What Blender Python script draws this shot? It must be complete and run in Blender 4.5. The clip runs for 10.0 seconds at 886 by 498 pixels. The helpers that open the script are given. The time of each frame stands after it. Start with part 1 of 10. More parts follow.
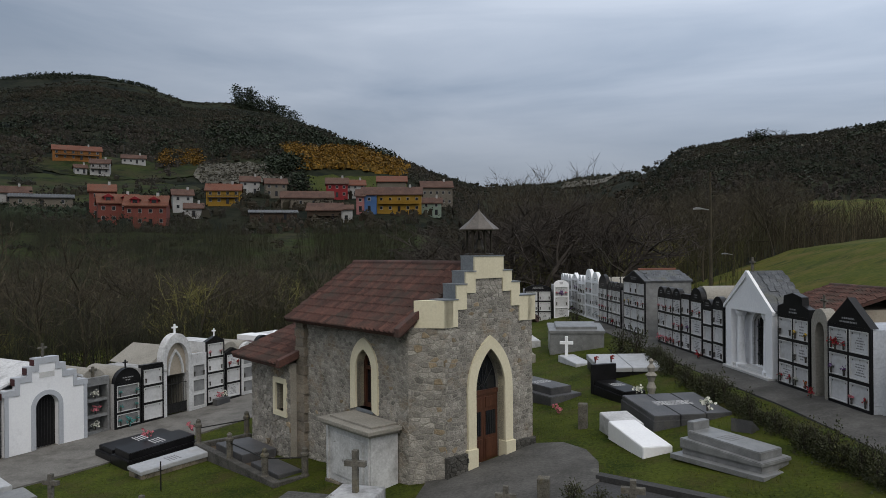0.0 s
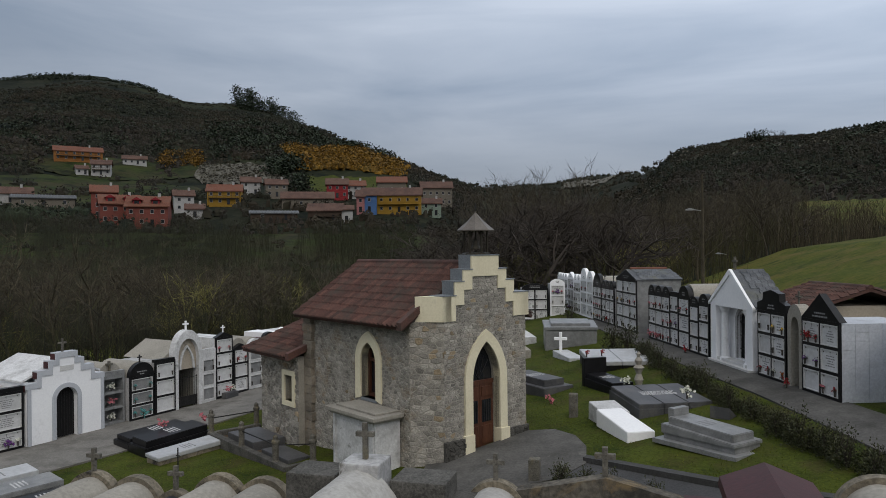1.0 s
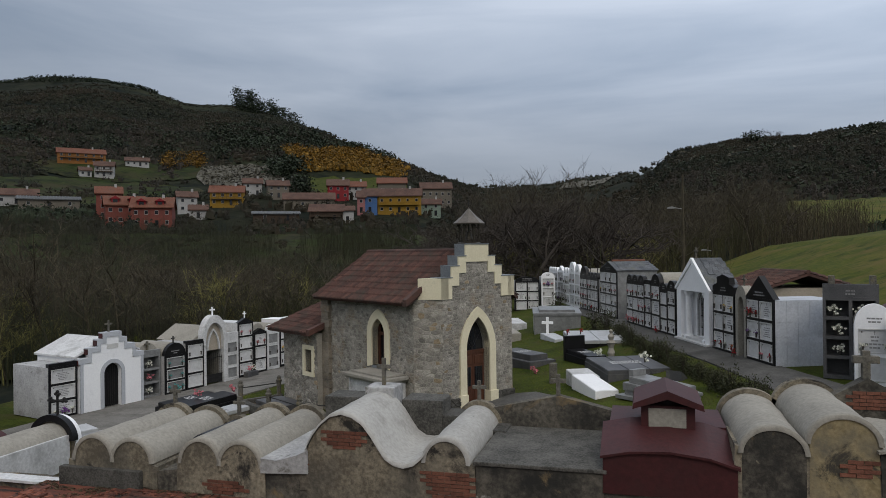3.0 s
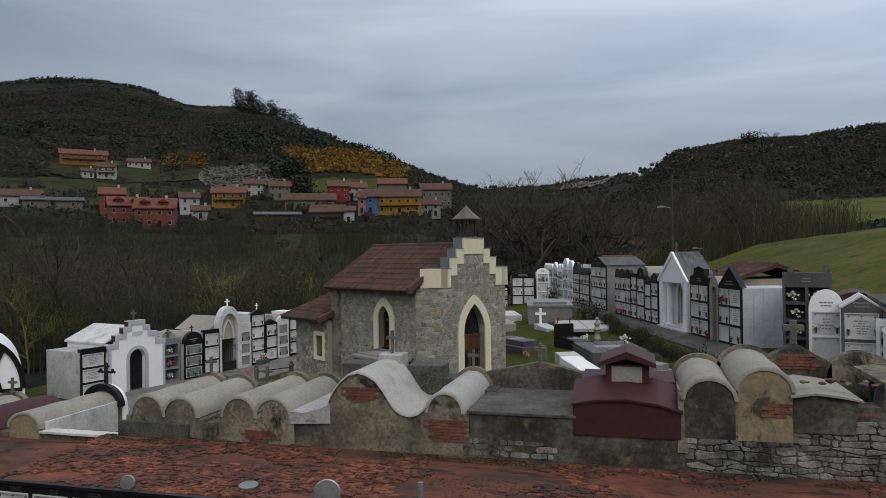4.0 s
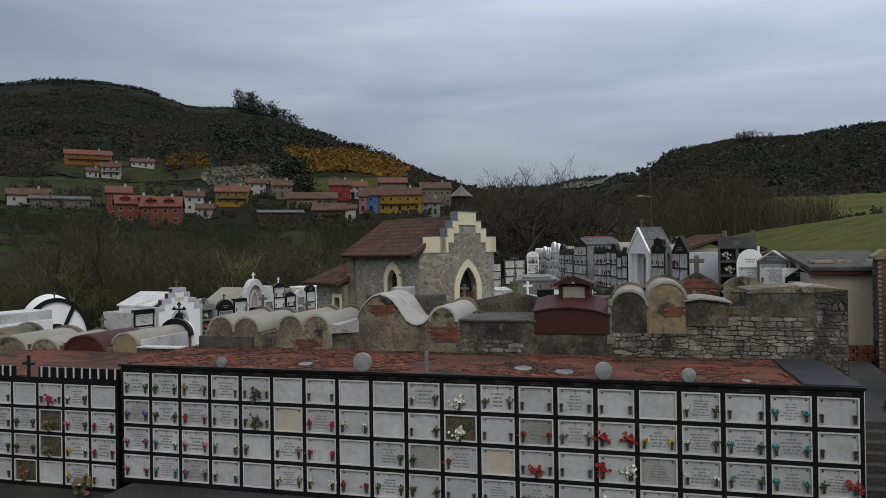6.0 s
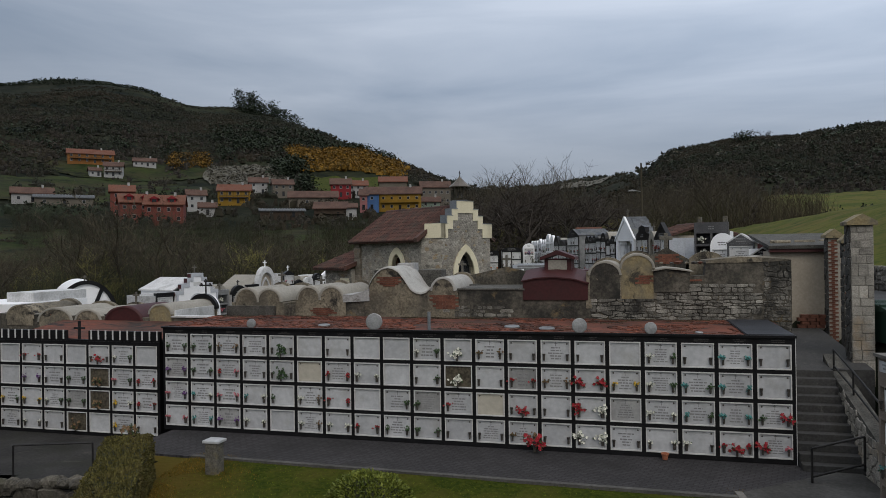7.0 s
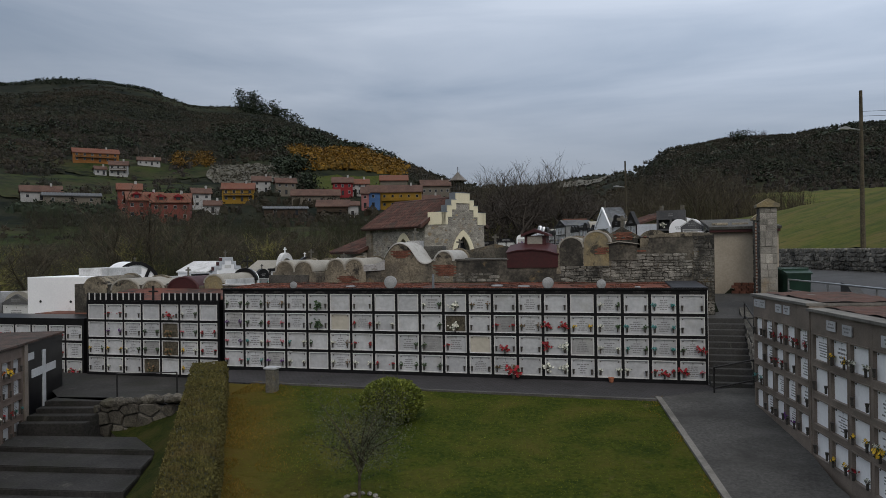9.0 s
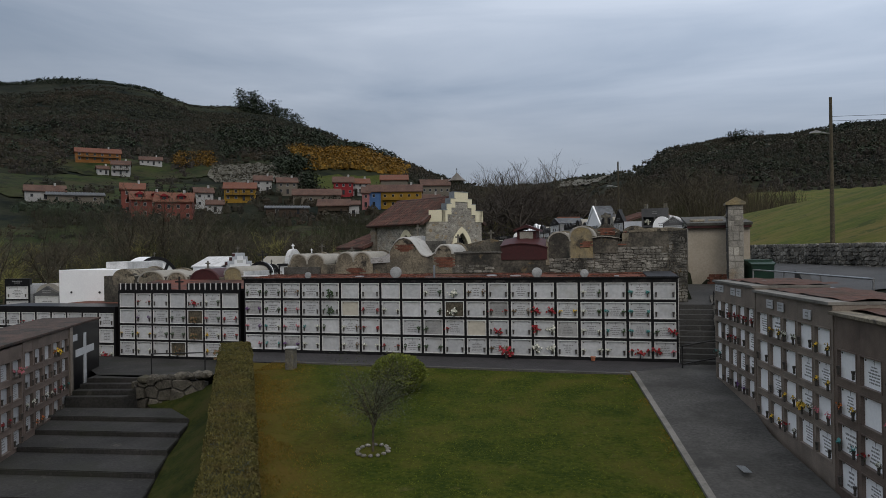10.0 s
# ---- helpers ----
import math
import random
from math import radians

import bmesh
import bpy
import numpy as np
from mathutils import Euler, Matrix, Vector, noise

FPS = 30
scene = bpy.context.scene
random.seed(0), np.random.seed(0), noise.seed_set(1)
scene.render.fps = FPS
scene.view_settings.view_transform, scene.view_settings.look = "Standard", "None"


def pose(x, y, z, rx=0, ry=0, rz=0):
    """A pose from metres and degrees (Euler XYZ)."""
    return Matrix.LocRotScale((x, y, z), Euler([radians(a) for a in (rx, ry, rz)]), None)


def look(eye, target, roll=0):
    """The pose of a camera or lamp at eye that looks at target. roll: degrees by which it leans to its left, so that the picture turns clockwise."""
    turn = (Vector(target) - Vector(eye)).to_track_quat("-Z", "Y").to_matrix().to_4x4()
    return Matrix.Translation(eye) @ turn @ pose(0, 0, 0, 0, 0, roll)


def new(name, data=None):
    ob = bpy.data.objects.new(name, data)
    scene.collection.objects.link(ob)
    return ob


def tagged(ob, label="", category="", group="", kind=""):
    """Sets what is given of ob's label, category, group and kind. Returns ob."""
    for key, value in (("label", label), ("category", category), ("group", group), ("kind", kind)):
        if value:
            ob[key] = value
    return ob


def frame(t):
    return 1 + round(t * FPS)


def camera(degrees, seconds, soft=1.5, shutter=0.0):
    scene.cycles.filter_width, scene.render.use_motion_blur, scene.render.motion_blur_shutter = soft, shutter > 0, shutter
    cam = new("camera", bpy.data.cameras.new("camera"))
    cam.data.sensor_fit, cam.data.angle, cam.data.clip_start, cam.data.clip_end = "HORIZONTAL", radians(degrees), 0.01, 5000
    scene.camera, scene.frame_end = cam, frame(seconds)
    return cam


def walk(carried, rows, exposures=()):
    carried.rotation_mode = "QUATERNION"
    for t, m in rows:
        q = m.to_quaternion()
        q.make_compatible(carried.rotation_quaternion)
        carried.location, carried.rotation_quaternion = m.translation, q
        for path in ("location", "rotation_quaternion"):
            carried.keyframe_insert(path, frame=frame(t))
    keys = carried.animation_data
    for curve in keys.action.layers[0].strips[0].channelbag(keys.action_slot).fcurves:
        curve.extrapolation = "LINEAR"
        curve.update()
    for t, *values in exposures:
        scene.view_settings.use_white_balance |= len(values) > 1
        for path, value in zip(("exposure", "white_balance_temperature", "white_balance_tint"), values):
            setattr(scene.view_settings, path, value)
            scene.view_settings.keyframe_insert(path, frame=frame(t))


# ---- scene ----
cam = camera(63, 10.0, 0.7)
METRES, EYE, TILT, LEAN, TURN = 26.0, 8.17, 0.0, 0.0, 15.3
ROWS = [
    (0.0, 0.0000, 0.0000, 0.0000, 0.00, 0.04, 0.53),
    (0.5, 0.0007, -0.0262, -0.0003, -0.01, 0.05, 0.55),
    (1.0, 0.0010, -0.0558, -0.0007, -0.01, 0.06, 0.57),
    (1.5, 0.0017, -0.0881, -0.0017, -0.01, 0.07, 0.60),
    (2.0, 0.0023, -0.1242, -0.0062, -0.01, 0.07, 0.64),
    (2.5, 0.0027, -0.1644, -0.0107, -0.02, 0.09, 0.68),
    (4.0, 0.0028, -0.3097, -0.0269, -0.04, 0.19, 0.72),
    (4.5, 0.0033, -0.3637, -0.0349, -0.05, 0.21, 0.75),
    (5.0, 0.0034, -0.4181, -0.0504, -0.06, 0.23, 0.76),
    (5.5, 0.0035, -0.4733, -0.0648, -0.06, 0.24, 0.81),
    (7.0, 0.0024, -0.6407, -0.1067, -0.08, 0.25, 0.82),
    (7.5, 0.0019, -0.6979, -0.1192, -0.09, 0.25, 0.82),
    (8.0, 0.0013, -0.7553, -0.1286, -0.09, 0.23, 0.82),
    (8.5, 0.0008, -0.8135, -0.1345, -0.09, 0.20, 0.83),
    (9.0, 0.0001, -0.8715, -0.1393, -0.09, 0.18, 0.83),
    (9.5, -0.0004, -0.9289, -0.1444, -0.10, 0.17, 0.83),
    (10.0, -0.0005, -0.9857, -0.1491, -0.10, 0.14, 0.83),
]
walk(cam, [(t, pose(0, 0, EYE, TILT, LEAN, TURN) @ pose(METRES * x, METRES * y, METRES * z, 90 + pitch, roll, yaw)) for t, x, y, z, yaw, pitch, roll in ROWS])
# ---- light ----
world = bpy.data.worlds.new("overcast_sky")
scene.world = world
world.use_nodes = True
wn, wl = world.node_tree.nodes, world.node_tree.links
wn.clear()


def wnode(kind, **props):
    n = wn.new(kind)
    for k, v in props.items():
        n.inputs[k].default_value = v
    return n


SUN_EL, SUN_AZ = radians(46), radians(154)
sky = wn.new("ShaderNodeTexSky")
sky.sky_type, sky.sun_disc = "NISHITA", False
sky.sun_elevation, sky.sun_rotation = SUN_EL, SUN_AZ
coord = wn.new("ShaderNodeTexCoord")
flat = wn.new("ShaderNodeMapping")
flat.inputs["Scale"].default_value = (1.0, 1.0, 5.5)
wl.new(coord.outputs["Generated"], flat.inputs["Vector"])
clouds = wnode("ShaderNodeTexNoise", Scale=1.7, Detail=7.0, Roughness=0.52, Distortion=0.5)
wl.new(flat.outputs[0], clouds.inputs["Vector"])
tone = wn.new("ShaderNodeValToRGB")
e = tone.color_ramp.elements
e[0].position, e[0].color = 0.28, (0.222, 0.278, 0.365, 1)
e[1].position, e[1].color = 0.66, (0.402, 0.452, 0.535, 1)
wl.new(clouds.outputs["Fac"], tone.inputs[0])
sep = wn.new("ShaderNodeSeparateXYZ")
wl.new(coord.outputs["Generated"], sep.inputs[0])
lift = wn.new("ShaderNodeValToRGB")
stops = lift.color_ramp.elements
stops[0].position, stops[1].position = 0.0, 0.8
for at, k in ((0.0, 0.56), (0.10, 0.62), (0.15, 0.78), (0.21, 0.98), (0.33, 1.18), (0.8, 1.5)):
    el = stops[0] if at == 0.0 else stops[-1] if at == 0.8 else stops.new(at)
    el.color = (k / 1.6, k / 1.6, k / 1.6, 1)
wl.new(sep.outputs[2], lift.inputs[0])
# the veiled sun brightens the cloud on the south side, behind the hills' opposite
glow = wn.new("ShaderNodeVectorMath")
glow.operation = "DOT_PRODUCT"
glow.inputs[1].default_value = (0.30, -0.62, 0.72)
wl.new(coord.outputs["Generated"], glow.inputs[0])
veil = wn.new("ShaderNodeMapRange")
veil.inputs[1].default_value, veil.inputs[2].default_value = -0.35, 1.0
veil.inputs[3].default_value, veil.inputs[4].default_value = 1.6, 2.25
wl.new(glow.outputs["Value"], veil.inputs[0])
east = wn.new("ShaderNodeVectorMath")
east.operation = "DOT_PRODUCT"
east.inputs[1].default_value = (0.9646, 0.2639, 0.0)
wl.new(coord.outputs["Generated"], east.inputs[0])
side = wn.new("ShaderNodeMapRange")
side.inputs[1].default_value, side.inputs[2].default_value = -0.5, 0.5
side.inputs[3].default_value, side.inputs[4].default_value = 0.98, 1.52
wl.new(east.outputs["Value"], side.inputs[0])
prod = wn.new("ShaderNodeMath")
prod.operation = "MULTIPLY"
wl.new(veil.outputs[0], prod.inputs[0])
wl.new(side.outputs[0], prod.inputs[1])
prod2 = wn.new("ShaderNodeMath")
prod2.operation = "MULTIPLY"
wl.new(prod.outputs[0], prod2.inputs[0])
wl.new(lift.outputs[0], prod2.inputs[1])
mul = wn.new("ShaderNodeVectorMath")
mul.operation = "SCALE"
warm = wn.new("ShaderNodeMix")
warm.data_type = "RGBA"
warm.inputs[7].default_value = (0.47, 0.45, 0.41, 1)
wfac = wn.new("ShaderNodeMapRange")
wfac.inputs[1].default_value, wfac.inputs[2].default_value = -0.1, 0.7
wfac.inputs[3].default_value, wfac.inputs[4].default_value = 0.0, 0.55
wl.new(glow.outputs["Value"], wfac.inputs[0])
wl.new(wfac.outputs[0], warm.inputs[0])
wl.new(tone.outputs[0], warm.inputs[6])
wl.new(warm.outputs[2], mul.inputs[0])
wl.new(prod2.outputs[0], mul.inputs["Scale"])
bg_sky, bg_cloud, both = wnode("ShaderNodeBackground", Strength=0.05), wnode("ShaderNodeBackground", Strength=1.0), wn.new("ShaderNodeMixShader")
both.inputs[0].default_value = 0.93
wl.new(sky.outputs[0], bg_sky.inputs[0])
wl.new(mul.outputs[0], bg_cloud.inputs[0])
wl.new(bg_sky.outputs[0], both.inputs[1])
wl.new(bg_cloud.outputs[0], both.inputs[2])
wl.new(both.outputs[0], wn.new("ShaderNodeOutputWorld").inputs[0])
sun_data = bpy.data.lights.new("sun", "SUN")
sun_data.energy, sun_data.angle, sun_data.color = 0.8, radians(30), (1.0, 0.90, 0.77)
sun = new("sun", sun_data)
sun.matrix_world = look((15, -31, 36), (0, 0, 0))

# ---- materials ----
def surface(name, a, b, rough=0.85, big=0.6, fine=14.0, dirt=None, dirt_at=0.62, dirt_size=0.9, bump=0.25, metal=0.0, spread=0.0, spec=0.35, stretch=(1, 1, 1), dirt_soft=0.12, dirt2=None):
    """Two colours mixed by noise at two sizes, stains of a third, a fine relief; spread varies the pieces."""
    m = bpy.data.materials.new(name)
    m.use_nodes = True
    nt = m.node_tree
    N, L = nt.nodes, nt.links
    p = N["Principled BSDF"]
    p.inputs["Roughness"].default_value, p.inputs["Metallic"].default_value = rough, metal
    p.inputs["Specular IOR Level"].default_value = spec
    geo = N.new("ShaderNodeNewGeometry")
    mp = N.new("ShaderNodeMapping")
    mp.inputs["Scale"].default_value = stretch
    L.new(geo.outputs["Position"], mp.inputs["Vector"])

    def noise_at(scale, detail=5.0, rough_=0.6):
        n = N.new("ShaderNodeTexNoise")
        n.inputs["Scale"].default_value, n.inputs["Detail"].default_value, n.inputs["Roughness"].default_value = scale, detail, rough_
        L.new(mp.outputs[0], n.inputs["Vector"])
        return n

    n1, n2 = noise_at(big, 6.0), noise_at(fine, 4.0)
    add = N.new("ShaderNodeMath")
    add.operation = "MULTIPLY_ADD"
    L.new(n2.outputs["Fac"], add.inputs[0])
    add.inputs[1].default_value = 1.0
    L.new(n1.outputs["Fac"], add.inputs[2])
    rng = N.new("ShaderNodeMapRange")
    rng.inputs[1].default_value, rng.inputs[2].default_value = 0.78, 1.22
    L.new(add.outputs[0], rng.inputs[0])
    mix = N.new("ShaderNodeMix")
    mix.data_type = "RGBA"
    mix.inputs[6].default_value, mix.inputs[7].default_value = (*a, 1), (*b, 1)
    L.new(rng.outputs[0], mix.inputs[0])
    out = mix.outputs[2]
    if spread:
        oi = N.new("ShaderNodeObjectInfo")
        isl = geo.outputs["Random Per Island"]
        sm = N.new("ShaderNodeMath")
        sm.operation = "ADD"
        L.new(oi.outputs["Random"], sm.inputs[0])
        L.new(isl, sm.inputs[1])
        fr = N.new("ShaderNodeMath")
        fr.operation = "FRACT"
        L.new(sm.outputs[0], fr.inputs[0])
        mr = N.new("ShaderNodeMapRange")
        mr.inputs[3].default_value, mr.inputs[4].default_value = 1 - spread, 1 + spread
        L.new(fr.outputs[0], mr.inputs[0])
        sc = N.new("ShaderNodeVectorMath")
        sc.operation = "SCALE"
        L.new(out, sc.inputs[0])
        L.new(mr.outputs[0], sc.inputs["Scale"])
        out = sc.outputs[0]
    if dirt:
        n3 = noise_at(dirt_size, 8.0, 0.68)
        r3 = N.new("ShaderNodeMapRange")
        r3.inputs[1].default_value, r3.inputs[2].default_value = dirt_at - dirt_soft, dirt_at + dirt_soft
        L.new(n3.outputs["Fac"], r3.inputs[0])
        mx = N.new("ShaderNodeMix")
        mx.data_type = "RGBA"
        L.new(r3.outputs[0], mx.inputs[0])
        L.new(out, mx.inputs[6])
        mx.inputs[7].default_value = (*dirt, 1)
        out = mx.outputs[2]
    if dirt2:
        colour, at, size = dirt2
        n4 = noise_at(size, 9.0, 0.72)
        n4.inputs["Distortion"].default_value = 0.6
        r4 = N.new("ShaderNodeMapRange")
        r4.inputs[1].default_value, r4.inputs[2].default_value = at - 0.04, at + 0.05
        L.new(n4.outputs["Fac"], r4.inputs[0])
        m2 = N.new("ShaderNodeMix")
        m2.data_type = "RGBA"
        L.new(r4.outputs[0], m2.inputs[0])
        L.new(out, m2.inputs[6])
        m2.inputs[7].default_value = (*colour, 1)
        out = m2.outputs[2]
    L.new(out, p.inputs["Base Color"])
    if bump:
        bp = N.new("ShaderNodeBump")
        bp.inputs["Strength"].default_value, bp.inputs["Distance"].default_value = bump, 0.02
        L.new(n2.outputs["Fac"], bp.inputs["Height"])
        L.new(bp.outputs[0], p.inputs["Normal"])
    return m


M = {}
M["grass"] = surface("grass", (0.018, 0.030, 0.004), (0.062, 0.076, 0.011), 0.95, 0.7, 12, dirt=(0.056, 0.047, 0.017), dirt_at=0.60, dirt_size=1.0, bump=0.8, spec=0.1, dirt2=((0.075, 0.062, 0.03), 0.66, 1.0))
M["lawn"] = surface("lawn", (0.015, 0.026, 0.0016), (0.050, 0.061, 0.0058), 0.95, 0.7, 9, dirt=(0.058, 0.050, 0.010), dirt_at=0.60, dirt_size=0.7, bump=0.8, spec=0.1, dirt2=((0.078, 0.066, 0.024), 0.67, 0.9))
M["bank"] = surface("rough_bank_grass", (0.010, 0.0155, 0.0025), (0.034, 0.040, 0.006), 0.95, 0.9, 12, dirt=(0.036, 0.030, 0.011), dirt_at=0.58, dirt_size=0.9, bump=0.6, spec=0.1)
M["meadow"] = surface("meadow", (0.034, 0.050, 0.006), (0.082, 0.086, 0.014), 0.95, 0.12, 1.6, dirt=(0.105, 0.082, 0.026), dirt_at=0.58, dirt_size=0.18, bump=0.4, spec=0.1, stretch=(1.0, 1.6, 3.0), dirt2=((0.030, 0.042, 0.008), 0.58, 0.35))
M["hill"] = surface("hillside", (0.006, 0.0085, 0.0055), (0.024, 0.0255, 0.0165), 0.97, 0.035, 0.3, dirt=(0.030, 0.035, 0.018), dirt_at=0.60, dirt_size=0.006, bump=0.3, spec=0.05, dirt2=((0.006, 0.009, 0.008), 0.57, 0.045))
M["asphalt"] = surface("grey_asphalt", (0.028, 0.028, 0.029), (0.058, 0.057, 0.058), 0.8, 0.5, 22, dirt=(0.022, 0.022, 0.022), dirt_at=0.62, dirt_size=0.7, bump=0.3, dirt2=((0.075, 0.072, 0.068), 0.66, 1.4))
M["concrete"] = surface("worn_concrete_paving", (0.03, 0.03, 0.031), (0.066, 0.065, 0.065), 0.85, 0.6, 16, dirt=(0.034, 0.034, 0.03), dirt_at=0.6, dirt_size=0.8, bump=0.25, dirt2=((0.10, 0.098, 0.09), 0.65, 1.8))
M["mortar"] = surface("lime_mortar", (0.23, 0.217, 0.19), (0.35, 0.33, 0.29), 0.95, 1.2, 25, bump=0.5)
M["rubble"] = surface("grey_rubble_stone", (0.15, 0.142, 0.128), (0.37, 0.35, 0.312), 0.9, 2.5, 26, dirt=(0.24, 0.165, 0.085), dirt_at=0.66, dirt_size=0.9, bump=0.8, spread=0.30)
M["quoin"] = surface("tan_quoin_stone", (0.125, 0.113, 0.095), (0.26, 0.225, 0.18), 0.9, 2.0, 26, dirt=(0.22, 0.13, 0.055), dirt_at=0.66, dirt_size=1.4, bump=0.6, spread=0.2)
M["dark_stone"] = surface("blackened_stone", (0.03, 0.029, 0.026), (0.1, 0.096, 0.087), 0.9, 2.5, 26, bump=0.7, spread=0.3)
M["cream"] = surface("cream_painted_stone", (0.60, 0.55, 0.40), (0.70, 0.65, 0.49), 0.75, 0.8, 18, dirt=(0.42, 0.39, 0.30), dirt_at=0.74, dirt_size=1.6, bump=0.12)
M["zinc"] = surface("grey_zinc_sheet", (0.16, 0.18, 0.20), (0.25, 0.27, 0.29), 0.5, 1.5, 20, bump=0.1, metal=0.3)
M["tile"] = surface("red_clay_tile", (0.047, 0.026, 0.022), (0.098, 0.046, 0.037), 0.85, 1.2, 20, dirt=(0.05, 0.043, 0.037), dirt_at=0.60, dirt_size=1.4, bump=0.4, spread=0.32)
M["tile_orange"] = surface("orange_clay_tile", (0.095, 0.036, 0.022), (0.185, 0.068, 0.040), 0.85, 0.3, 3, dirt=(0.10, 0.055, 0.04), dirt_at=0.56, dirt_size=0.3, bump=0.3)
M["tile_brown"] = surface("brown_clay_tile", (0.05, 0.03, 0.024), (0.115, 0.058, 0.042), 0.85, 0.3, 3, dirt=(0.09, 0.06, 0.045), dirt_at=0.6, dirt_size=0.3, bump=0.3)
M["slate"] = surface("grey_slate", (0.05, 0.056, 0.066), (0.11, 0.115, 0.125), 0.7, 1.5, 18, dirt=(0.10, 0.10, 0.07), dirt_at=0.63, dirt_size=1.2, bump=0.4, spread=0.25, dirt2=((0.13, 0.13, 0.12), 0.62, 2.0))
M["wood"] = surface("dark_varnished_wood", (0.045, 0.017, 0.010), (0.10, 0.040, 0.022), 0.5, 2.0, 30, bump=0.2, stretch=(1, 1, 0.15))
M["bronze"] = surface("dark_bell_bronze", (0.03, 0.028, 0.022), (0.07, 0.06, 0.045), 0.5, 3, 25, bump=0.2, metal=0.7)
M["iron"] = surface("black_iron", (0.010, 0.010, 0.011), (0.028, 0.027, 0.027), 0.55, 3, 25, bump=0.15, metal=0.3)
M["white"] = surface("white_painted_render", (0.76, 0.77, 0.80), (0.84, 0.85, 0.87), 0.8, 0.5, 15, dirt=(0.50, 0.51, 0.52), dirt_at=0.73, dirt_size=0.9, bump=0.15)
M["bluegrey"] = surface("blue_grey_painted_trim", (0.36, 0.38, 0.42), (0.44, 0.46, 0.50), 0.8, 0.6, 15, bump=0.12)
M["old_white"] = surface("weathered_white_plaster", (0.27, 0.27, 0.272), (0.43, 0.43, 0.432), 0.85, 0.9, 15, dirt=(0.085, 0.082, 0.074), dirt_at=0.66, dirt_size=1.1, bump=0.3, dirt2=((0.13, 0.125, 0.11), 0.62, 2.4))
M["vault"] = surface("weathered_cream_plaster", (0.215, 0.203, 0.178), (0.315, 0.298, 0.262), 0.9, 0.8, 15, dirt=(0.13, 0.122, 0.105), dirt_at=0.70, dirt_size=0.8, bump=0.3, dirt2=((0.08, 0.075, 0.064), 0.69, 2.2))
M["plaster"] = surface("white_lime_plaster", (0.29, 0.283, 0.268), (0.40, 0.392, 0.372), 0.9, 0.8, 14, dirt=(0.17, 0.162, 0.145), dirt_at=0.70, dirt_size=1.1, bump=0.3, dirt2=((0.09, 0.085, 0.075), 0.70, 2.6))
M["bright_marble"] = surface("bright_white_marble", (0.47, 0.475, 0.485), (0.58, 0.585, 0.595), 0.4, 1.5, 8, dirt=(0.38, 0.375, 0.36), dirt_at=0.66, dirt_size=1.6, bump=0.02, spread=0.10)
M["faint"] = surface("faint_engraving", (0.035, 0.034, 0.033), (0.06, 0.058, 0.056), 0.7, 3, 30, bump=0)
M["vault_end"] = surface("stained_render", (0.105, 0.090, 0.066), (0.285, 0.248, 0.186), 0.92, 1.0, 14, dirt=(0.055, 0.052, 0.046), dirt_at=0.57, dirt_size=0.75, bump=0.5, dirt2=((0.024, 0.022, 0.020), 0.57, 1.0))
M["old_wall"] = surface("old_wall_render", (0.036, 0.032, 0.027), (0.155, 0.14, 0.114), 0.93, 1.3, 12, dirt=(0.022, 0.022, 0.020), dirt_at=0.52, dirt_size=1.0, bump=0.6, dirt2=((0.17, 0.125, 0.068), 0.61, 0.9))
M["brick"] = surface("orange_brick", (0.1, 0.042, 0.029), (0.175, 0.072, 0.047), 0.9, 3, 26, bump=0.5, spread=0.25)
M["ochre"] = surface("ochre_stained_render", (0.19, 0.15, 0.08), (0.34, 0.28, 0.16), 0.92, 1.2, 14, dirt=(0.10, 0.095, 0.08), dirt_at=0.55, dirt_size=1.2, bump=0.4, dirt2=((0.05, 0.045, 0.036), 0.60, 1.5))
M["black"] = surface("polished_black_granite", (0.006, 0.006, 0.007), (0.014, 0.014, 0.0155), 0.36, 3, 40, bump=0.02, spec=0.2)
M["grey_granite"] = surface("polished_grey_granite", (0.13, 0.135, 0.138), (0.25, 0.255, 0.26), 0.3, 3, 60, bump=0.05)
M["dark_granite"] = surface("dark_weathered_granite", (0.045, 0.046, 0.050), (0.10, 0.10, 0.105), 0.5, 1.2, 40, dirt=(0.13, 0.125, 0.11), dirt_at=0.68, dirt_size=1.5, bump=0.08)
M["brown_granite"] = surface("brown_granite", (0.095, 0.072, 0.060), (0.175, 0.135, 0.115), 0.5, 1.5, 50, dirt=(0.065, 0.052, 0.044), dirt_at=0.6, dirt_size=0.8, bump=0.05)
M["taupe"] = surface("taupe_granite", (0.140, 0.116, 0.097), (0.235, 0.195, 0.164), 0.6, 1.2, 45, dirt=(0.105, 0.088, 0.072), dirt_at=0.60, dirt_size=0.9, bump=0.08)
M["marble"] = surface("white_marble", (0.365, 0.376, 0.395), (0.475, 0.485, 0.503), 0.4, 1.5, 8, dirt=(0.31, 0.307, 0.295), dirt_at=0.66, dirt_size=1.6, bump=0.02, spread=0.12)
M["marble_frame"] = surface("pale_stone_frame", (0.46, 0.46, 0.46), (0.58, 0.58, 0.575), 0.5, 2, 30, bump=0.05)
M["bars"] = surface("grey_engraving", (0.16, 0.16, 0.165), (0.26, 0.26, 0.265), 0.7, 3, 30, bump=0)
M["bars_pale"] = surface("pale_engraving", (0.45, 0.45, 0.46), (0.60, 0.60, 0.60), 0.7, 3, 30, bump=0)
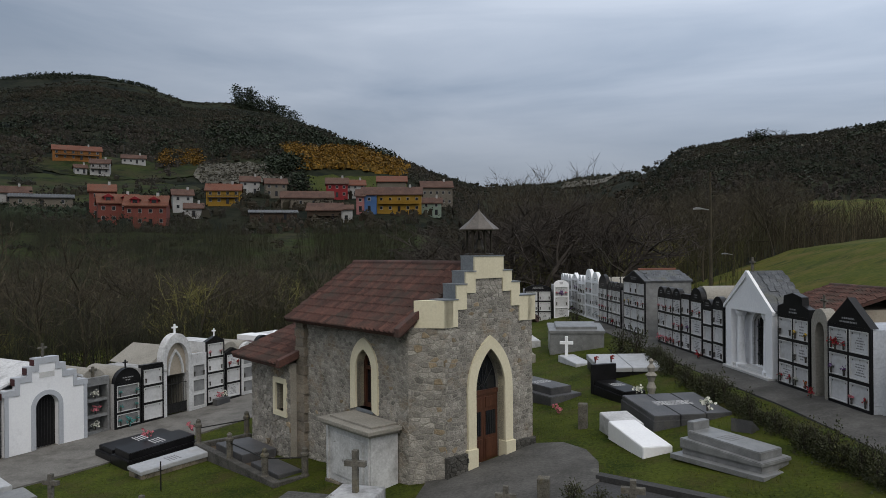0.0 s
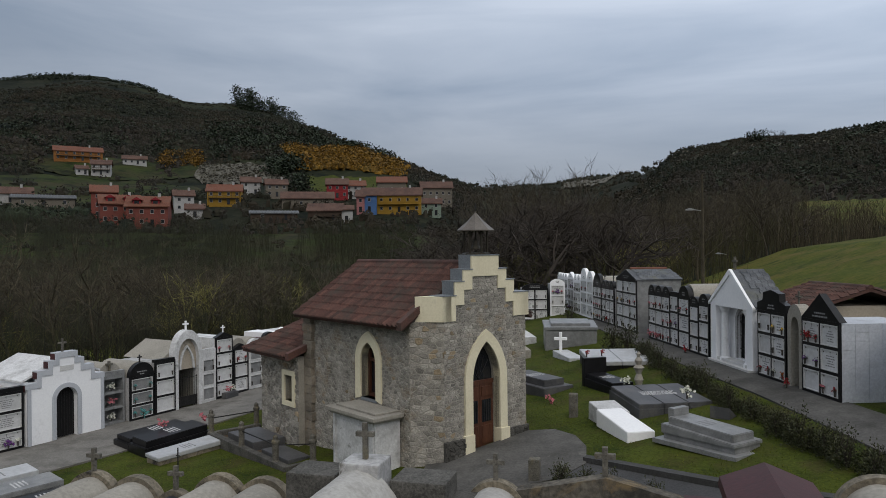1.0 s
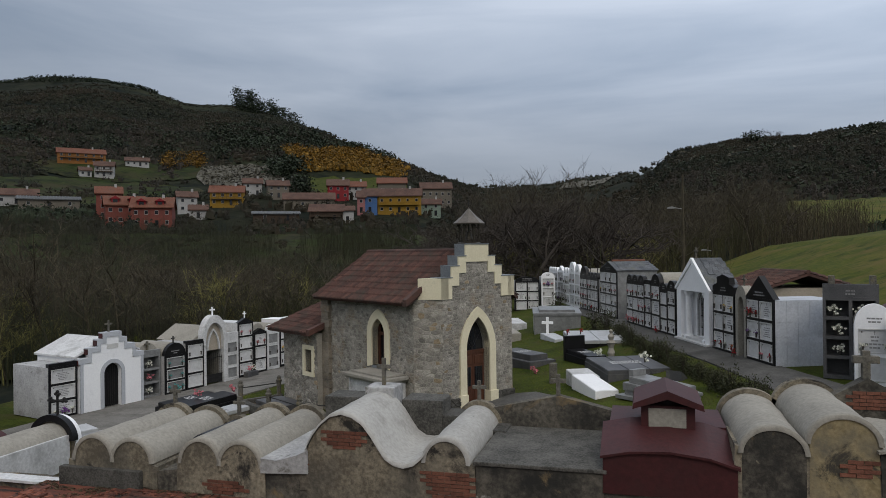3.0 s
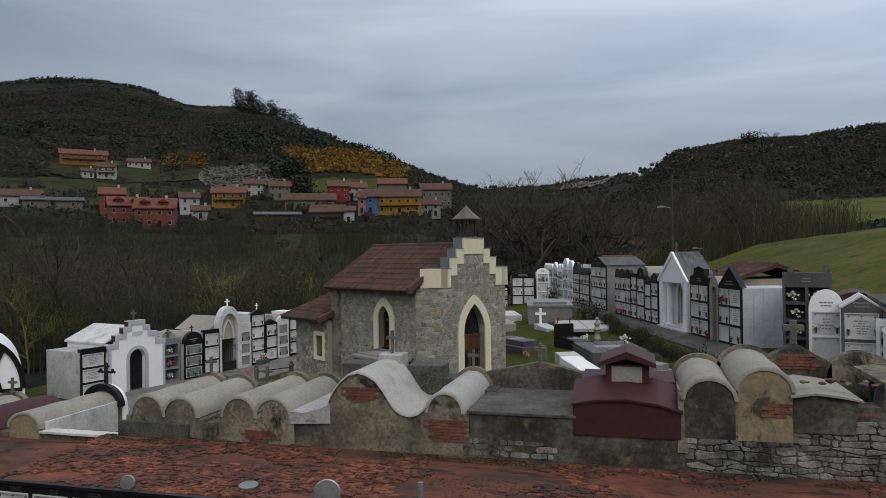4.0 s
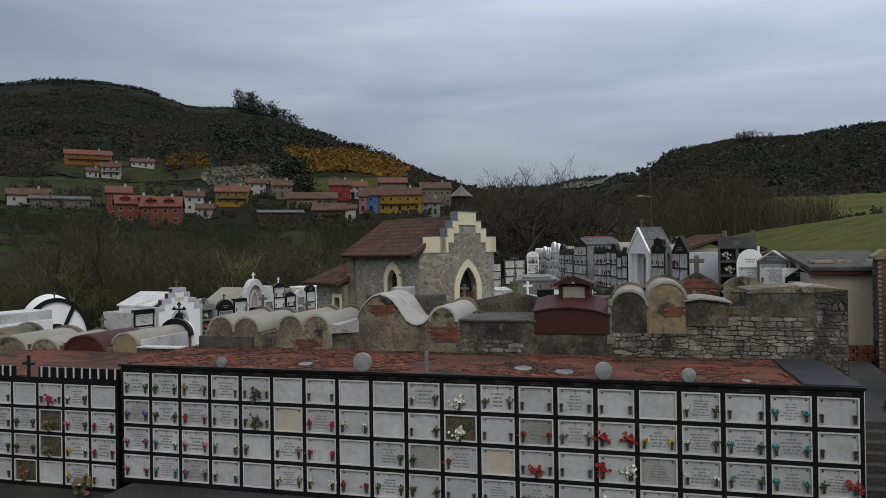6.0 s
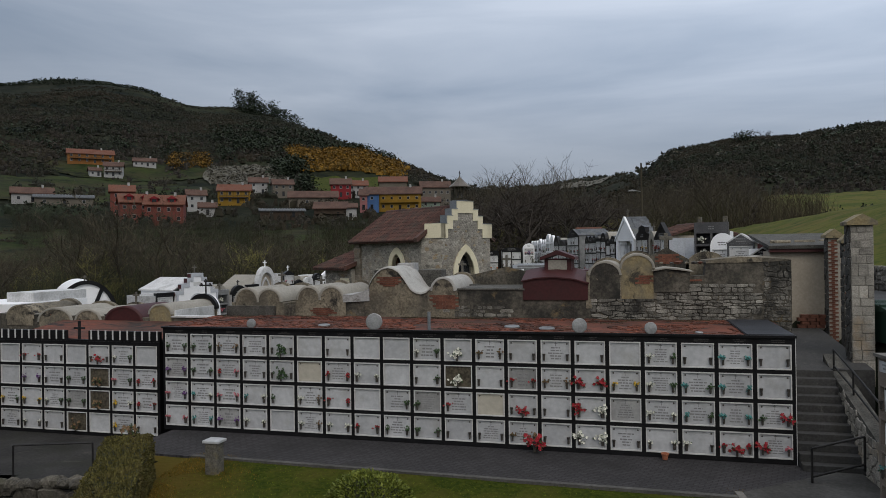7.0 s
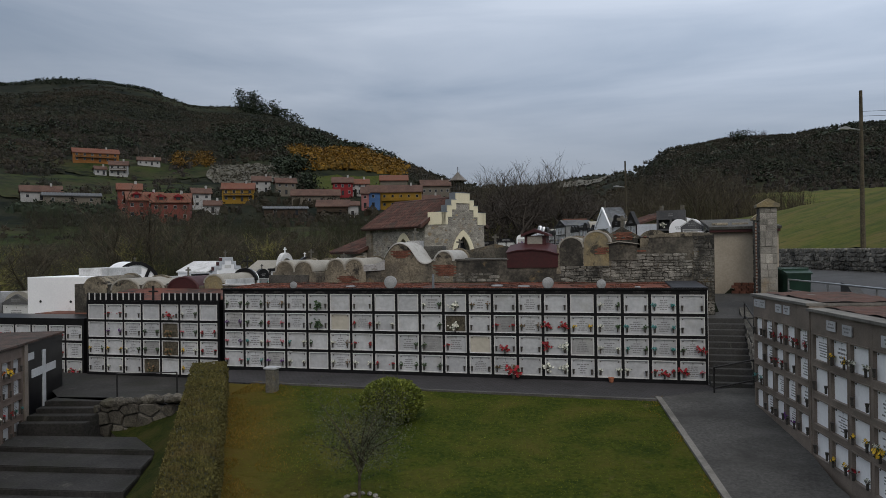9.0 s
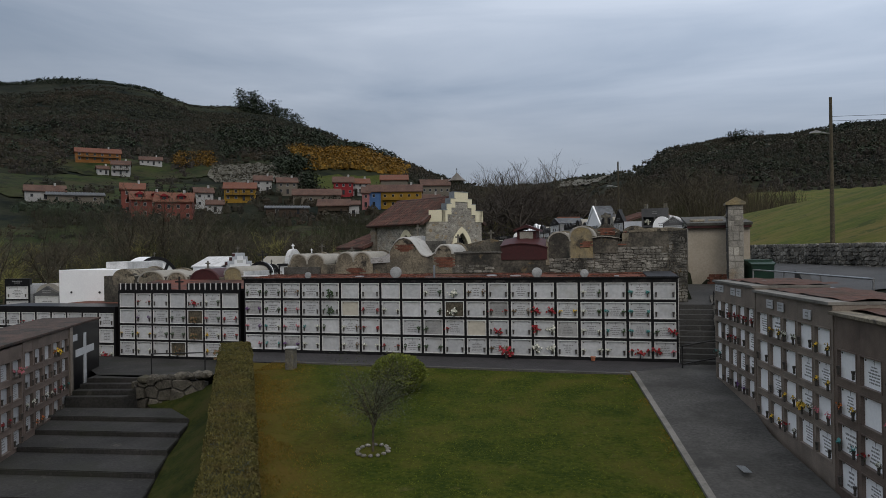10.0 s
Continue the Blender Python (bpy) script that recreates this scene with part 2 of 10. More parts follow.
M["red_paint"] = surface("dark_red_paint", (0.034, 0.0075, 0.0085), (0.058, 0.0125, 0.0135), 0.6, 0.9, 14, dirt=(0.040, 0.014, 0.014), dirt_at=0.62, dirt_size=1.2, bump=0.15)
M["red_roof"] = surface("flaking_red_roof_paint", (0.085, 0.030, 0.020), (0.185, 0.058, 0.035), 0.9, 0.7, 10, dirt=(0.050, 0.030, 0.024), dirt_at=0.545, dirt_size=0.9, bump=0.5, stretch=(0.45, 1.3, 1), dirt2=((0.018, 0.016, 0.015), 0.575, 1.9))
M["lead"] = surface("dark_bitumen_sheet", (0.016, 0.018, 0.024), (0.035, 0.038, 0.046), 0.6, 1.5, 18, bump=0.3)
M["steel"] = surface("galvanised_steel", (0.22, 0.225, 0.23), (0.34, 0.345, 0.35), 0.4, 3, 20, metal=0.7, bump=0.05)
M["post"] = surface("lichened_granite", (0.06, 0.057, 0.049), (0.15, 0.14, 0.12), 0.92, 4, 26, dirt=(0.16, 0.13, 0.06), dirt_at=0.66, dirt_size=3, bump=0.5)
M["soil"] = surface("brown_soil", (0.06, 0.042, 0.028), (0.11, 0.08, 0.055), 0.97, 2, 18, bump=0.8)
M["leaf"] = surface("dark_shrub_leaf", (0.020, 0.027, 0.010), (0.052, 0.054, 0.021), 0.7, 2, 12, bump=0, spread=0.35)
M["hedge"] = surface("clipped_hedge_leaf", (0.050, 0.047, 0.010), (0.108, 0.094, 0.023), 0.8, 1.2, 10, dirt=(0.088, 0.064, 0.021), dirt_at=0.6, dirt_size=1.0, bump=0, spread=0.4)
M["bush_leaf"] = surface("yellow_green_leaf", (0.06, 0.085, 0.01), (0.16, 0.18, 0.026), 0.7, 2, 10, bump=0, spread=0.35)
M["twig"] = surface("grey_brown_bark", (0.030, 0.026, 0.017), (0.076, 0.064, 0.043), 0.95, 1.5, 14, bump=0.3, spread=0.5)
M["twig_dark"] = surface("dark_bark", (0.022, 0.018, 0.015), (0.052, 0.043, 0.036), 0.95, 1.5, 14, bump=0.3, spread=0.25)
M["willow"] = surface("budding_twigs", (0.1, 0.098, 0.03), (0.2, 0.185, 0.062), 0.9, 0.5, 6, bump=0, spread=0.3)
M["pine"] = surface("dark_conifer", (0.012, 0.020, 0.012), (0.030, 0.042, 0.022), 0.9, 0.2, 3, bump=0, spread=0.35)
M["scrub"] = surface("brown_green_scrub", (0.005, 0.0085, 0.0055), (0.021, 0.0235, 0.014), 0.95, 0.05, 0.4, dirt=(0.032, 0.024, 0.015), dirt_at=0.54, dirt_size=0.012, bump=0, spread=0.7, dirt2=((0.006, 0.012, 0.006), 0.60, 0.03))
M["brush"] = surface("brown_winter_brush", (0.0145, 0.0125, 0.010), (0.037, 0.031, 0.0245), 0.95, 0.08, 0.6, dirt=(0.013, 0.018, 0.009), dirt_at=0.57, dirt_size=0.03, bump=0, spread=0.45)
M["thicket"] = surface("olive_brown_winter_brush", (0.018, 0.0178, 0.009), (0.051, 0.0475, 0.0245), 0.95, 0.12, 0.8, dirt=(0.022, 0.030, 0.009), dirt_at=0.54, dirt_size=0.06, bump=0, spread=0.65)
M["gorse"] = surface("gorse_in_flower", (0.10, 0.052, 0.004), (0.24, 0.125, 0.008), 0.9, 0.25, 1.6, dirt=(0.030, 0.030, 0.010), dirt_at=0.56, dirt_size=0.25, bump=0, spread=0.5)
M["limestone"] = surface("pale_limestone_outcrop", (0.055, 0.052, 0.042), (0.125, 0.118, 0.098), 0.95, 0.2, 2, dirt=(0.06, 0.055, 0.035), dirt_at=0.56, dirt_size=0.25, bump=0.5, spread=0.3)
for nm, col in (("red", (0.32, 0.014, 0.026)), ("pink", (0.55, 0.16, 0.20)), ("flower_white", (0.70, 0.70, 0.62)), ("yellow", (0.62, 0.40, 0.03)), ("purple", (0.13, 0.035, 0.20)), ("teal", (0.08, 0.28, 0.28)), ("orange", (0.48, 0.13, 0.03)), ("dried", (0.17, 0.105, 0.055))):
    M[nm] = surface(nm + "_petals", tuple(c * 0.75 for c in col), col, 0.7, 8, 40, bump=0, spread=0.2)
M["stem"] = surface("green_stems", (0.018, 0.045, 0.014), (0.045, 0.085, 0.030), 0.7, 8, 40, bump=0, spread=0.3)
M["vase"] = surface("dull_metal_vase", (0.05, 0.047, 0.043), (0.11, 0.10, 0.09), 0.5, 6, 30, bump=0.05, metal=0.5)
M["terracotta"] = surface("terracotta", (0.30, 0.11, 0.06), (0.42, 0.16, 0.09), 0.9, 6, 30, bump=0.1)
# near-black for openings: the darkness of the interior is put into the colour
M["dark_void"] = surface("painted_interior_shade", (0.006, 0.006, 0.007), (0.012, 0.012, 0.013), 0.95, 1, 10, bump=0.1)
M["beige"] = surface("beige_render", (0.3, 0.265, 0.215), (0.39, 0.345, 0.285), 0.9, 0.8, 14, dirt=(0.30, 0.26, 0.21), dirt_at=0.62, dirt_size=0.8, bump=0.15)
M["bin_green"] = surface("dark_green_plastic", (0.005, 0.022, 0.014), (0.009, 0.034, 0.022), 0.5, 2, 20, bump=0.03)
for nm, col in (("h_yellow", (0.46, 0.27, 0.035)), ("h_orange", (0.42, 0.18, 0.05)), ("h_red", (0.38, 0.035, 0.045)), ("h_salmon", (0.30, 0.09, 0.07)), ("h_blue", (0.10, 0.22, 0.50)), ("h_white", (0.62, 0.62, 0.62)), ("h_pink", (0.50, 0.22, 0.22)), ("h_stone", (0.26, 0.23, 0.19)), ("h_brown", (0.10, 0.07, 0.05)), ("h_green", (0.35, 0.45, 0.38))):
    M[nm] = surface(nm[2:] + "_house_render", tuple(c * 0.42 for c in col), tuple(c * 0.55 for c in col), 0.9, 0.3, 4, bump=0.1)
glass = bpy.data.materials.new("dark_window_glass")
glass.use_nodes = True
gp = glass.node_tree.nodes["Principled BSDF"]
gp.inputs["Base Color"].default_value, gp.inputs["Roughness"].default_value = (0.012, 0.014, 0.018, 1), 0.12
M["glass"] = glass

M["pale_concrete"] = surface("pale_worn_concrete", (0.12, 0.115, 0.105), (0.20, 0.19, 0.175), 0.88, 0.7, 16, dirt=(0.075, 0.07, 0.062), dirt_at=0.58, dirt_size=0.9, bump=0.25)
M["sheet_brown"] = surface("weathered_brown_zinc", (0.085, 0.074, 0.064), (0.155, 0.138, 0.122), 0.55, 1.5, 20, bump=0.1, metal=0.2)
M["pasture"] = surface("rough_pasture", (0.009, 0.0165, 0.004), (0.031, 0.043, 0.010), 0.95, 0.07, 0.5, dirt=(0.036, 0.031, 0.016), dirt_at=0.55, dirt_size=0.05, bump=0.4, spec=0.1, dirt2=((0.009, 0.0115, 0.0055), 0.55, 0.09))
M["ochre_stone"] = surface("tan_stone", (0.17, 0.135, 0.09), (0.33, 0.265, 0.18), 0.9, 3, 26, bump=0.6, spread=0.3)
M["wall_stone"] = surface("pale_wall_stone", (0.085, 0.081, 0.072), (0.30, 0.285, 0.252), 0.9, 2.5, 24, dirt=(0.055, 0.052, 0.046), dirt_at=0.58, dirt_size=1.2, bump=0.8, spread=0.35, dirt2=((0.030, 0.029, 0.026), 0.56, 0.8))

M["worn_white"] = surface("worn_white_paint", (0.42, 0.425, 0.435), (0.62, 0.625, 0.635), 0.8, 0.9, 14, dirt=(0.28, 0.28, 0.28), dirt_at=0.62, dirt_size=1.6, bump=0.25, dirt2=((0.16, 0.155, 0.145), 0.66, 2.6))
M["blockwork"] = surface("blue_white_painted_blocks", (0.36, 0.385, 0.43), (0.48, 0.505, 0.55), 0.85, 0.8, 14, dirt=(0.25, 0.26, 0.28), dirt_at=0.62, dirt_size=0.9, bump=0.2)
M["willow_brush"] = surface("budding_brush", (0.034, 0.038, 0.014), (0.088, 0.084, 0.030), 0.95, 0.1, 0.7, bump=0, spread=0.3)
M["russet"] = surface("russet_winter_brush", (0.036, 0.030, 0.019), (0.090, 0.073, 0.047), 0.95, 0.12, 0.8, dirt=(0.042, 0.046, 0.018), dirt_at=0.57, dirt_size=0.06, bump=0, spread=0.6)
M["boulder"] = surface("mossy_brown_boulder", (0.030, 0.027, 0.023), (0.115, 0.105, 0.087), 0.92, 2.0, 18, dirt=(0.04, 0.038, 0.022), dirt_at=0.6, dirt_size=1.4, bump=0.8, spread=0.4)
M["debris"] = surface("dry_moss_and_leaf_litter", (0.030, 0.024, 0.015), (0.10, 0.074, 0.042), 0.97, 1.5, 12, bump=0, spread=0.5)
M["flake"] = surface("flaked_red_paint", (0.075, 0.026, 0.017), (0.21, 0.070, 0.042), 0.9, 1.5, 12, dirt=(0.022, 0.019, 0.017), dirt_at=0.55, dirt_size=1.0, bump=0.4, spread=0.45)


def pavers():
    """Dark concrete pavers: small blocks with sunk joints."""
    m = surface("dark_block_paving", (0.027, 0.0255, 0.028), (0.050, 0.047, 0.051), 0.85, 0.5, 18, dirt=(0.02, 0.02, 0.02), dirt_at=0.62, dirt_size=0.6, bump=0.2)
    N, L = m.node_tree.nodes, m.node_tree.links
    p = N["Principled BSDF"]
    old = p.inputs["Base Color"].links[0].from_socket
    geo = N.new("ShaderNodeNewGeometry")
    turn = N.new("ShaderNodeMapping")
    turn.inputs["Rotation"].default_value[2] = radians(12)
    L.new(geo.outputs["Position"], turn.inputs["Vector"])
    br = N.new("ShaderNodeTexBrick")
    br.inputs["Scale"].default_value, br.inputs["Mortar Size"].default_value, br.inputs["Brick Width"].default_value, br.inputs["Row Height"].default_value = 1.0, 0.012, 0.24, 0.12
    br.inputs["Color1"].default_value, br.inputs["Color2"].default_value, br.inputs["Mortar"].default_value = (1.1, 1.1, 1.1, 1), (0.8, 0.8, 0.8, 1), (0.35, 0.35, 0.35, 1)
    L.new(turn.outputs[0], br.inputs["Vector"])
    mx = N.new("ShaderNodeMix")
    mx.data_type, mx.blend_type = "RGBA", "MULTIPLY"
    mx.inputs[0].default_value = 1.0
    L.new(old, mx.inputs[6])
    L.new(br.outputs["Color"], mx.inputs[7])
    L.new(mx.outputs[2], p.inputs["Base Color"])
    return m


M["pavers"] = pavers()


def hedge_side_moss(m, colour, near, reach):
    """Dry orange-brown moss that has spread over the lawn from the hedge, thinning out unevenly."""
    N, L = m.node_tree.nodes, m.node_tree.links
    p = N["Principled BSDF"]
    old = p.inputs["Base Color"].links[0].from_socket
    geo = N.new("ShaderNodeNewGeometry")
    dot = N.new("ShaderNodeVectorMath")
    dot.operation = "DOT_PRODUCT"
    dot.inputs[1].default_value = (0.861, 0.508, 0.0)
    L.new(geo.outputs["Position"], dot.inputs[0])
    nz = N.new("ShaderNodeTexNoise")
    nz.inputs["Scale"].default_value, nz.inputs["Detail"].default_value = 0.8, 6.0
    L.new(geo.outputs["Position"], nz.inputs["Vector"])
    add = N.new("ShaderNodeMath")
    add.operation = "MULTIPLY_ADD"
    add.inputs[1].default_value = 3.6
    L.new(nz.outputs["Fac"], add.inputs[0])
    L.new(dot.outputs["Value"], add.inputs[2])
    fall = N.new("ShaderNodeMapRange")
    fall.inputs[1].default_value, fall.inputs[2].default_value = -7.13 + 1.8 + near, -7.13 + 1.8 + reach
    fall.inputs[3].default_value, fall.inputs[4].default_value = 0.75, 0.0
    L.new(add.outputs[0], fall.inputs[0])
    mx = N.new("ShaderNodeMix")
    mx.data_type = "RGBA"
    L.new(fall.outputs[0], mx.inputs[0])
    L.new(old, mx.inputs[6])
    mx.inputs[7].default_value = (*colour, 1)
    L.new(mx.outputs[2], p.inputs["Base Color"])


hedge_side_moss(M["lawn"], (0.088, 0.056, 0.011), 0.6, 3.1)

M["roof_rust"] = surface("rusty_mossy_roof", (0.055, 0.028, 0.021), (0.125, 0.055, 0.038), 0.95, 1.2, 12, dirt=(0.030, 0.026, 0.020), dirt_at=0.56, dirt_size=1.2, bump=0.5, dirt2=((0.11, 0.10, 0.08), 0.68, 2.0))
M["roof_moss"] = surface("dark_mossy_roof", (0.035, 0.026, 0.022), (0.095, 0.058, 0.045), 0.95, 1.2, 12, dirt=(0.02, 0.02, 0.018), dirt_at=0.55, dirt_size=1.4, bump=0.5, dirt2=((0.12, 0.11, 0.09), 0.66, 2.0))
M["wet_asphalt"] = surface("worn_dark_asphalt", (0.010, 0.0097, 0.0095), (0.034, 0.032, 0.031), 0.85, 0.7, 12, dirt=(0.016, 0.017, 0.011), dirt_at=0.58, dirt_size=0.8, bump=0.4, dirt2=((0.058, 0.054, 0.048), 0.63, 1.1))
M["blade"] = surface("mown_grass_blade", (0.040, 0.056, 0.004), (0.105, 0.115, 0.012), 0.8, 0.6, 8, bump=0, spread=0.6, spec=0.1)
M["dry_blade"] = surface("dry_grass_blade", (0.11, 0.075, 0.012), (0.20, 0.125, 0.026), 0.9, 0.6, 8, bump=0, spread=0.3, spec=0.1)

M["old_marble"] = surface("dulled_marble", (0.24, 0.243, 0.245), (0.34, 0.342, 0.34), 0.45, 1.5, 8, bump=0.02, spread=0.15)
M["cream_marble"] = surface("cream_marble", (0.40, 0.375, 0.32), (0.49, 0.46, 0.395), 0.45, 1.5, 8, bump=0.02, spread=0.08)
M["shadow_glass"] = surface("glazed_recess", (0.05, 0.045, 0.035), (0.12, 0.105, 0.08), 0.25, 3, 12, bump=0.02)
M["apron"] = surface("trodden_concrete", (0.054, 0.052, 0.049), (0.110, 0.106, 0.10), 0.88, 0.8, 14, dirt=(0.036, 0.035, 0.031), dirt_at=0.58, dirt_size=0.7, bump=0.25, dirt2=((0.13, 0.125, 0.115), 0.66, 1.6))
M["path_concrete"] = surface("stained_path_concrete", (0.036, 0.035, 0.034), (0.082, 0.080, 0.076), 0.88, 0.6, 12, dirt=(0.026, 0.025, 0.023), dirt_at=0.57, dirt_size=0.45, bump=0.25, dirt2=((0.11, 0.105, 0.098), 0.68, 1.1))
# ---- building helpers ----
def part(name, bm, material, parent=None, label="", smooth=False):
    """Links a bmesh as one mesh object, under a thing or a part if one is given."""
    me = bpy.data.meshes.new(name)
    bm.to_mesh(me)
    bm.free()
    return piece(name, me, material, parent, label, smooth)


def piece(name, me, material=None, parent=None, label="", smooth=False):
    if material and not me.materials:
        me.materials.append(M[material] if isinstance(material, str) else material)
    if smooth:
        me.shade_smooth()
    ob = new(name, me)
    if parent:
        ob.parent = parent
    if label:
        ob["label"] = label
    return ob


def thing(name, m, label, category, group="", kind=""):
    ob = new(name)
    ob.empty_display_size = 0.2
    ob.matrix_world = m
    return tagged(ob, label, category, group, kind)


def setting(name, bm, material, label, category="", smooth=False):
    return tagged(part(name, bm, material, None, "", smooth), label, category or name.split("_")[0], kind="structure")


def B():
    return bmesh.new()


def box(bm, x0, y0, z0, x1, y1, z1, bevel=0.0):
    vs = [bm.verts.new((x, y, z)) for z in (z0, z1) for x, y in ((x0, y0), (x1, y0), (x1, y1), (x0, y1))]
    fs = [bm.faces.new([vs[i] for i in f]) for f in ((3, 2, 1, 0), (4, 5, 6, 7), (0, 1, 5, 4), (1, 2, 6, 5), (2, 3, 7, 6), (3, 0, 4, 7))]
    if bevel:
        es = {ed for f in fs for ed in f.edges}
        bmesh.ops.bevel(bm, geom=list(es), offset=bevel, segments=2, affect="EDGES", profile=0.6)
    return bm


def prism(bm, pts, y0, y1, axis="y"):
    """A polygon of (x, z) run from y0 to y1 (axis y), or of (x, y) from z0 to z1 (axis z), or of (y, z) along x."""
    def at(p, d):
        return (p[0], d, p[1]) if axis == "y" else (p[0], p[1], d) if axis == "z" else (d, p[0], p[1])
    a = [bm.verts.new(at(p, y0)) for p in pts]
    b = [bm.verts.new(at(p, y1)) for p in pts]
    n = len(pts)
    fs = [bm.faces.new(a[::-1]), bm.faces.new(b)] + [bm.faces.new((a[i], a[(i + 1) % n], b[(i + 1) % n], b[i])) for i in range(n)]
    bmesh.ops.recalc_face_normals(bm, faces=fs)
    return bm


def band(bm, inner, outer, y0, y1):
    """A frame between two open outlines of (x, z) with as many points each, run from y0 to y1."""
    n = len(inner)
    rows = [[bm.verts.new((p[0], y, p[1])) for p in ln] for ln in (inner, outer) for y in (y0, y1)]
    i0, i1, o0, o1 = rows
    fs = []
    for k in range(n - 1):
        for q in ((i0[k], i0[k + 1], o0[k + 1], o0[k]), (i1[k], o1[k], o1[k + 1], i1[k + 1]), (i0[k], i1[k], i1[k + 1], i0[k + 1]), (o0[k], o0[k + 1], o1[k + 1], o1[k])):
            fs.append(bm.faces.new(q))
    for k in (0, n - 1):
        fs.append(bm.faces.new((i0[k], o0[k], o1[k], i1[k])))
    bmesh.ops.recalc_face_normals(bm, faces=fs)
    return bm


def tube(bm, a, b, r0, r1=None, n=8):
    a, b = Vector(a), Vector(b)
    r1 = r0 if r1 is None else r1
    d = (b - a).normalized()
    u = d.orthogonal().normalized()
    v = d.cross(u)
    rings = [[bm.verts.new(c + (u * math.cos(6.28319 * i / n) + v * math.sin(6.28319 * i / n)) * r) for i in range(n)] for c, r in ((a, r0), (b, r1))]
    for i in range(n):
        bm.faces.new((rings[0][i], rings[0][(i + 1) % n], rings[1][(i + 1) % n], rings[1][i]))
    bm.faces.new(rings[0][::-1])
    bm.faces.new(rings[1])
    return bm


def lathe(bm, prof, n=16, at=(0, 0, 0)):
    rings = [[bm.verts.new((at[0] + r * math.cos(6.28319 * i / n), at[1] + r * math.sin(6.28319 * i / n), at[2] + z)) for i in range(n)] for r, z in prof]
    for p, q in zip(rings, rings[1:]):
        for i in range(n):
            bm.faces.new((p[i], p[(i + 1) % n], q[(i + 1) % n], q[i]))
    bm.faces.new(rings[0][::-1])
    bm.faces.new(rings[-1])
    return bm


def sheet(bm, xs, ys, fn):
    """A grid of quads over xs and ys at the heights fn(x, y)."""
    g = [[bm.verts.new((x, y, fn(x, y))) for x in xs] for y in ys]
    for j in range(len(ys) - 1):
        for i in range(len(xs) - 1):
            bm.faces.new((g[j][i], g[j][i + 1], g[j + 1][i + 1], g[j + 1][i]))
    return bm


def arc(cx, cz, r, a0, a1, n=12, rz=None):
    return [(cx + r * math.cos(radians(a0 + (a1 - a0) * i / n)), cz + (rz or r) * math.sin(radians(a0 + (a1 - a0) * i / n))) for i in range(n + 1)]


def pointed(cx, z0, zs, za, hw, n=8):
    """A pointed arch from the left foot to the right: springing at zs, apex at za."""
    h = za - zs
    r = (hw * hw + h * h) / (2 * hw)
    a = math.asin(min(1, h / r))
    left = [(cx - hw + r - r * math.cos(a * i / n), zs + r * math.sin(a * i / n)) for i in range(n + 1)]
    return [(cx - hw, z0)] + left + [(2 * cx - x, z) for x, z in left[-2::-1]] + [(cx + hw, z0)]


def inside(p, poly):
    x, y, hit = p[0], p[1], False
    for (x0, y0), (x1, y1) in zip(poly, poly[1:] + poly[:1]):
        if (y0 > y) != (y1 > y) and x < (x1 - x0) * (y - y0) / (y1 - y0) + x0:
            hit = not hit
    return hit


def clip(poly, px, py, nx, ny):
    """The part of a polygon on the side of the line through (px, py) against the normal."""
    out = []
    for i, a in enumerate(poly):
        b = poly[(i + 1) % len(poly)]
        da, db = (a[0] - px) * nx + (a[1] - py) * ny, (b[0] - px) * nx + (b[1] - py) * ny
        if da <= 0:
            out.append(a)
        if da * db < 0:
            t = da / (da - db)
            out.append((a[0] + (b[0] - a[0]) * t, a[1] + (b[1] - a[1]) * t))
    return out


def stone_cells(w, h, sw, sh, rng, joint=0.012, course=0.36):
    """Irregular stones that fill a w by h wall: polygons with joints between them."""
    nx, ny = max(1, round(w / sw)), max(1, round(h / sh))
    dx, dy = w / nx, h / ny
    site = {}
    for j in range(-2, ny + 2):
        for i in range(-2, nx + 2):
            site[i, j] = ((i + 0.5 + (0.5 if j % 2 else 0.0) + rng.uniform(-0.44, 0.44)) * dx, (j + 0.5 + rng.uniform(-course, course)) * dy)
    k = dx / dy
    cells = []
    for j in range(-1, ny + 1):
        for i in range(-1, nx + 1):
            sx, sy = site[i, j]
            poly = [(max(0.0, sx - 2 * dx), max(0.0, sy - 2 * dy)), (min(w, sx + 2 * dx), max(0.0, sy - 2 * dy)), (min(w, sx + 2 * dx), min(h, sy + 2 * dy)), (max(0.0, sx - 2 * dx), min(h, sy + 2 * dy))]
            if not (-dx < sx < w + dx and -dy < sy < h + dy):
                continue
            for jj in range(j - 2, j + 3):
                for ii in range(i - 2, i + 3):
                    if (ii, jj) != (i, j) and (ii, jj) in site and len(poly) > 2:
                        tx, ty = site[ii, jj]
                        ax, ay = tx - sx, (ty - sy) * k * k
                        ln = math.hypot(ax, ay)
                        poly = clip(poly, (sx + tx) / 2 - joint * ax / ln, (sy + ty) / 2 - joint * ay / ln, ax, ay)
            if len(poly) > 2:
                area = abs(sum(a[0] * b[1] - a[1] * b[0] for a, b in zip(poly, poly[1:] + poly[:1]))) / 2
                if area > 0.1 * dx * dy:
                    cells.append(poly)
    return cells


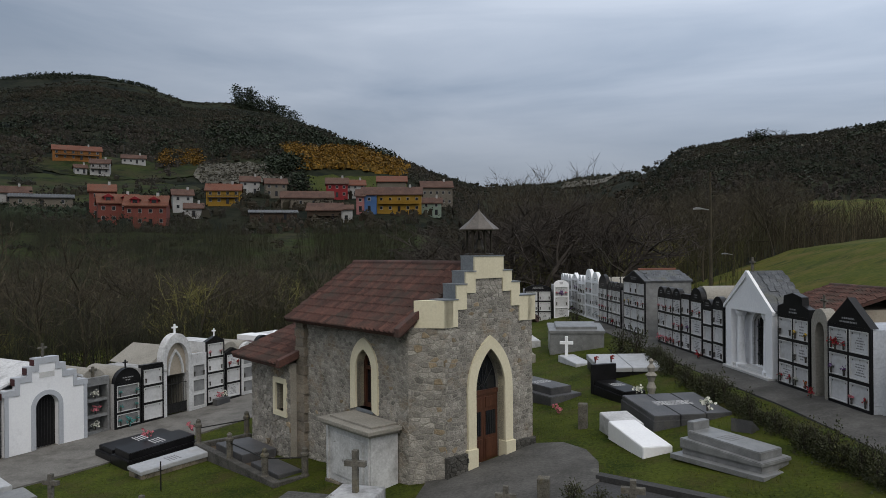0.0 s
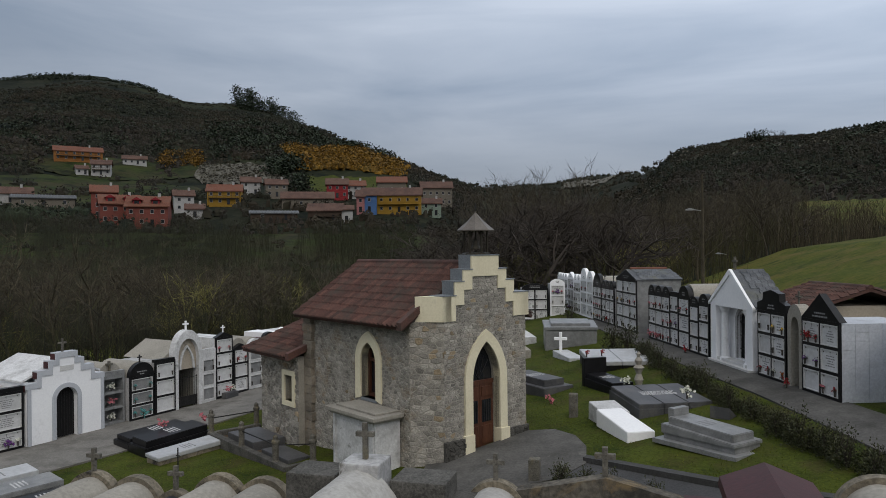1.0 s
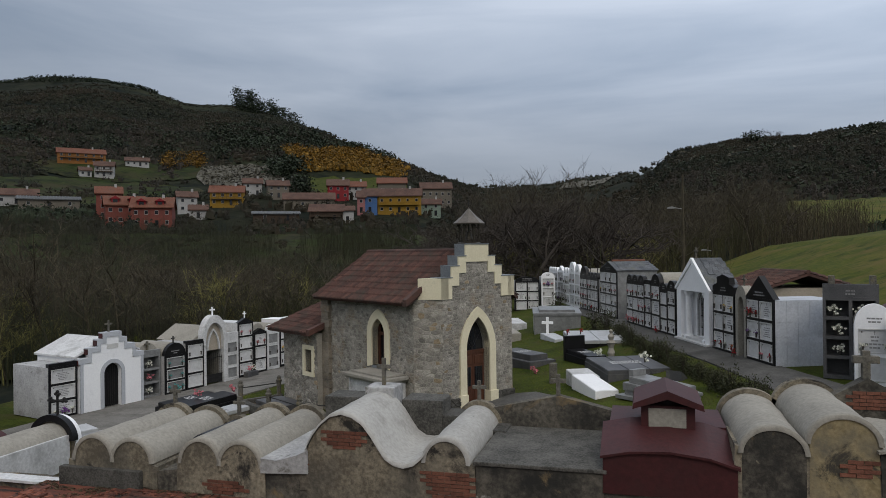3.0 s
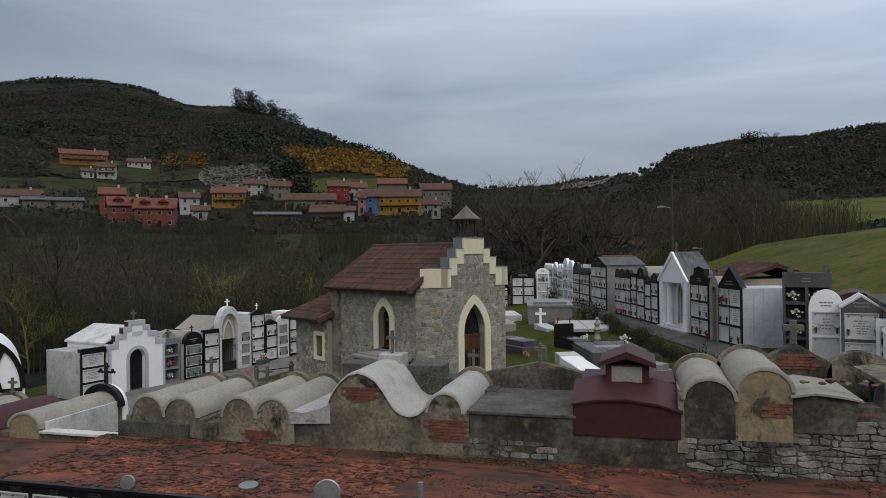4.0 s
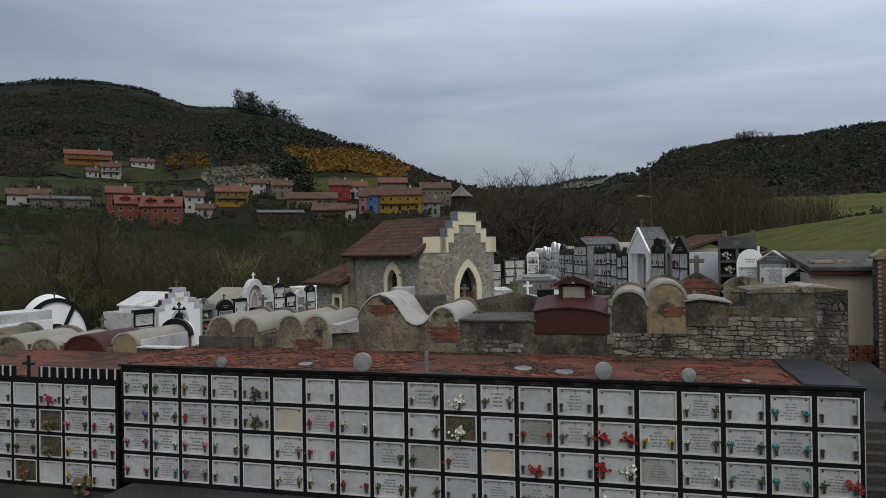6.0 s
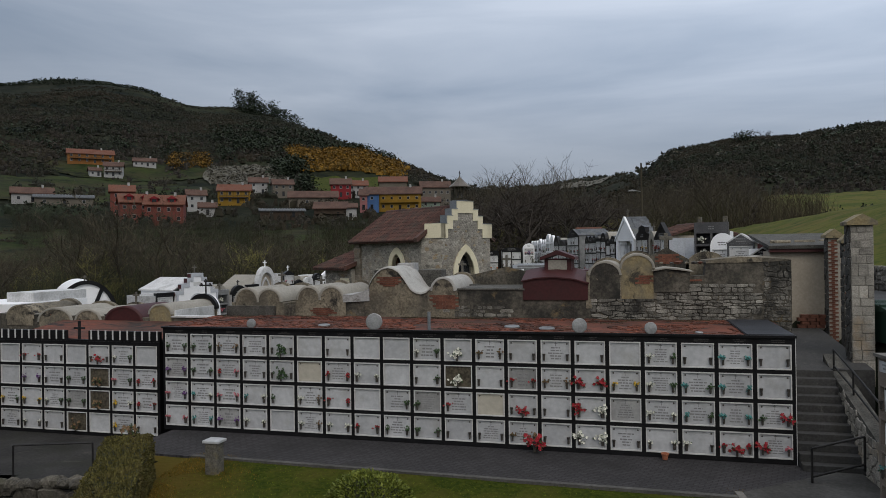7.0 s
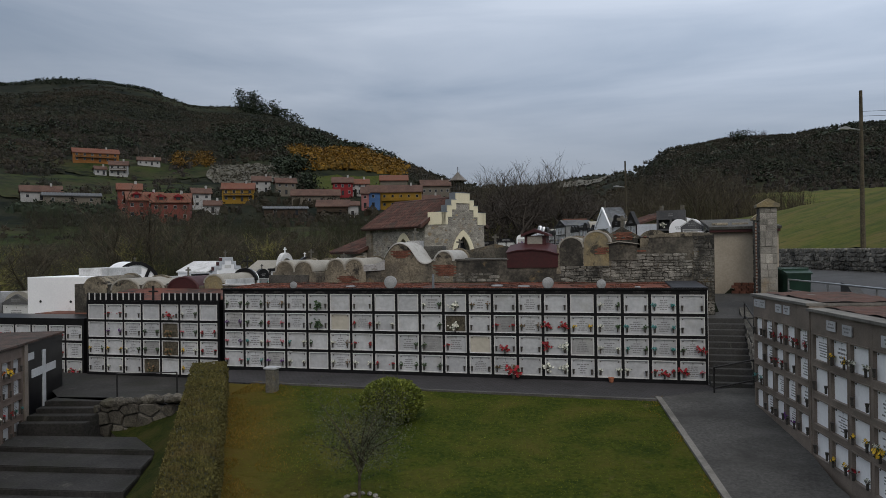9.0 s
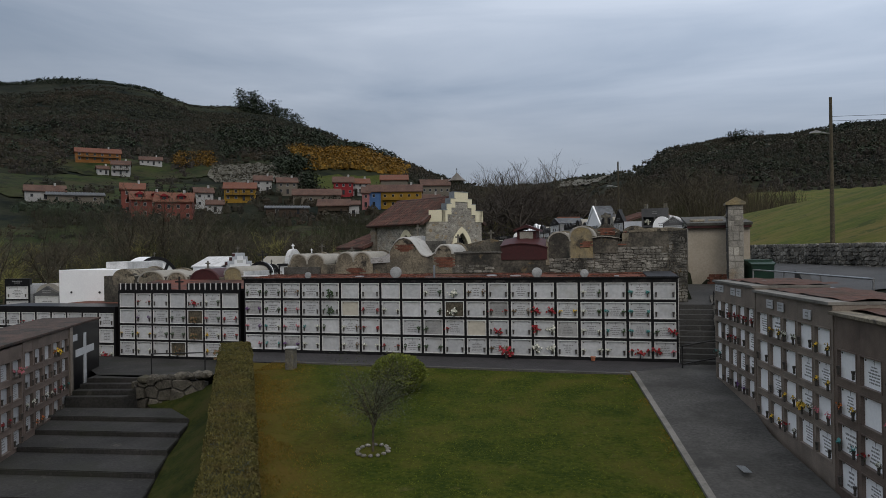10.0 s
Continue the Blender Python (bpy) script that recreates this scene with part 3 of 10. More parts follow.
def coursed_cells(w, h, sw, sh, rng, joint):
    """Rough courses of stones of uneven length and height with wavy beds, for a w by h wall."""
    beds, z = [0.0], 0.0
    while z < h - 0.6 * sh:
        z = min(h, z + sh * rng.uniform(0.65, 1.4))
        beds.append(z)
    beds[-1] = h
    ph = rng.uniform(0, 50)

    def bed(k, x):
        wave = 0.0 if k in (0, len(beds) - 1) else 0.62 * sh * noise.noise((x / (1.3 * sw), 3.7 * k, ph))
        return beds[k] + wave

    cells = []
    for k in range(len(beds) - 1):
        x = -sw * rng.random()
        while x < w:
            x2 = x + sw * rng.choice((0.5, 0.7, 0.9, 1.2, 1.6, 2.0)) * rng.uniform(0.85, 1.15)
            a, b = max(0.0, x) + joint, min(w, x2) - joint
            x = x2
            if b - a < 0.3 * sw:
                continue
            t0, t1, c = rng.uniform(-0.2, 0.2) * sh, rng.uniform(-0.2, 0.2) * sh, (a + b) / 2 + rng.uniform(-0.2, 0.2) * (b - a)
            r = [rng.uniform(0.0, 0.34) * sh for _ in range(8)]
            cells.append([(a + r[0], bed(k, a) + joint + r[1] * 0.5), (c, bed(k, c) + joint), (b - r[2], bed(k, b) + joint + r[3] * 0.5), (b - joint * 0.3, (bed(k, b) + bed(k + 1, b)) / 2 + t0), (b - r[4], bed(k + 1, b) - joint - r[5] * 0.5), (c, bed(k + 1, c) - joint), (a + r[6], bed(k + 1, a) - joint - r[7] * 0.5), (a + joint * 0.3, (bed(k, a) + bed(k + 1, a)) / 2 + t1)])
    return cells


def stone_mesh(verts, faces, poly, m, proud, rng):
    """Adds one stone: a polygon on the wall's plane (x along, z up, -y out), its edges rounded off."""
    cx, cy = sum(p[0] for p in poly) / len(poly), sum(p[1] for p in poly) / len(poly)
    n, base, tilt = len(poly), len(verts), rng.uniform(-0.3, 0.3)
    for s, d in ((1.0, 0.0), (0.975, proud * 0.65), (0.86, proud)):
        for p in poly:
            verts.append(m @ Vector((cx + (p[0] - cx) * s, -d * (1 + tilt * (p[0] - cx)), cy + (p[1] - cy) * s)))
    for r in range(2):
        for i in range(n):
            a, b = base + r * n + i, base + r * n + (i + 1) % n
            faces.append((a, b, b + n, a + n))
    faces.append(tuple(base + 2 * n + i for i in range(n)))


LATE = []


def stone_wall(parent, m, w, h, sw, sh, seed, keep=None, material="rubble", proud=0.03, singles=60, joint=0.012):
    """Stones over a wall's face; the first ones as parts of their own, the rest as one part. Built at the end of the file."""
    LATE.append((parent, m, w, h, sw, sh, seed, keep, material, proud, singles, joint))


def lay_stones():
    for parent, m, w, h, sw, sh, seed, keep, material, proud, singles, joint in LATE:
        rng = random.Random(seed)
        laid = stone_cells(w, h, sw, sh, rng, joint) if material != "wall_stone" else coursed_cells(w, h, sw, sh, rng, joint * 0.8)
        cells = [c for c in laid if keep is None or keep(sum(p[0] for p in c) / len(c), sum(p[1] for p in c) / len(c))]
        rng.shuffle(cells)
        for c in cells[:singles]:
            v, f = [], []
            stone_mesh(v, f, c, m, proud * rng.uniform(0.6, 1.3), rng)
            me = bpy.data.meshes.new("stone")
            me.from_pydata(v, [], f)
            piece("stone", me, "ochre_stone" if material == "rubble" and rng.random() < 0.12 else material, parent)
        v, f = [], []
        for c in cells[singles:]:
            stone_mesh(v, f, c, m, proud * rng.uniform(0.6, 1.3), rng)
        if v:
            me = bpy.data.meshes.new("stonework")
            me.from_pydata(v, [], f)
            ob = piece("stonework", me, material, parent)
            ob["kind"] = "stuff"


def along(x, y, z, deg):
    """A frame whose x runs along the front (deg), y goes back into the thing and z up."""
    return pose(x, y, z, 0, 0, deg)

# ---- ground and hills ----
VIEW = radians(15.3)


def axes(x, y):
    """Right of and ahead along the valley's axis."""
    return x * math.cos(VIEW) + y * math.sin(VIEW), -x * math.sin(VIEW) + y * math.cos(VIEW)


def world_at(s, f):
    return s * math.cos(VIEW) - f * math.sin(VIEW), s * math.sin(VIEW) + f * math.cos(VIEW)


def lerp(v, table):
    return float(np.interp(v, [a for a, _ in table], [b for _, b in table]))


def upper(x, y):
    """The cemetery's upper ground, which rises to the east."""
    return lerp(x + 0.37 * (y - 22), ((-25, 0.95), (-17, 1.05), (-11, 1.5), (-4.7, 2.26), (1.4, 3.1), (5, 3.65), (9, 3.75)))


def lower(x, y):
    """The lower terrace: level before the niches, then falling away."""
    base = lerp(x, ((-17, -0.45), (-11.5, -0.45), (-9.5, 0.0), (30, 0.0)))
    return base - 0.095 * max(0.0, 0.6 - y)


RIDGE = ((-45, 950, 242), (-31.5, 950, 241), (-26.4, 950, 243), (-22.7, 930, 226), (-19.5, 920, 202), (-15.9, 900, 191), (-13.4, 880, 176), (-11.2, 850, 157), (-8.2, 820, 138), (-5.5, 780, 116), (-2.9, 750, 96), (0, 800, 88), (3, 1000, 96), (7.4, 1200, 112), (12.2, 1200, 129), (15.1, 900, 102), (16.4, 500, 66), (18.8, 470, 70), (22, 450, 73), (28.5, 420, 75), (31.5, 410, 78), (45, 400, 80))


def terrain(x, y):
    s, f = axes(x, y)
    r = math.hypot(s, f)
    if f < 1.0:
        az = 60.0 if s > 0 else -60.0
    else:
        az = max(-60.0, min(60.0, math.degrees(math.atan2(s, f))))
    dist = lerp(az, [(a, b) for a, b, _ in RIDGE]) / max(0.5, math.cos(radians(az)))
    top = lerp(az, [(a, c) for a, _, c in RIDGE])
    rise = (top - 8) / dist
    west = lerp(r, ((0, 0.5), (40, 0.7), (70, -2), (120, -2), (180, 5), (240, 14), (300, 26), (400, min(48.0, 8 + 400 * rise * 0.86)), (500, min(78.0, 8 + 500 * rise * 0.96)), (dist, top), (dist * 1.3, top * 0.8), (dist * 3, top * 0.3))) if r < 500 or dist > 520 else top
    mid = lerp(r, ((0, 2), (45, 3), (80, 1), (140, 1), (260, 8), (450, 26), (dist, top), (dist * 1.4, top * 0.7), (dist * 3, top * 0.3)))
    meadow = lerp(s, ((8, 2.5), (13, 2.45), (21.6, 3.12), (23.8, 3.12), (27, 5.2), (38, 9.2), (60, 12.2), (120, 22))) - (0.035 * max(0.0, min(60.0, f - 30)) if s > 22 else 0.0)
    far_east = lerp(r, ((0, 3), (60, 4), (130, 9), (200, min(20.0, 8 + 200 * rise * 0.7)), (300, min(45.0, 8 + 300 * rise * 0.84)), (dist, top), (dist * 1.4, top * 0.8), (dist * 3, top * 0.4)))
    k = max(0.0, min(1.0, (r - 70) / 70))
    east = meadow * (1 - k) + far_east * k
    wm = max(0.0, min(1.0, (az + 2) / 7))
    we = max(0.0, min(1.0, (az - 12) / 6))
    z = west * (1 - wm) + mid * wm
    z = z * (1 - we) + east * we
    if r > 150:
        g = min(1.0, (r - 150) / 400)
        z += g * (6 * noise.noise((x / 90, y / 90, 0.3)) + 2.5 * noise.noise((x / 30, y / 30, 1.3)))
    # the cemetery's own ground lies just over this sheet
    if f < 62 and -32 < x < 30:
        if y > 6.9:
            inner = upper(x, y) - 0.12
            edge = max(0.0, min(1.0, (x + 29) / 5)) * max(0.0, min(1.0, (58 - f) / 8)) * max(0.0, min(1.0, (13.5 - s) / 2.5))
            z = z * (1 - edge) + inner * edge
        elif x < 10.8 + max(0.0, -y) * 0.2:
            z = lower(x, y) - 0.15 - (2.2 if x < -8.6 or (y < 0.4 and x < -7.6 + max(0.0, -y - 1) * 0.55) else 0)
        else:
            z = lerp(s, ((13, 2.45), (21.6, 3.12), (24, 3.12))) if s < 23.6 else z
    if 8.45 < x < 11.1 and 5.5 < y < 12.5:
        z = min(z, 1.6)
    return z


radii, r = [0.0], 0.9
while r < 3400:
    radii.append(r)
    r = r * 1.042 + 0.25
bm = B()
NA = 420
rings = []
for r in radii[1:]:
    ring = []
    for i in range(NA):
        a = 6.283185 * i / NA
        x, y = r * math.cos(a), 4 + r * math.sin(a)
        ring.append(bm.verts.new((x, y, terrain(x, y))))
    rings.append(ring)
for p, q in zip(rings, rings[1:]):
    for i in range(NA):
        bm.faces.new((p[i], q[i], q[(i + 1) % NA], p[(i + 1) % NA]))
bm.faces.new(rings[0])
ground = setting("ground", bm, "hill", "brown and green valley floor rising into scrub-covered hills", "ground", True)

# the cemetery's upper lawn, as a fine uneven sheet
bm = B()
sheet(bm, [-27 + 0.5 * i for i in range(74)], [6.9 + 0.5 * i for i in range(100)], lambda x, y: 1.5 if x > 8.3 and y < 13.2 else upper(x, y) + 0.03 * noise.noise((x * 0.7, y * 0.7, 0)))
setting("grass_upper", bm, "grass", "short green cemetery grass with worn patches", "grass", True)
bm = B()
rows = []
for j in range(63):
    y = -24 + 0.4 * j
    x0 = min(-7.9 + max(0.0, -0.9 - y) * 0.55, 2.0) if y < 0.5 else -9.3
    x1 = 7.0 + max(0.0, -y) * 0.18
    rows.append([bm.verts.new((x0 + (x1 - x0) * i / 40, y, lower(max(x0 + (x1 - x0) * i / 40, -9), y) + 0.02 * noise.noise((i * 0.3, y * 0.8, 0)))) for i in range(41)])
for p, q in zip(rows, rows[1:]):
    for i in range(40):
        bm.faces.new((p[i], p[i + 1], q[i + 1], q[i]))
setting("lawn_lower", bm, "lawn", "mown green lawn with mossy yellow patches", "lawn", True)
# the meadow beyond the road
bm = B()
g = [[bm.verts.new((*world_at(s, f), lerp(s, ((22.3, 4.38), (38, 9.6), (60, 12.2))) - 0.035 * max(0.0, f - 30) + 0.12 * noise.noise((s * 0.5, f * 0.4, 2)))) for s in [22.3 + 0.6 * i for i in range(50)]] for f in [-30 + 2.2 * j for j in range(50)]]
for j in range(49):
    for i in range(49):
        bm.faces.new((g[j][i], g[j][i + 1], g[j + 1][i + 1], g[j + 1][i]))
setting("meadow", bm, "meadow", "grazed green meadow sloping up beyond the road", "meadow", True)


def strip(name, left, right, zf, material, label, lift=0.05, n=24, category="path"):
    """A paved strip between two edge lines of (x, y), with a skirt, lifted over the ground."""
    def pick(line, t):
        u = t * (len(line) - 1)
        i = min(int(u), len(line) - 2)
        return [line[i][k] + (line[i + 1][k] - line[i][k]) * (u - i) for k in (0, 1)]
    bm = B()
    rows = []
    for j in range(n + 1):
        a, b = pick(left, j / n), pick(right, j / n)
        pts = [[a[k] + (b[k] - a[k]) * w for k in (0, 1)] for w in (0, 0, 0.25, 0.5, 0.75, 1, 1)]
        rows.append([bm.verts.new((p[0], p[1], zf(*p) + (lift if 0 < i < 6 else -0.12))) for i, p in enumerate(pts)])
    for p, q in zip(rows, rows[1:]):
        for i in range(6):
            bm.faces.new((p[i], p[i + 1], q[i + 1], q[i]))
    bmesh.ops.recalc_face_normals(bm, faces=bm.faces[:])
    return setting(name, bm, material, label, category)


strip("path_west", [(-23, 12), (-22.2, 19.5), (-21.3, 22), (-19.3, 29), (-17.0, 35), (-14, 44)], [(-20, 12), (-18.6, 17), (-17.6, 20), (-16.4, 24.3), (-14.2, 30), (-11, 40)], upper, "pale_concrete", "worn grey concrete path along the tombs")
strip("path_east", [(7.2, 11.5), (5.7, 16.6), (3.9, 22.8), (2.3, 27.2), (0.57, 32.5), (-3.6, 45)], [(8.9, 11.5), (7.75, 16.5), (6.0, 21.5), (4.5, 26), (3.2, 30), (-0.6, 45)], upper, "apron", "grey asphalt path between hedge and tombs")
strip("pavement_niches", [(-9.6, 3.6), (8.9, 3.6)], [(-9.6, 0.9), (8.9, 0.55)], lower, "pavers", "dark block-paved pavement before the niches", 0.03, category="pavement")
strip("path_lower", [(6.5, 0.9), (7.5, -5.0), (9.3, -16), (10.2, -24)], [(9.4, 3.4), (9.9, -5), (12.2, -16), (13.6, -24)], lower, "path_concrete", "grey stained concrete path beside the lawn", 0.05)
strip("kerb_lawn", [(6.38, 0.9), (7.38, -5.0), (9.18, -16), (10.08, -24)], [(6.54, 0.9), (7.54, -5.0), (9.34, -16), (10.24, -24)], lower, "pale_concrete", "pale concrete kerb between lawn and path", 0.075, category="kerb")
strip("road", [world_at(13.5, 0), world_at(13.5, 30), world_at(15, 70)], [world_at(21.6, 0), world_at(21.6, 30), world_at(21.6, 70)], lambda x, y: terrain(x, y), "asphalt", "grey asphalt road beside the cemetery", 0.06, category="road")

# ---- chapel ----
CH = along(-5.02, 18.33, 0, 56.0)
FW, MID, SIDE, LEN = 3.5, 1.66, -0.62, 6.42
EAVE, RIDGE_Z, GROUND = 6.0, 7.72, 1.2
chapel = thing("chapel", CH, "small rubble-stone chapel with stepped gable and red tiled roof", "chapel")
XR = 2 * MID - SIDE
# body: an octagonal-cornered plan, front corners cut off
plan = [(SIDE, 0.72), (0.05, 0.0), (FW - 0.1, 0.0), (XR, 0.72), (XR, LEN), (SIDE, LEN)]
bm = B()
door_in = pointed(MID, 2.2, 4.3, 5.42, 0.56)
door_out = pointed(MID, 2.2, 4.3, 5.78, 0.86)
# the front wall with its doorway, then the rest
front = [(0.05, GROUND), (0.05, 6.1), (0.42, 6.5), (0.85, 7.05), (1.15, 7.4), (2 * MID - 1.15, 7.4), (2 * MID - 0.85, 7.05), (FW - 0.45, 6.5), (FW - 0.1, 6.1), (FW - 0.1, GROUND)]
half = len(door_in) // 2
left = [(0.05, GROUND), (MID - 0.56, GROUND)] + door_in[:half + 1] + [(MID, 7.4), (1.15, 7.4), (0.85, 7.05), (0.42, 6.5), (0.05, 6.1)]
right = [(2 * MID - x, z) for x, z in left[2:-4]] + [(2 * MID - 1.15, 7.4), (2 * MID - 0.85, 7.05), (FW - 0.45, 6.5), (FW - 0.1, 6.1), (FW - 0.1, GROUND), (MID + 0.56, GROUND)]
prism(bm, left, 0.0, 0.45)
prism(bm, right, 0.0, 0.45)
part("front_wall", bm, "mortar", chapel)
# window in the west side: local y along the wall
WC, WZ, WS, WA, WH = 2.75, 3.55, 4.75, 5.68, 0.70
win_in, win_out = pointed(WC, WZ + 0.08, WS, WA - 0.34, 0.40), pointed(WC, WZ, WS, WA, 0.68)
hw = len(win_in) // 2
bm = B()
near = [(0.72, GROUND), (WC, GROUND), (WC, WZ + 0.08)] + win_in[:hw + 1] + [(WC, EAVE + 0.15), (0.72, EAVE + 0.15)]
far = [(WC, GROUND), (LEN, GROUND), (LEN, EAVE + 0.15), (WC, EAVE + 0.15)] + win_in[hw:] + [(WC, WZ + 0.08)]
prism(bm, near, SIDE, SIDE + 0.45, "x")
prism(bm, far, SIDE, SIDE + 0.45, "x")
part("side_wall", bm, "mortar", chapel)
bm = B()
prism(bm, [(SIDE, 0.72), (SIDE + 0.45, 0.72), (0.2, 0.45), (0.05, 0.0)], GROUND, 6.1, "z")
part("corner_wall", bm, "mortar", chapel)
bm = B()
prism(bm, [(FW - 0.1, 0), (FW - 0.25, 0.45), (XR - 0.45, 0.72), (XR, 0.72)], GROUND, 6.1, "z")
part("corner_wall", bm, "mortar", chapel)
bm = B()
prism(bm, [(0.72, GROUND), (LEN, GROUND), (LEN, EAVE + 0.15), (0.72, EAVE + 0.15)], XR - 0.45, XR, "x")
part("side_wall", bm, "mortar", chapel)
bm = B()
prism(bm, [(SIDE + 0.45, GROUND), (XR - 0.45, GROUND), (XR - 0.45, EAVE), (MID, RIDGE_Z - 0.1), (SIDE + 0.45, EAVE)], LEN - 0.45, LEN)
part("back_wall", bm, "mortar", chapel)
# rubble facing
fw = FW - 0.15


def on_front(px, pz):
    x, z = px + 0.05, pz + GROUND
    return inside((x, z), front) and not inside((x, z), door_out)


stone_wall(chapel, pose(0.05, 0, GROUND), fw, 6.3, 0.18, 0.112, 11, on_front, proud=0.015, singles=150, joint=0.011)
stone_wall(chapel, pose(SIDE, LEN, GROUND, 0, 0, -90), LEN - 0.72, EAVE - GROUND, 0.17, 0.108, 12, lambda px, pz: not inside((LEN - px, pz + GROUND), win_out), proud=0.015, singles=120, joint=0.011)
cl, ca = math.hypot(0.05 - SIDE, 0.72), math.degrees(math.atan2(-0.72, 0.05 - SIDE))
stone_wall(chapel, pose(SIDE, 0.72, GROUND, 0, 0, ca), cl, 4.9, 0.23, 0.15, 13, None, "rubble", proud=0.016, singles=40, joint=0.011)
stone_wall(chapel, pose(FW - 0.1, 0, GROUND, 0, 0, -ca), cl, 4.9, 0.23, 0.15, 14, None, "rubble", proud=0.016, singles=0, joint=0.011)
# dark plinth stones at the foot of the front
for x0, x1 in ((0.0, MID - 0.9), (MID + 0.9, FW - 0.05)):
    pl = B()
    box(pl, x0, -0.09, GROUND, x1, 0.0, 2.68)
    base = part("plinth", pl, "dark_stone", chapel, "blackened stone plinth")
    stone_wall(base, pose(x0, -0.09, GROUND), x1 - x0, 1.48, 0.2, 0.13, 15 + int(x0), None, "dark_stone", 0.03, 12)
# coping of the stepped gable: cream blocks, zinc caps behind
for u0, u1, z0, z1 in ((-0.03, 0.47, 6.10, 6.82), (0.44, 0.80, 6.55, 7.22), (0.77, 1.13, 6.98, 7.56), (1.10, 2 * MID - 1.10, 7.36, 7.97), (2 * MID - 1.13, 2 * MID - 0.77, 6.98, 7.56), (2 * MID - 0.80, 2 * MID - 0.44, 6.55, 7.22), (2 * MID - 0.47, FW + 0.02, 6.10, 6.82)):
    bm = B()
    box(bm, u0, -0.05, z0, u1, 0.5, z1, 0.008)
    cp = part("coping_block", bm, "cream", chapel, "cream painted coping step")
    bm = B()
    box(bm, u0 - 0.015, -0.07, z1, u1 + 0.015, 0.52, z1 + 0.03)
    part("cap", bm, "zinc", cp)
    if u0 < MID:
        bm = B()
        box(bm, u0 - 0.02, 0.0, z1 - 0.42, u0 - 0.005, 0.5, z1)
        part("flashing", bm, "zinc", cp, "grey zinc flashing")
bm = B()
prism(bm, [(-0.5, 0.62), (-0.03, -0.05), (0.3, -0.05), (0.3, 0.62)], 6.10, 6.82, "z")
part("coping_return", bm, "cream", chapel, "cream painted corner block under the gable")
bm = B()
prism(bm, [(FW + 0.02, -0.05), (FW + 0.49, 0.62), (FW - 0.3, 0.62), (FW - 0.3, -0.05)], 6.10, 6.82, "z")
part("coping_return", bm, "cream", chapel, "cream painted corner block under the gable")
# door surround, door
bm = B()
band(bm, door_in, door_out, -0.07, 0.22)
for sx in (-1, 1):
    box(bm, MID + sx * 0.73 - 0.19, -0.12, 2.1, MID + sx * 0.73 + 0.19, 0.2, 2.75, 0.01)
part("door_surround", bm, "cream", chapel, "cream painted pointed stone surround")
door = B()
for sx in (-1, 1):
    box(door, MID + sx * 0.28 - 0.275, 0.26, 2.22, MID + sx * 0.28 + 0.275, 0.31, 4.12)
door = part("door", door, "wood", chapel, "dark varnished double door")
for sx in (-1, 1):
    for z0, z1 in ((2.3, 2.85), (3.72, 4.02)):
        bm = B()
        box(bm, MID + sx * 0.28 - 0.2, 0.235, z0, MID + sx * 0.28 + 0.2, 0.27, z1, 0.012)
        part("panel", bm, "wood", door)
    bm = B()
    box(bm, MID + sx * 0.28 - 0.19, 0.245, 2.95, MID + sx * 0.28 + 0.19, 0.262, 3.62)
    part("pane", bm, "glass", door)
    for k in range(4):
        bm = B()
        tube(bm, (MID + sx * 0.28 - 0.14 + k * 0.093, 0.235, 2.95), (MID + sx * 0.28 - 0.14 + k * 0.093, 0.235, 3.62), 0.009, n=6)
        part("grille_rod", bm, "iron", door)
bm = B()
box(bm, MID - 0.56, 0.23, 4.1, MID + 0.56, 0.33, 4.22)
part("transom", bm, "wood", chapel)
bm = B()
prism(bm, [p for p in pointed(MID, 4.2, 4.3, 5.4, 0.55)], 0.30, 0.32)
part("fanlight", bm, "glass", chapel, "dark glazed pointed fanlight")
for k in range(-2, 3):
    bm = B()
    tube(bm, (MID, 0.29, 4.25), (MID + 0.2 * k, 0.29, 5.05 - 0.12 * abs(k)), 0.012, n=6)
    part("fanlight_bar", bm, "iron", chapel)
bm = B()
box(bm, MID - 0.7, -0.55, 2.0, MID + 0.72, 0.3, 2.2, 0.015)
part("doorstep", bm, M["marble_frame"], chapel, "pinkish stone doorstep")
# window surround, wooden frame, sill
bm = B()
band(bm, win_in, win_out, 0, 0.3)
for v in bm.verts:
    v.co = Vector((SIDE - 0.06 + v.co.y, v.co.x, v.co.z))
bmesh.ops.recalc_face_normals(bm, faces=bm.faces[:])
window = part("window", bm, "cream", chapel, "pointed window with cream surround")
bm = B()
prism(bm, win_in, 0.30, 0.32)
for v in bm.verts:
    v.co = Vector((SIDE + v.co.y, v.co.x, v.co.z))
part("pane", bm, "glass", window)
for a, b, z0, z1 in ((-0.38, -0.28, 3.65, 5.2), (0.28, 0.38, 3.65, 5.2), (-0.04, 0.04, 3.65, 5.25), (-0.38, 0.38, 4.72, 4.82), (-0.38, 0.38, 3.63, 3.75)):
    bm = B()
    box(bm, SIDE + 0.23, WC + a, z0, SIDE + 0.3, WC + b, z1)
    part("frame_bar", bm, "wood", window)
bm = B()
box(bm, SIDE - 0.02, WC - 0.42, WZ - 0.02, SIDE + 0.3, WC + 0.42, WZ + 0.08)
part("sill", bm, "zinc", window)


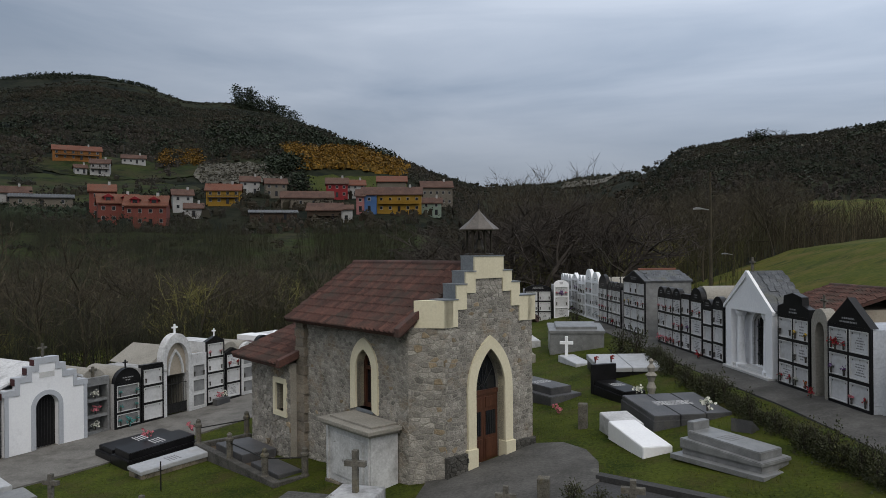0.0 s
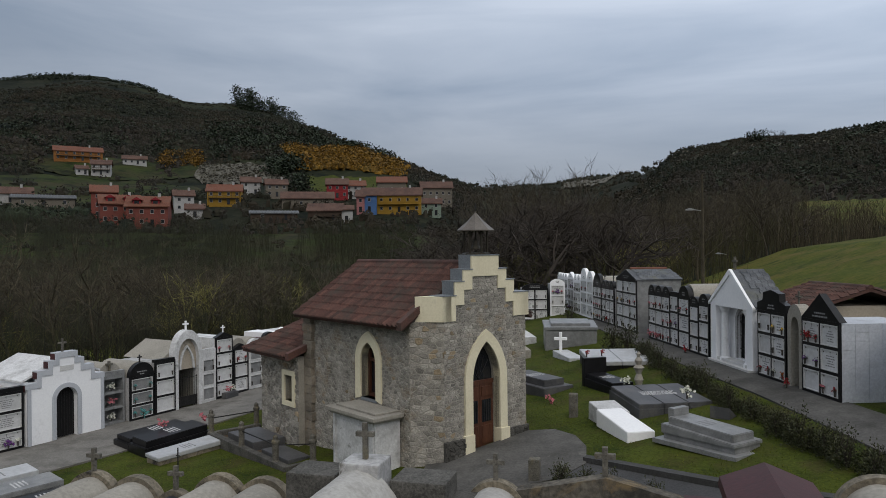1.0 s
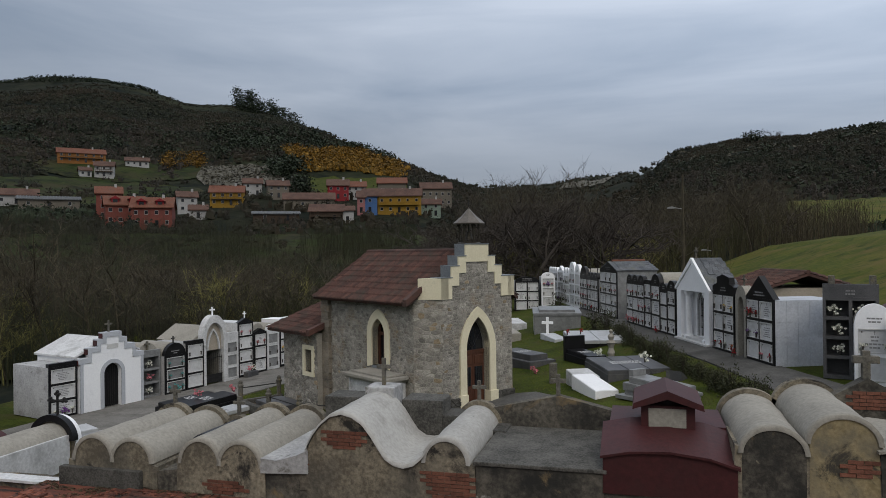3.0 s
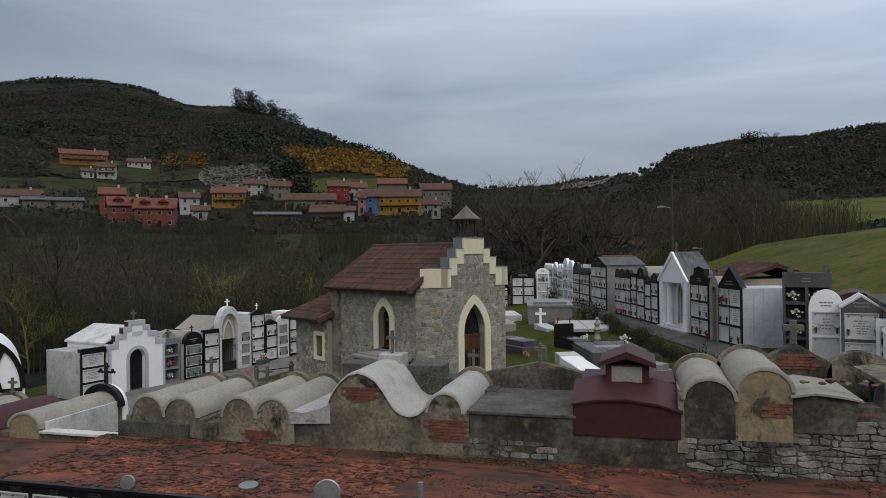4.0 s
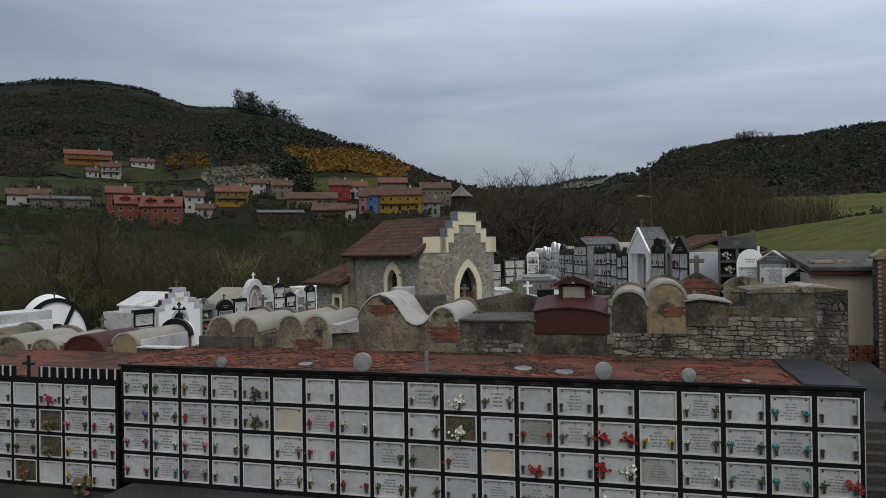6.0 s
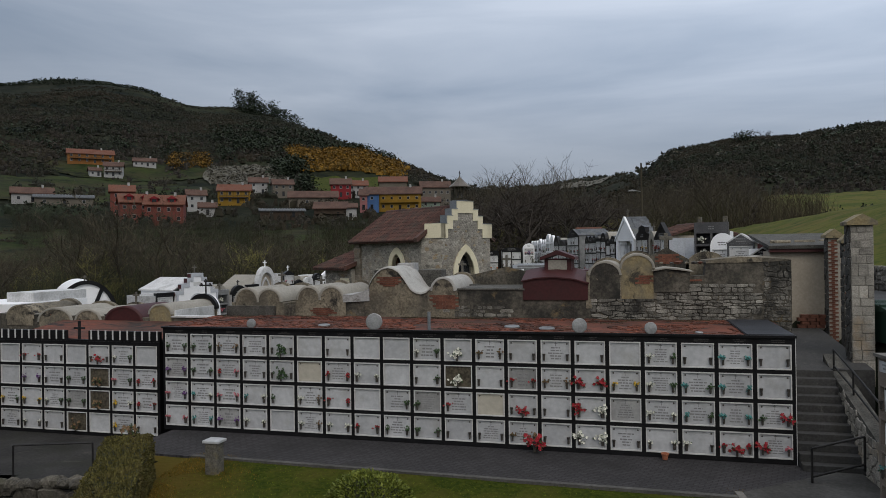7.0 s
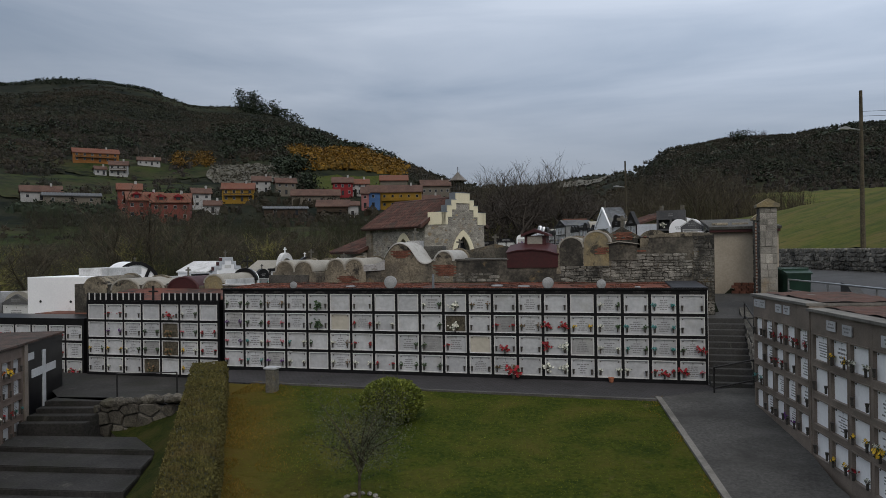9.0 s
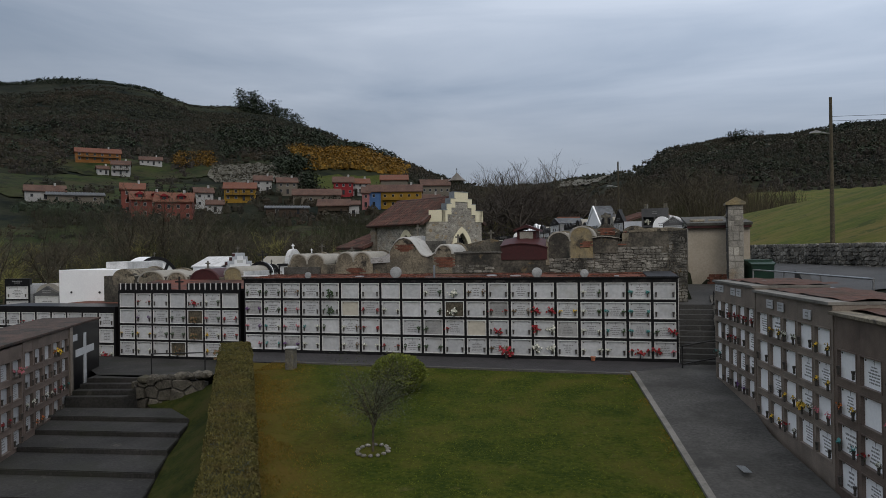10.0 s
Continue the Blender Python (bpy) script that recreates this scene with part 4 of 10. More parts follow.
def tiled_slope(owner, m, w, ln, seed, cols=0.22, course=0.36, material="tile"):
    """Curved roof tiles in courses: x along the eave, y up the slope."""
    rng = random.Random(seed)
    nx, ny = max(1, round(w / cols)), max(1, round(ln / course))
    dx, dy = w / nx, ln / ny
    v, f = [], []
    for j in range(ny):
        for i in range(nx):
            b0 = len(v)
            jig = rng.uniform(-0.008, 0.008)
            for yy, zz in ((j * dy - 0.03, 0.045), ((j + 1) * dy + 0.01, 0.012)):
                for k in range(7):
                    u = k / 6
                    v.append(m @ Vector(((i + u) * dx + jig, yy, zz + 0.075 * max(0.0, math.sin(math.pi * min(1, u / 0.62))) - 0.012 * (u > 0.7))))
            for k in range(6):
                f.append((b0 + k, b0 + k + 1, b0 + 8 + k, b0 + 7 + k))
            lip = len(v)
            for k in range(7):
                p = v[b0 + k]
                v.append(p - (m.to_3x3() @ Vector((0, 0, 0.03))))
            for k in range(6):
                f.append((lip + k, lip + k + 1, b0 + k + 1, b0 + k))
    me = bpy.data.meshes.new("roof_tiles")
    me.from_pydata(v, [], f)
    ob = piece("roof_tiles", me, material, owner)
    ob["kind"] = "stuff"
    return ob


def gable_roof(owner, x_e, x_r, z_e, z_r, y0, y1, seed, thick=0.1, slopes=(1, -1), material="tile", ridge=True):
    """Roof slabs with tiles on both slopes; x_e the eave's x, x_r the ridge's."""
    run, rise = abs(x_r - x_e), z_r - z_e
    ang, ln = math.degrees(math.atan2(rise, run)), math.hypot(run, rise)
    for sgn in slopes:
        ex = x_e if sgn > 0 else 2 * x_r - x_e
        m = pose(ex, y0, z_e) @ pose(0, 0, 0, 0, 0, 90) if sgn < 0 else pose(ex, y1, z_e) @ pose(0, 0, 0, 0, 0, -90)
        m = m @ pose(0, 0, 0, ang)
        bm = B()
        box(bm, 0, 0, -thick, y1 - y0, ln, 0)
        bm.transform(m)
        slab = part("roof_slab", bm, material, owner)
        tiled_slope(slab, m, y1 - y0, ln, seed + sgn, material=material)
    if ridge:
        n = max(2, round((y1 - y0) / 0.4))
        for k in range(n):
            a = y0 + (y1 - y0) * k / n
            bm = B()
            prism(bm, [(x_r + x, z_r + z) for x, z in arc(0, 0.0, 0.12, 0, 180, 6)], a - 0.02, a + (y1 - y0) / n)
            part("ridge_tile", bm, material, owner)


gable_roof(chapel, -1.05, MID, 5.98, RIDGE_Z, 0.55, LEN + 0.2, 5)
# rake tiles at the roof's front edge
bm = B()
k = (RIDGE_Z - 5.98) / (MID + 1.05)
prism(bm, [(-1.1, 5.9), (-0.35, 5.9 + 0.75 * k), (-0.35, 6.12 + 0.75 * k), (-1.1, 6.12)], 0.5, 0.72)
part("rake_tile", bm, "tile", chapel)
# quoin pier on the far corner
bm = B()
box(bm, SIDE - 0.12, LEN - 0.45, GROUND, SIDE + 0.2, LEN + 0.05, EAVE)
pier = part("corner_pier", bm, "mortar", chapel)
for k in range(16):
    bm = B()
    a = 0.06 * (k % 2)
    box(bm, SIDE - 0.16, LEN - 0.52 + a, GROUND + 0.3 * k + 0.006, SIDE + 0.1, LEN + 0.08 - a, GROUND + 0.3 * (k + 1) - 0.006, 0.015)
    part("quoin", bm, "quoin", pier)
# bell turret
bm = B()
for a in range(6):
    c, s = 0.34 * math.cos(radians(60 * a + 15)), 0.34 * math.sin(radians(60 * a + 15))
    tube(bm, (MID + c, 0.36 + s, 7.97), (MID + c, 0.36 + s, 8.75), 0.035, n=6)
    tube(bm, (MID + c, 0.36 + s, 8.5), (MID + 0.5 * c, 0.36 + 0.5 * s, 8.72), 0.02, n=5)
lathe(bm, [(0.42, 7.97), (0.42, 8.03), (0.36, 8.06)], 8, (MID, 0.36, 0))
turret = part("bell_turret", bm, "bronze", chapel, "dark metal bell turret")
bm = B()
lathe(bm, [(0.56, 8.70), (0.57, 8.73), (0.28, 8.98), (0.03, 9.24), (0.02, 9.3)], 8, (MID, 0.36, 0))
part("turret_roof", bm, "sheet_brown", turret, "eight-sided brown-grey metal cap")
bm = B()
lathe(bm, [(0.16, 8.16), (0.155, 8.19), (0.11, 8.28), (0.085, 8.42), (0.03, 8.47), (0.02, 8.7)], 12, (MID, 0.36, 0))
part("bell", bm, "bronze", turret, "bronze bell")
bm = B()
box(bm, MID - 0.012, 0.348, 9.28, MID + 0.012, 0.372, 9.55)
box(bm, MID - 0.07, 0.35, 9.42, MID + 0.07, 0.37, 9.445)
part("cross", bm, "iron", turret)

# ---- flowers ----
def blossom_bunch(seed, n, spread, size, height):
    """Small cupped blossoms of five petals each, and leaves, as two meshes."""
    rng = random.Random(seed)
    v, f, lv, lf = [], [], [], []
    for _ in range(n):
        c = Vector((rng.gauss(0, spread), rng.gauss(0, spread * 0.6), height + rng.gauss(0, spread * 0.8)))
        nrm = Vector((rng.uniform(-0.7, 0.7), -0.8, rng.uniform(-0.1, 0.9))).normalized()
        u = nrm.orthogonal().normalized()
        w = nrm.cross(u)
        s = size * rng.uniform(0.7, 1.25)
        for k in range(5):
            a, b = 1.2566 * k, 1.2566 * (k + 0.9)
            i = len(v)
            v += [c, c + (u * math.cos(a) + w * math.sin(a)) * s + nrm * s * 0.25, c + (u * math.cos((a + b) / 2) + w * math.sin((a + b) / 2)) * s * 1.25 + nrm * s * 0.5, c + (u * math.cos(b) + w * math.sin(b)) * s + nrm * s * 0.25]
            f.append((i, i + 1, i + 2, i + 3))
        for _ in range(2):
            d = Vector((rng.uniform(-1, 1), rng.uniform(-0.8, 0.2), rng.uniform(-0.7, 0.5))).normalized()
            p = c - nrm * s * 0.5
            e = d.orthogonal().normalized() * s * 0.4
            i = len(lv)
            lv += [p, p + d * s + e, p + d * s * 2.2, p + d * s - e]
            lf.append((i, i + 1, i + 2, i + 3))
    ms = []
    for nm, a, b in (("blossoms", v, f), ("leaves", lv, lf)):
        me = bpy.data.meshes.new(nm)
        me.from_pydata([tuple(p) for p in a], [], b)
        ms.append(me)
    return ms


def vase_mesh():
    bm = B()
    lathe(bm, [(0.022, 0.0), (0.03, 0.02), (0.028, 0.10), (0.042, 0.17), (0.045, 0.18)], 8)
    me = bpy.data.meshes.new("vase")
    bm.to_mesh(me)
    bm.free()
    me.materials.append(M["vase"])
    return me


VASE = vase_mesh()
BUNCH = {}


def bouquet(kind, m, colour, big=False, vase=True, seed=0):
    """Cut flowers in a small wall vase, or a fuller arrangement."""
    key = (colour, big, seed % 3)
    if key not in BUNCH:
        a, b = blossom_bunch(hash_of(colour) + 7 * (seed % 3) + big, 26 if big else 11, 0.085 if big else 0.045, 0.034 if big else 0.026, 0.2)
        a.materials.append(M[colour])
        b.materials.append(M["stem"])
        BUNCH[key] = (a, b)
    names = {"flower_white": "white", "stem": "faded green"}
    ob = thing("flower_bouquet", m, "small bunch of " + names.get(colour, colour) + " flowers in a vase on a niche" if not big else "full arrangement of " + names.get(colour, colour) + " flowers at a tomb", "flowers", kind)
    if vase:
        piece("vase", VASE, None, ob)
    piece("blossoms", BUNCH[key][0], None, ob)
    piece("leaves", BUNCH[key][1], None, ob)
    return ob


def hash_of(word):
    return sum(ord(c) * (i + 3) for i, c in enumerate(word))


PALETTE = ["red", "flower_white", "pink", "flower_white", "yellow", "red", "teal", "purple", "orange", "pink"]

# ---- niches ----
def text_bars(owner, x0, x1, z0, z1, y, rng, lines, material="bars"):
    """Unreadable engraved lines as thin bars."""
    bm = B()
    dz = (z1 - z0) / lines
    for k in range(lines):
        w = (x1 - x0) * rng.uniform(0.35, 0.95)
        c = (x0 + x1) / 2
        z = z1 - (k + 0.5) * dz
        a = c - w / 2
        while a < c + w / 2:
            b = min(c + w / 2, a + rng.uniform(0.04, 0.13))
            box(bm, a, y - 0.002, z - dz * 0.23, b, y + 0.001, z + dz * 0.23)
            a = b + 0.018
    ob = part("engraving", bm, material, owner)
    ob["kind"] = "stuff"
    return ob


FLOWER = {"r": "red", "w": "flower_white", "p": "pink", "y": "yellow", "t": "teal", "u": "purple", "o": "dried", "g": "stem"}


def niche_front(owner, x0, z0, w, h, y, rng, recess=0.05, slab="marble", frame="marble_frame", words=0.55, knobs=True, m=None, flowers=0.5, colours=None, group="", cell=""):
    """One niche: a raised frame, a slab set back in it, engraving, studs, and flowers that stand before it.

    cell: first letter the slab (w lettered, b blank, h blank with holders, d dull lettered, c cream, k glazed), then the flowers before it (left, right, a big one in the middle; - for none)."""
    bm = B()
    t = 0.03
    for a, b, c, d in ((x0, z0, x0 + w, z0 + t), (x0, z0 + h - t, x0 + w, z0 + h), (x0, z0 + t, x0 + t, z0 + h - t), (x0 + w - t, z0 + t, x0 + w, z0 + h - t)):
        box(bm, a, y - 0.012, b, c, y + recess, d)
    fr = part("niche_frame", bm, frame, owner)
    lettered = rng.random() < words
    if cell:
        lettered = cell[0] in "wd"
        slab = {"d": "old_marble", "c": "cream_marble", "k": "shadow_glass"}.get(cell[0], slab)
        knobs = cell[0] != "b"
    bm = B()
    box(bm, x0 + t, y + recess * 0.6, z0 + t, x0 + w - t, y + recess + 0.01, z0 + h - t)
    sl = part("niche_slab", bm, slab, owner)
    ys = y + recess * 0.6
    if lettered:
        bm = B()
        cx, cz = x0 + w / 2, z0 + h * 0.84
        box(bm, cx - 0.008, ys - 0.002, cz - 0.06, cx + 0.008, ys + 0.001, cz + 0.06)
        box(bm, cx - 0.035, ys - 0.002, cz + 0.015, cx + 0.035, ys + 0.001, cz + 0.03)
        part("engraved_cross", bm, "bars", sl)
        text_bars(sl, x0 + w * 0.2, x0 + w * 0.8, z0 + h * 0.16, z0 + h * 0.74, ys, rng, rng.choice((4, 5, 5, 6)))
    if knobs:
        for sx in (0.12, 0.88):
            bm = B()
            lathe(bm, [(0.022, 0), (0.022, 0.012), (0.008, 0.02)], 8)
            bm.transform(pose(x0 + w * sx, ys, z0 + h * 0.86, 90))
            part("stud", bm, "vase", sl)
    base = m or Matrix()
    group = group or "niche flowers"
    holders = False
    if cell:
        mark = (cell + "---")[1:4]
        for sx, c in ((0.13, mark[0]), (0.87, mark[1])):
            if c != "-":
                big = c.isupper()
                bouquet(group, base @ pose(x0 + w * sx, y - 0.03, z0 + h * 0.14) @ Matrix.Scale(1.05 if big else 0.95, 4), FLOWER[c.lower()], big, True, rng.randrange(3))
        if mark[2] != "-":
            bouquet(group, base @ pose(x0 + w * 0.5, y - 0.08, z0 + 0.02), FLOWER[mark[2].lower()], True, True, rng.randrange(3))
        holders = cell[0] == "h" or (cell[0] == "w" and mark == "---")
    elif rng.random() < flowers:
        c1 = rng.choice(colours or PALETTE)
        c2 = c1 if rng.random() < 0.75 else rng.choice(PALETTE)
        for sx, c in ((0.14, c1), (0.86, c2)):
            bouquet(group, base @ pose(x0 + w * sx, y - 0.03, z0 + 0.03), c, False, True, rng.randrange(3))
        if rng.random() < 0.14:
            bouquet(group, base @ pose(x0 + w * 0.5, y - 0.09, z0 + 0.0), rng.choice(colours or PALETTE), True, True, rng.randrange(3))
    else:
        holders = rng.random() < 0.6
    if holders:
        for sx in (0.11, 0.89):
            ob = piece("vase_holder", VASE, None, sl)
            ob.matrix_basis = pose(x0 + w * sx, y - 0.025, z0 + h * 0.14)
    return fr


def grid_body(owner, name, xs, zs, y0, y1, material, x0, x1, z0, z1, rec=0.05, below=0.0):
    """The frame of a niche block: bars round openings xs by zs, and a solid core behind."""
    bm = B()
    box(bm, x0, y0 + rec + 0.01, z0 - below, x1, y1, z1)
    edges = [x0] + [v for a in xs for v in a] + [x1]
    for k in range(0, len(edges), 2):
        box(bm, edges[k], y0, z0 - below, edges[k + 1], y0 + rec + 0.012, z1)
    hz = [z0] + [v for a in zs for v in a] + [z1]
    for k in range(0, len(hz), 2):
        for a, b in xs:
            box(bm, a, y0 + 0.002, hz[k] - (below if k == 0 else 0), b, y0 + rec + 0.012, hz[k + 1])
    return part(name, bm, material, owner)


def niche_block(name, m, cols, rows, pw, ph, depth, seed, label, material="black", side=None, z_base=0.12, head=0.14, gap=0.10, flowers=0.5, words=0.55, group="", slab="marble", margin=0.10, colours=None, recess=0.05, frame="marble_frame", below=0.0, cells=None):
    """A wall of burial niches: cols by rows openings of pitch pw by ph."""
    rng = random.Random(seed)
    ob = thing(name, m, label, "niche wall")
    w = cols * pw + 2 * margin - gap
    h = z_base + rows * ph - gap + head
    xs = [(margin + i * pw, margin + i * pw + pw - gap) for i in range(cols)]
    zs = [(z_base + j * ph, z_base + j * ph + ph - gap) for j in range(rows)]
    grid_body(ob, "body", xs, zs, 0.0, depth, material, 0.0, w, 0.0, h, recess, below)
    marks = [row.split() for row in cells[::-1]] if cells else []
    for j, z in enumerate(zs):
        for i, x in enumerate(xs):
            niche_front(ob, x[0], z[0], x[1] - x[0], z[1] - z[0], 0.0, rng, m=m, flowers=flowers, words=words, group=group or "niche flowers", slab=slab, colours=colours, recess=recess, frame=frame, cell=marks[j][i] if marks else "")
    return ob, w, h


# the long wall of niches and its lower neighbour
MAIN = pose(-9.895, 3.37, 0.02)
main_block, MW, MH = niche_block("niche_wall", MAIN, 20, 4, 0.897, 0.735, 3.2, 21, "long black granite niche wall with white marble slabs and flowers", group="flowers on the long niche wall", z_base=0.14, head=0.16, margin=0.085, gap=0.105, cells=(
    "wgg wgg woo w h--g b h b b wwg b--W woo h w h b wwg h wtt h",
    "duu wgg wrp w h--g c wrr hww b h-g k--W h drr woo hRR wyy wwg wtg wtt h",
    "wpu wtw wpp htw bg wwo hrr b w-g dg- wr- c h--R h hRW d www wtg wtt wgR",
    "hpp wtt duu hww b wwo hww hrr wgg hgg h w woo h hWW w hww hw- hrrR wRp"))
LEFTB = pose(-16.65, 3.72, -0.45)
left_block, LW, LH = niche_block("niche_wall", LEFTB, 7, 4, 0.895, 0.735, 2.9, 22, "lower black niche wall with white slabs and a finned parapet", group="flowers on the lower niche wall", z_base=0.14, head=0.12, margin=0.1, cells=(
    "b hrr h b h--R wwg b",
    "b huu w wgg k--o wpg wrr",
    "wyg hyy wwg dgg k--o wyw wrr",
    "w hww h k--o b wyg h"))

# ---- roof of the niche walls ----
bm = B()
xs = [-10.02 + 0.35 * i for i in range(55)]
sheet(bm, [min(x, 8.13) for x in xs if x < 8.4], [3.34 + 0.3 * j for j in range(12)], lambda x, y: 3.178 + 0.028 * (y - 3.3) + 0.012 * noise.noise((x * 1.3, y * 1.3, 4)))
top = part("roof", bm, "red_roof", main_block, "flat roof with flaking red paint and moss")
bm = B()
box(bm, -0.04, -0.05, MH, MW + 0.03, 0.05, MH + 0.06)
part("edge_strip", bm, "black", main_block)
bm = B()
box(bm, MW, -0.01, 0.0, MW + 0.014, 3.2, MH)
part("end_panel", bm, "marble_frame", main_block, "pale edge of the end wall")
top.matrix_parent_inverse = MAIN.inverted()
bm = B()
rng = random.Random(9)
for k in range(0, 20):
    text_bars(main_block, 0.35 + k * 0.897, 0.8 + k * 0.897, MH - 0.13, MH - 0.04, -0.001, rng, 2, "faint")
bm.free()
# dark sheet over the roof's east end
bm = B()
prism(bm, [(6.85, 6.5), (8.0, 6.5), (8.14, 3.42), (7.0, 3.42)], 3.19, 3.23, "z")
for v in bm.verts:
    v.co.z += 0.028 * (v.co.y - 3.3)
bmesh.ops.bevel(bm, geom=bm.edges[:], offset=0.02, segments=2, affect="EDGES")
tagged(part("roof_sheet", bm, "lead"), "dark bitumen sheet laid over the niche roof's end", "roof sheet")

# bare round ends of ventilation drums and lids on the roof
def vent_disc(x, y, r, tilt):
    z = 3.185 + 0.028 * (y - 3.3)
    ob = thing("vent_disc", pose(x, y, z), "round metal disc standing on the niche roof" if tilt else "round metal lid lying on the niche roof", "vent disc", "discs on the niche roof")
    bm = B()
    lathe(bm, [(r * 0.9, -0.02), (r, -0.015), (r, 0.012), (r * 0.93, 0.022), (0.01, 0.03)], 28)
    bm.transform(pose(0, 0, r if tilt else 0.04, 84 if tilt else 4, 0, 12))
    part("disc", bm, "steel", ob)
    bm = B()
    box(bm, -0.04, 0.0, -0.03, 0.04, 0.07, 0.1 if tilt else 0.03)
    part("bracket", bm, "iron", ob)


for x, y, r, tilt in ((-6.87, 3.45, 0.14, 1), (-2.93, 3.45, 0.24, 1), (2.88, 3.45, 0.2, 1), (4.7, 3.42, 0.16, 1), (-4.76, 4.05, 0.18, 0), (0.92, 4.31, 0.22, 0), (1.94, 4.03, 0.22, 0), (5.9, 3.6, 0.1, 0)):
    vent_disc(x, y, r, tilt)
stub = thing("vent_pipe", pose(-1.3, 3.5, 3.17), "short grey metal pipe standing on the roof", "pipe")
bm = B()
tube(bm, (0, 0, -0.05), (0, 0, 0.55), 0.045, n=10)
part("pipe", bm, "zinc", stub)
# finned parapet of the lower wall, its roof and iron cross
bm = B()
box(bm, 0.0, 0.02, LH, LW, 0.12, LH + 0.05)
for a, b in ((0.02, 2.75), (3.65, LW - 0.02)):
    box(bm, a, 0.02, LH + 0.05, b, 0.14, LH + 0.34)
part("parapet", bm, "black", left_block)
for a, b, n in ((0.02, 2.75, 10), (3.65, LW - 0.02, 10)):
    for k in range(n):
        bm = B()
        x = a + 0.12 + (b - a - 0.2) * k / (n - 1)
        box(bm, x - 0.022, 0.0, LH + 0.06, x + 0.022, 0.025, LH + 0.36)
        part("fin", bm, "marble_frame", left_block)
bm = B()
sheet(bm, [0.3 * i for i in range(22)], [0.15 + 0.3 * j for j in range(11)], lambda x, y: LH + 0.04 + 0.12 * y + 0.05 * noise.noise((x, y, 7)))
part("roof", bm, "red_roof", left_block, "flat roof with red paint, moss and soil")


def cross(m, h, w, t, material, label, group="", arms="plain", base=None):
    ob = thing("cross", m, label, "cross", group)
    bm = B()
    z = h * 0.68
    if arms == "plain":
        box(bm, -t / 2, -t / 2, 0, t / 2, t / 2, h, t * 0.1)
        box(bm, -w / 2, -t / 2 - 0.002, z - t / 2, w / 2, t / 2 + 0.002, z + t / 2, t * 0.1)
    else:
        for a, b in (((0, 0, 0), (0, 0, h)), ((-w / 2, 0, z), (w / 2, 0, z))):
            tube(bm, a, b, t / 2, n=8)
        for c in ((0, 0, h), (-w / 2, 0, z), (w / 2, 0, z)):
            for d in ((t * 0.9, 0), (-t * 0.9, 0), (0, t)):
                bmesh.ops.create_icosphere(bm, subdivisions=1, radius=t * 0.75, matrix=Matrix.Translation((c[0] + d[0], 0, c[2] + d[1])))
    part("shaft", bm, material, ob)
    if base:
        bm = B()
        box(bm, -base[0] / 2, -base[1] / 2, -base[2], base[0] / 2, base[1] / 2, 0.0, 0.02)
        part("base", bm, material, ob)
    return ob


cross(pose(-13.45, 3.85, 2.55), 0.75, 0.4, 0.07, "iron", "black iron cross in the gap of the parapet")

# ---- old retaining wall and barrel-vault tombs ----
WY = 6.65
bm = B()
topline = [(-19.9, 3.25), (-13.0, 3.15), (-9.5, 3.17), (-9.45, 3.55), (-7.6, 3.6), (-6.9, 3.7), (-5.2, 3.75), (-4.3, 3.9), (-1.3, 3.95), (0.9, 3.98), (2.9, 4.25), (4.88, 4.55), (5.0, 4.72), (5.8, 4.70), (5.83, 4.55), (6.3, 4.6), (6.34, 5.0), (7.3, 5.09), (8.0, 5.02), (8.66, 5.04)]
for (xa, za), (xb, zb) in zip(topline, topline[1:]):
    n = max(1, round((xb - xa) / 0.35))
    for k in range(n):
        a, b = xa + (xb - xa) * k / n, xa + (xb - xa) * (k + 1) / n
        ja, jb = [0.04 * noise.noise((q * 3, 2, 0)) for q in (a, b)]
        za2, zb2 = za + (zb - za) * k / n + ja, za + (zb - za) * (k + 1) / n + jb
        prism(bm, [(a, -0.3), (b, -0.3), (b, zb2), (a, za2)], WY, WY + 0.55)
bmesh.ops.remove_doubles(bm, verts=bm.verts[:], dist=0.001)
old_wall = setting("wall_retaining", bm, "old_wall", "old stained stone retaining wall with flaking render", "wall")
# bared stone patches in the render
for x0, z0, w, h, sd in ((4.9, 3.2, 3.0, 1.15, 31), (2.95, 3.25, 1.95, 0.8, 32), (-2.2, 3.3, 2.9, 0.36, 33)):
    stone_wall(old_wall, pose(x0, WY - 0.004, z0), w, h, 0.25, 0.115, sd, (lambda w_, h_, s_: lambda px, pz: abs(px / w_ - 0.5) + 0.35 * abs(pz / h_ - 0.5) + 0.3 * noise.noise((px * 1.7, pz * 2.2, s_)) < 0.6)(w, h, sd), "wall_stone", 0.022, 60, 0.007)
stone_wall(old_wall, pose(7.9, WY - 0.004, 0.4), 0.75, 4.6, 0.2, 0.12, 35, None, "wall_stone", 0.02, 20, 0.008)


def brick_patch(owner, x, z, w, h, y, seed):
    """Bricks laid bare: courses with ragged ends."""
    rng = random.Random(seed)
    for j in range(int(h / 0.065)):
        off = 0.11 * (j % 2)
        for i in range(int(w / 0.22) + 1):
            px = -w / 2 + i * 0.22 + off
            pz = j * 0.065
            if abs(px + 0.1) / (w / 2) + abs(pz / h - 0.5) * 0.8 + rng.uniform(-0.2, 0.2) < 1.0:
                bm = B()
                box(bm, x + px + 0.005, y - 0.02 * rng.uniform(0.5, 1.2), z + pz + 0.005, x + px + 0.215, y + 0.02, z + pz + 0.06)
                part("brick", bm, "brick", owner)


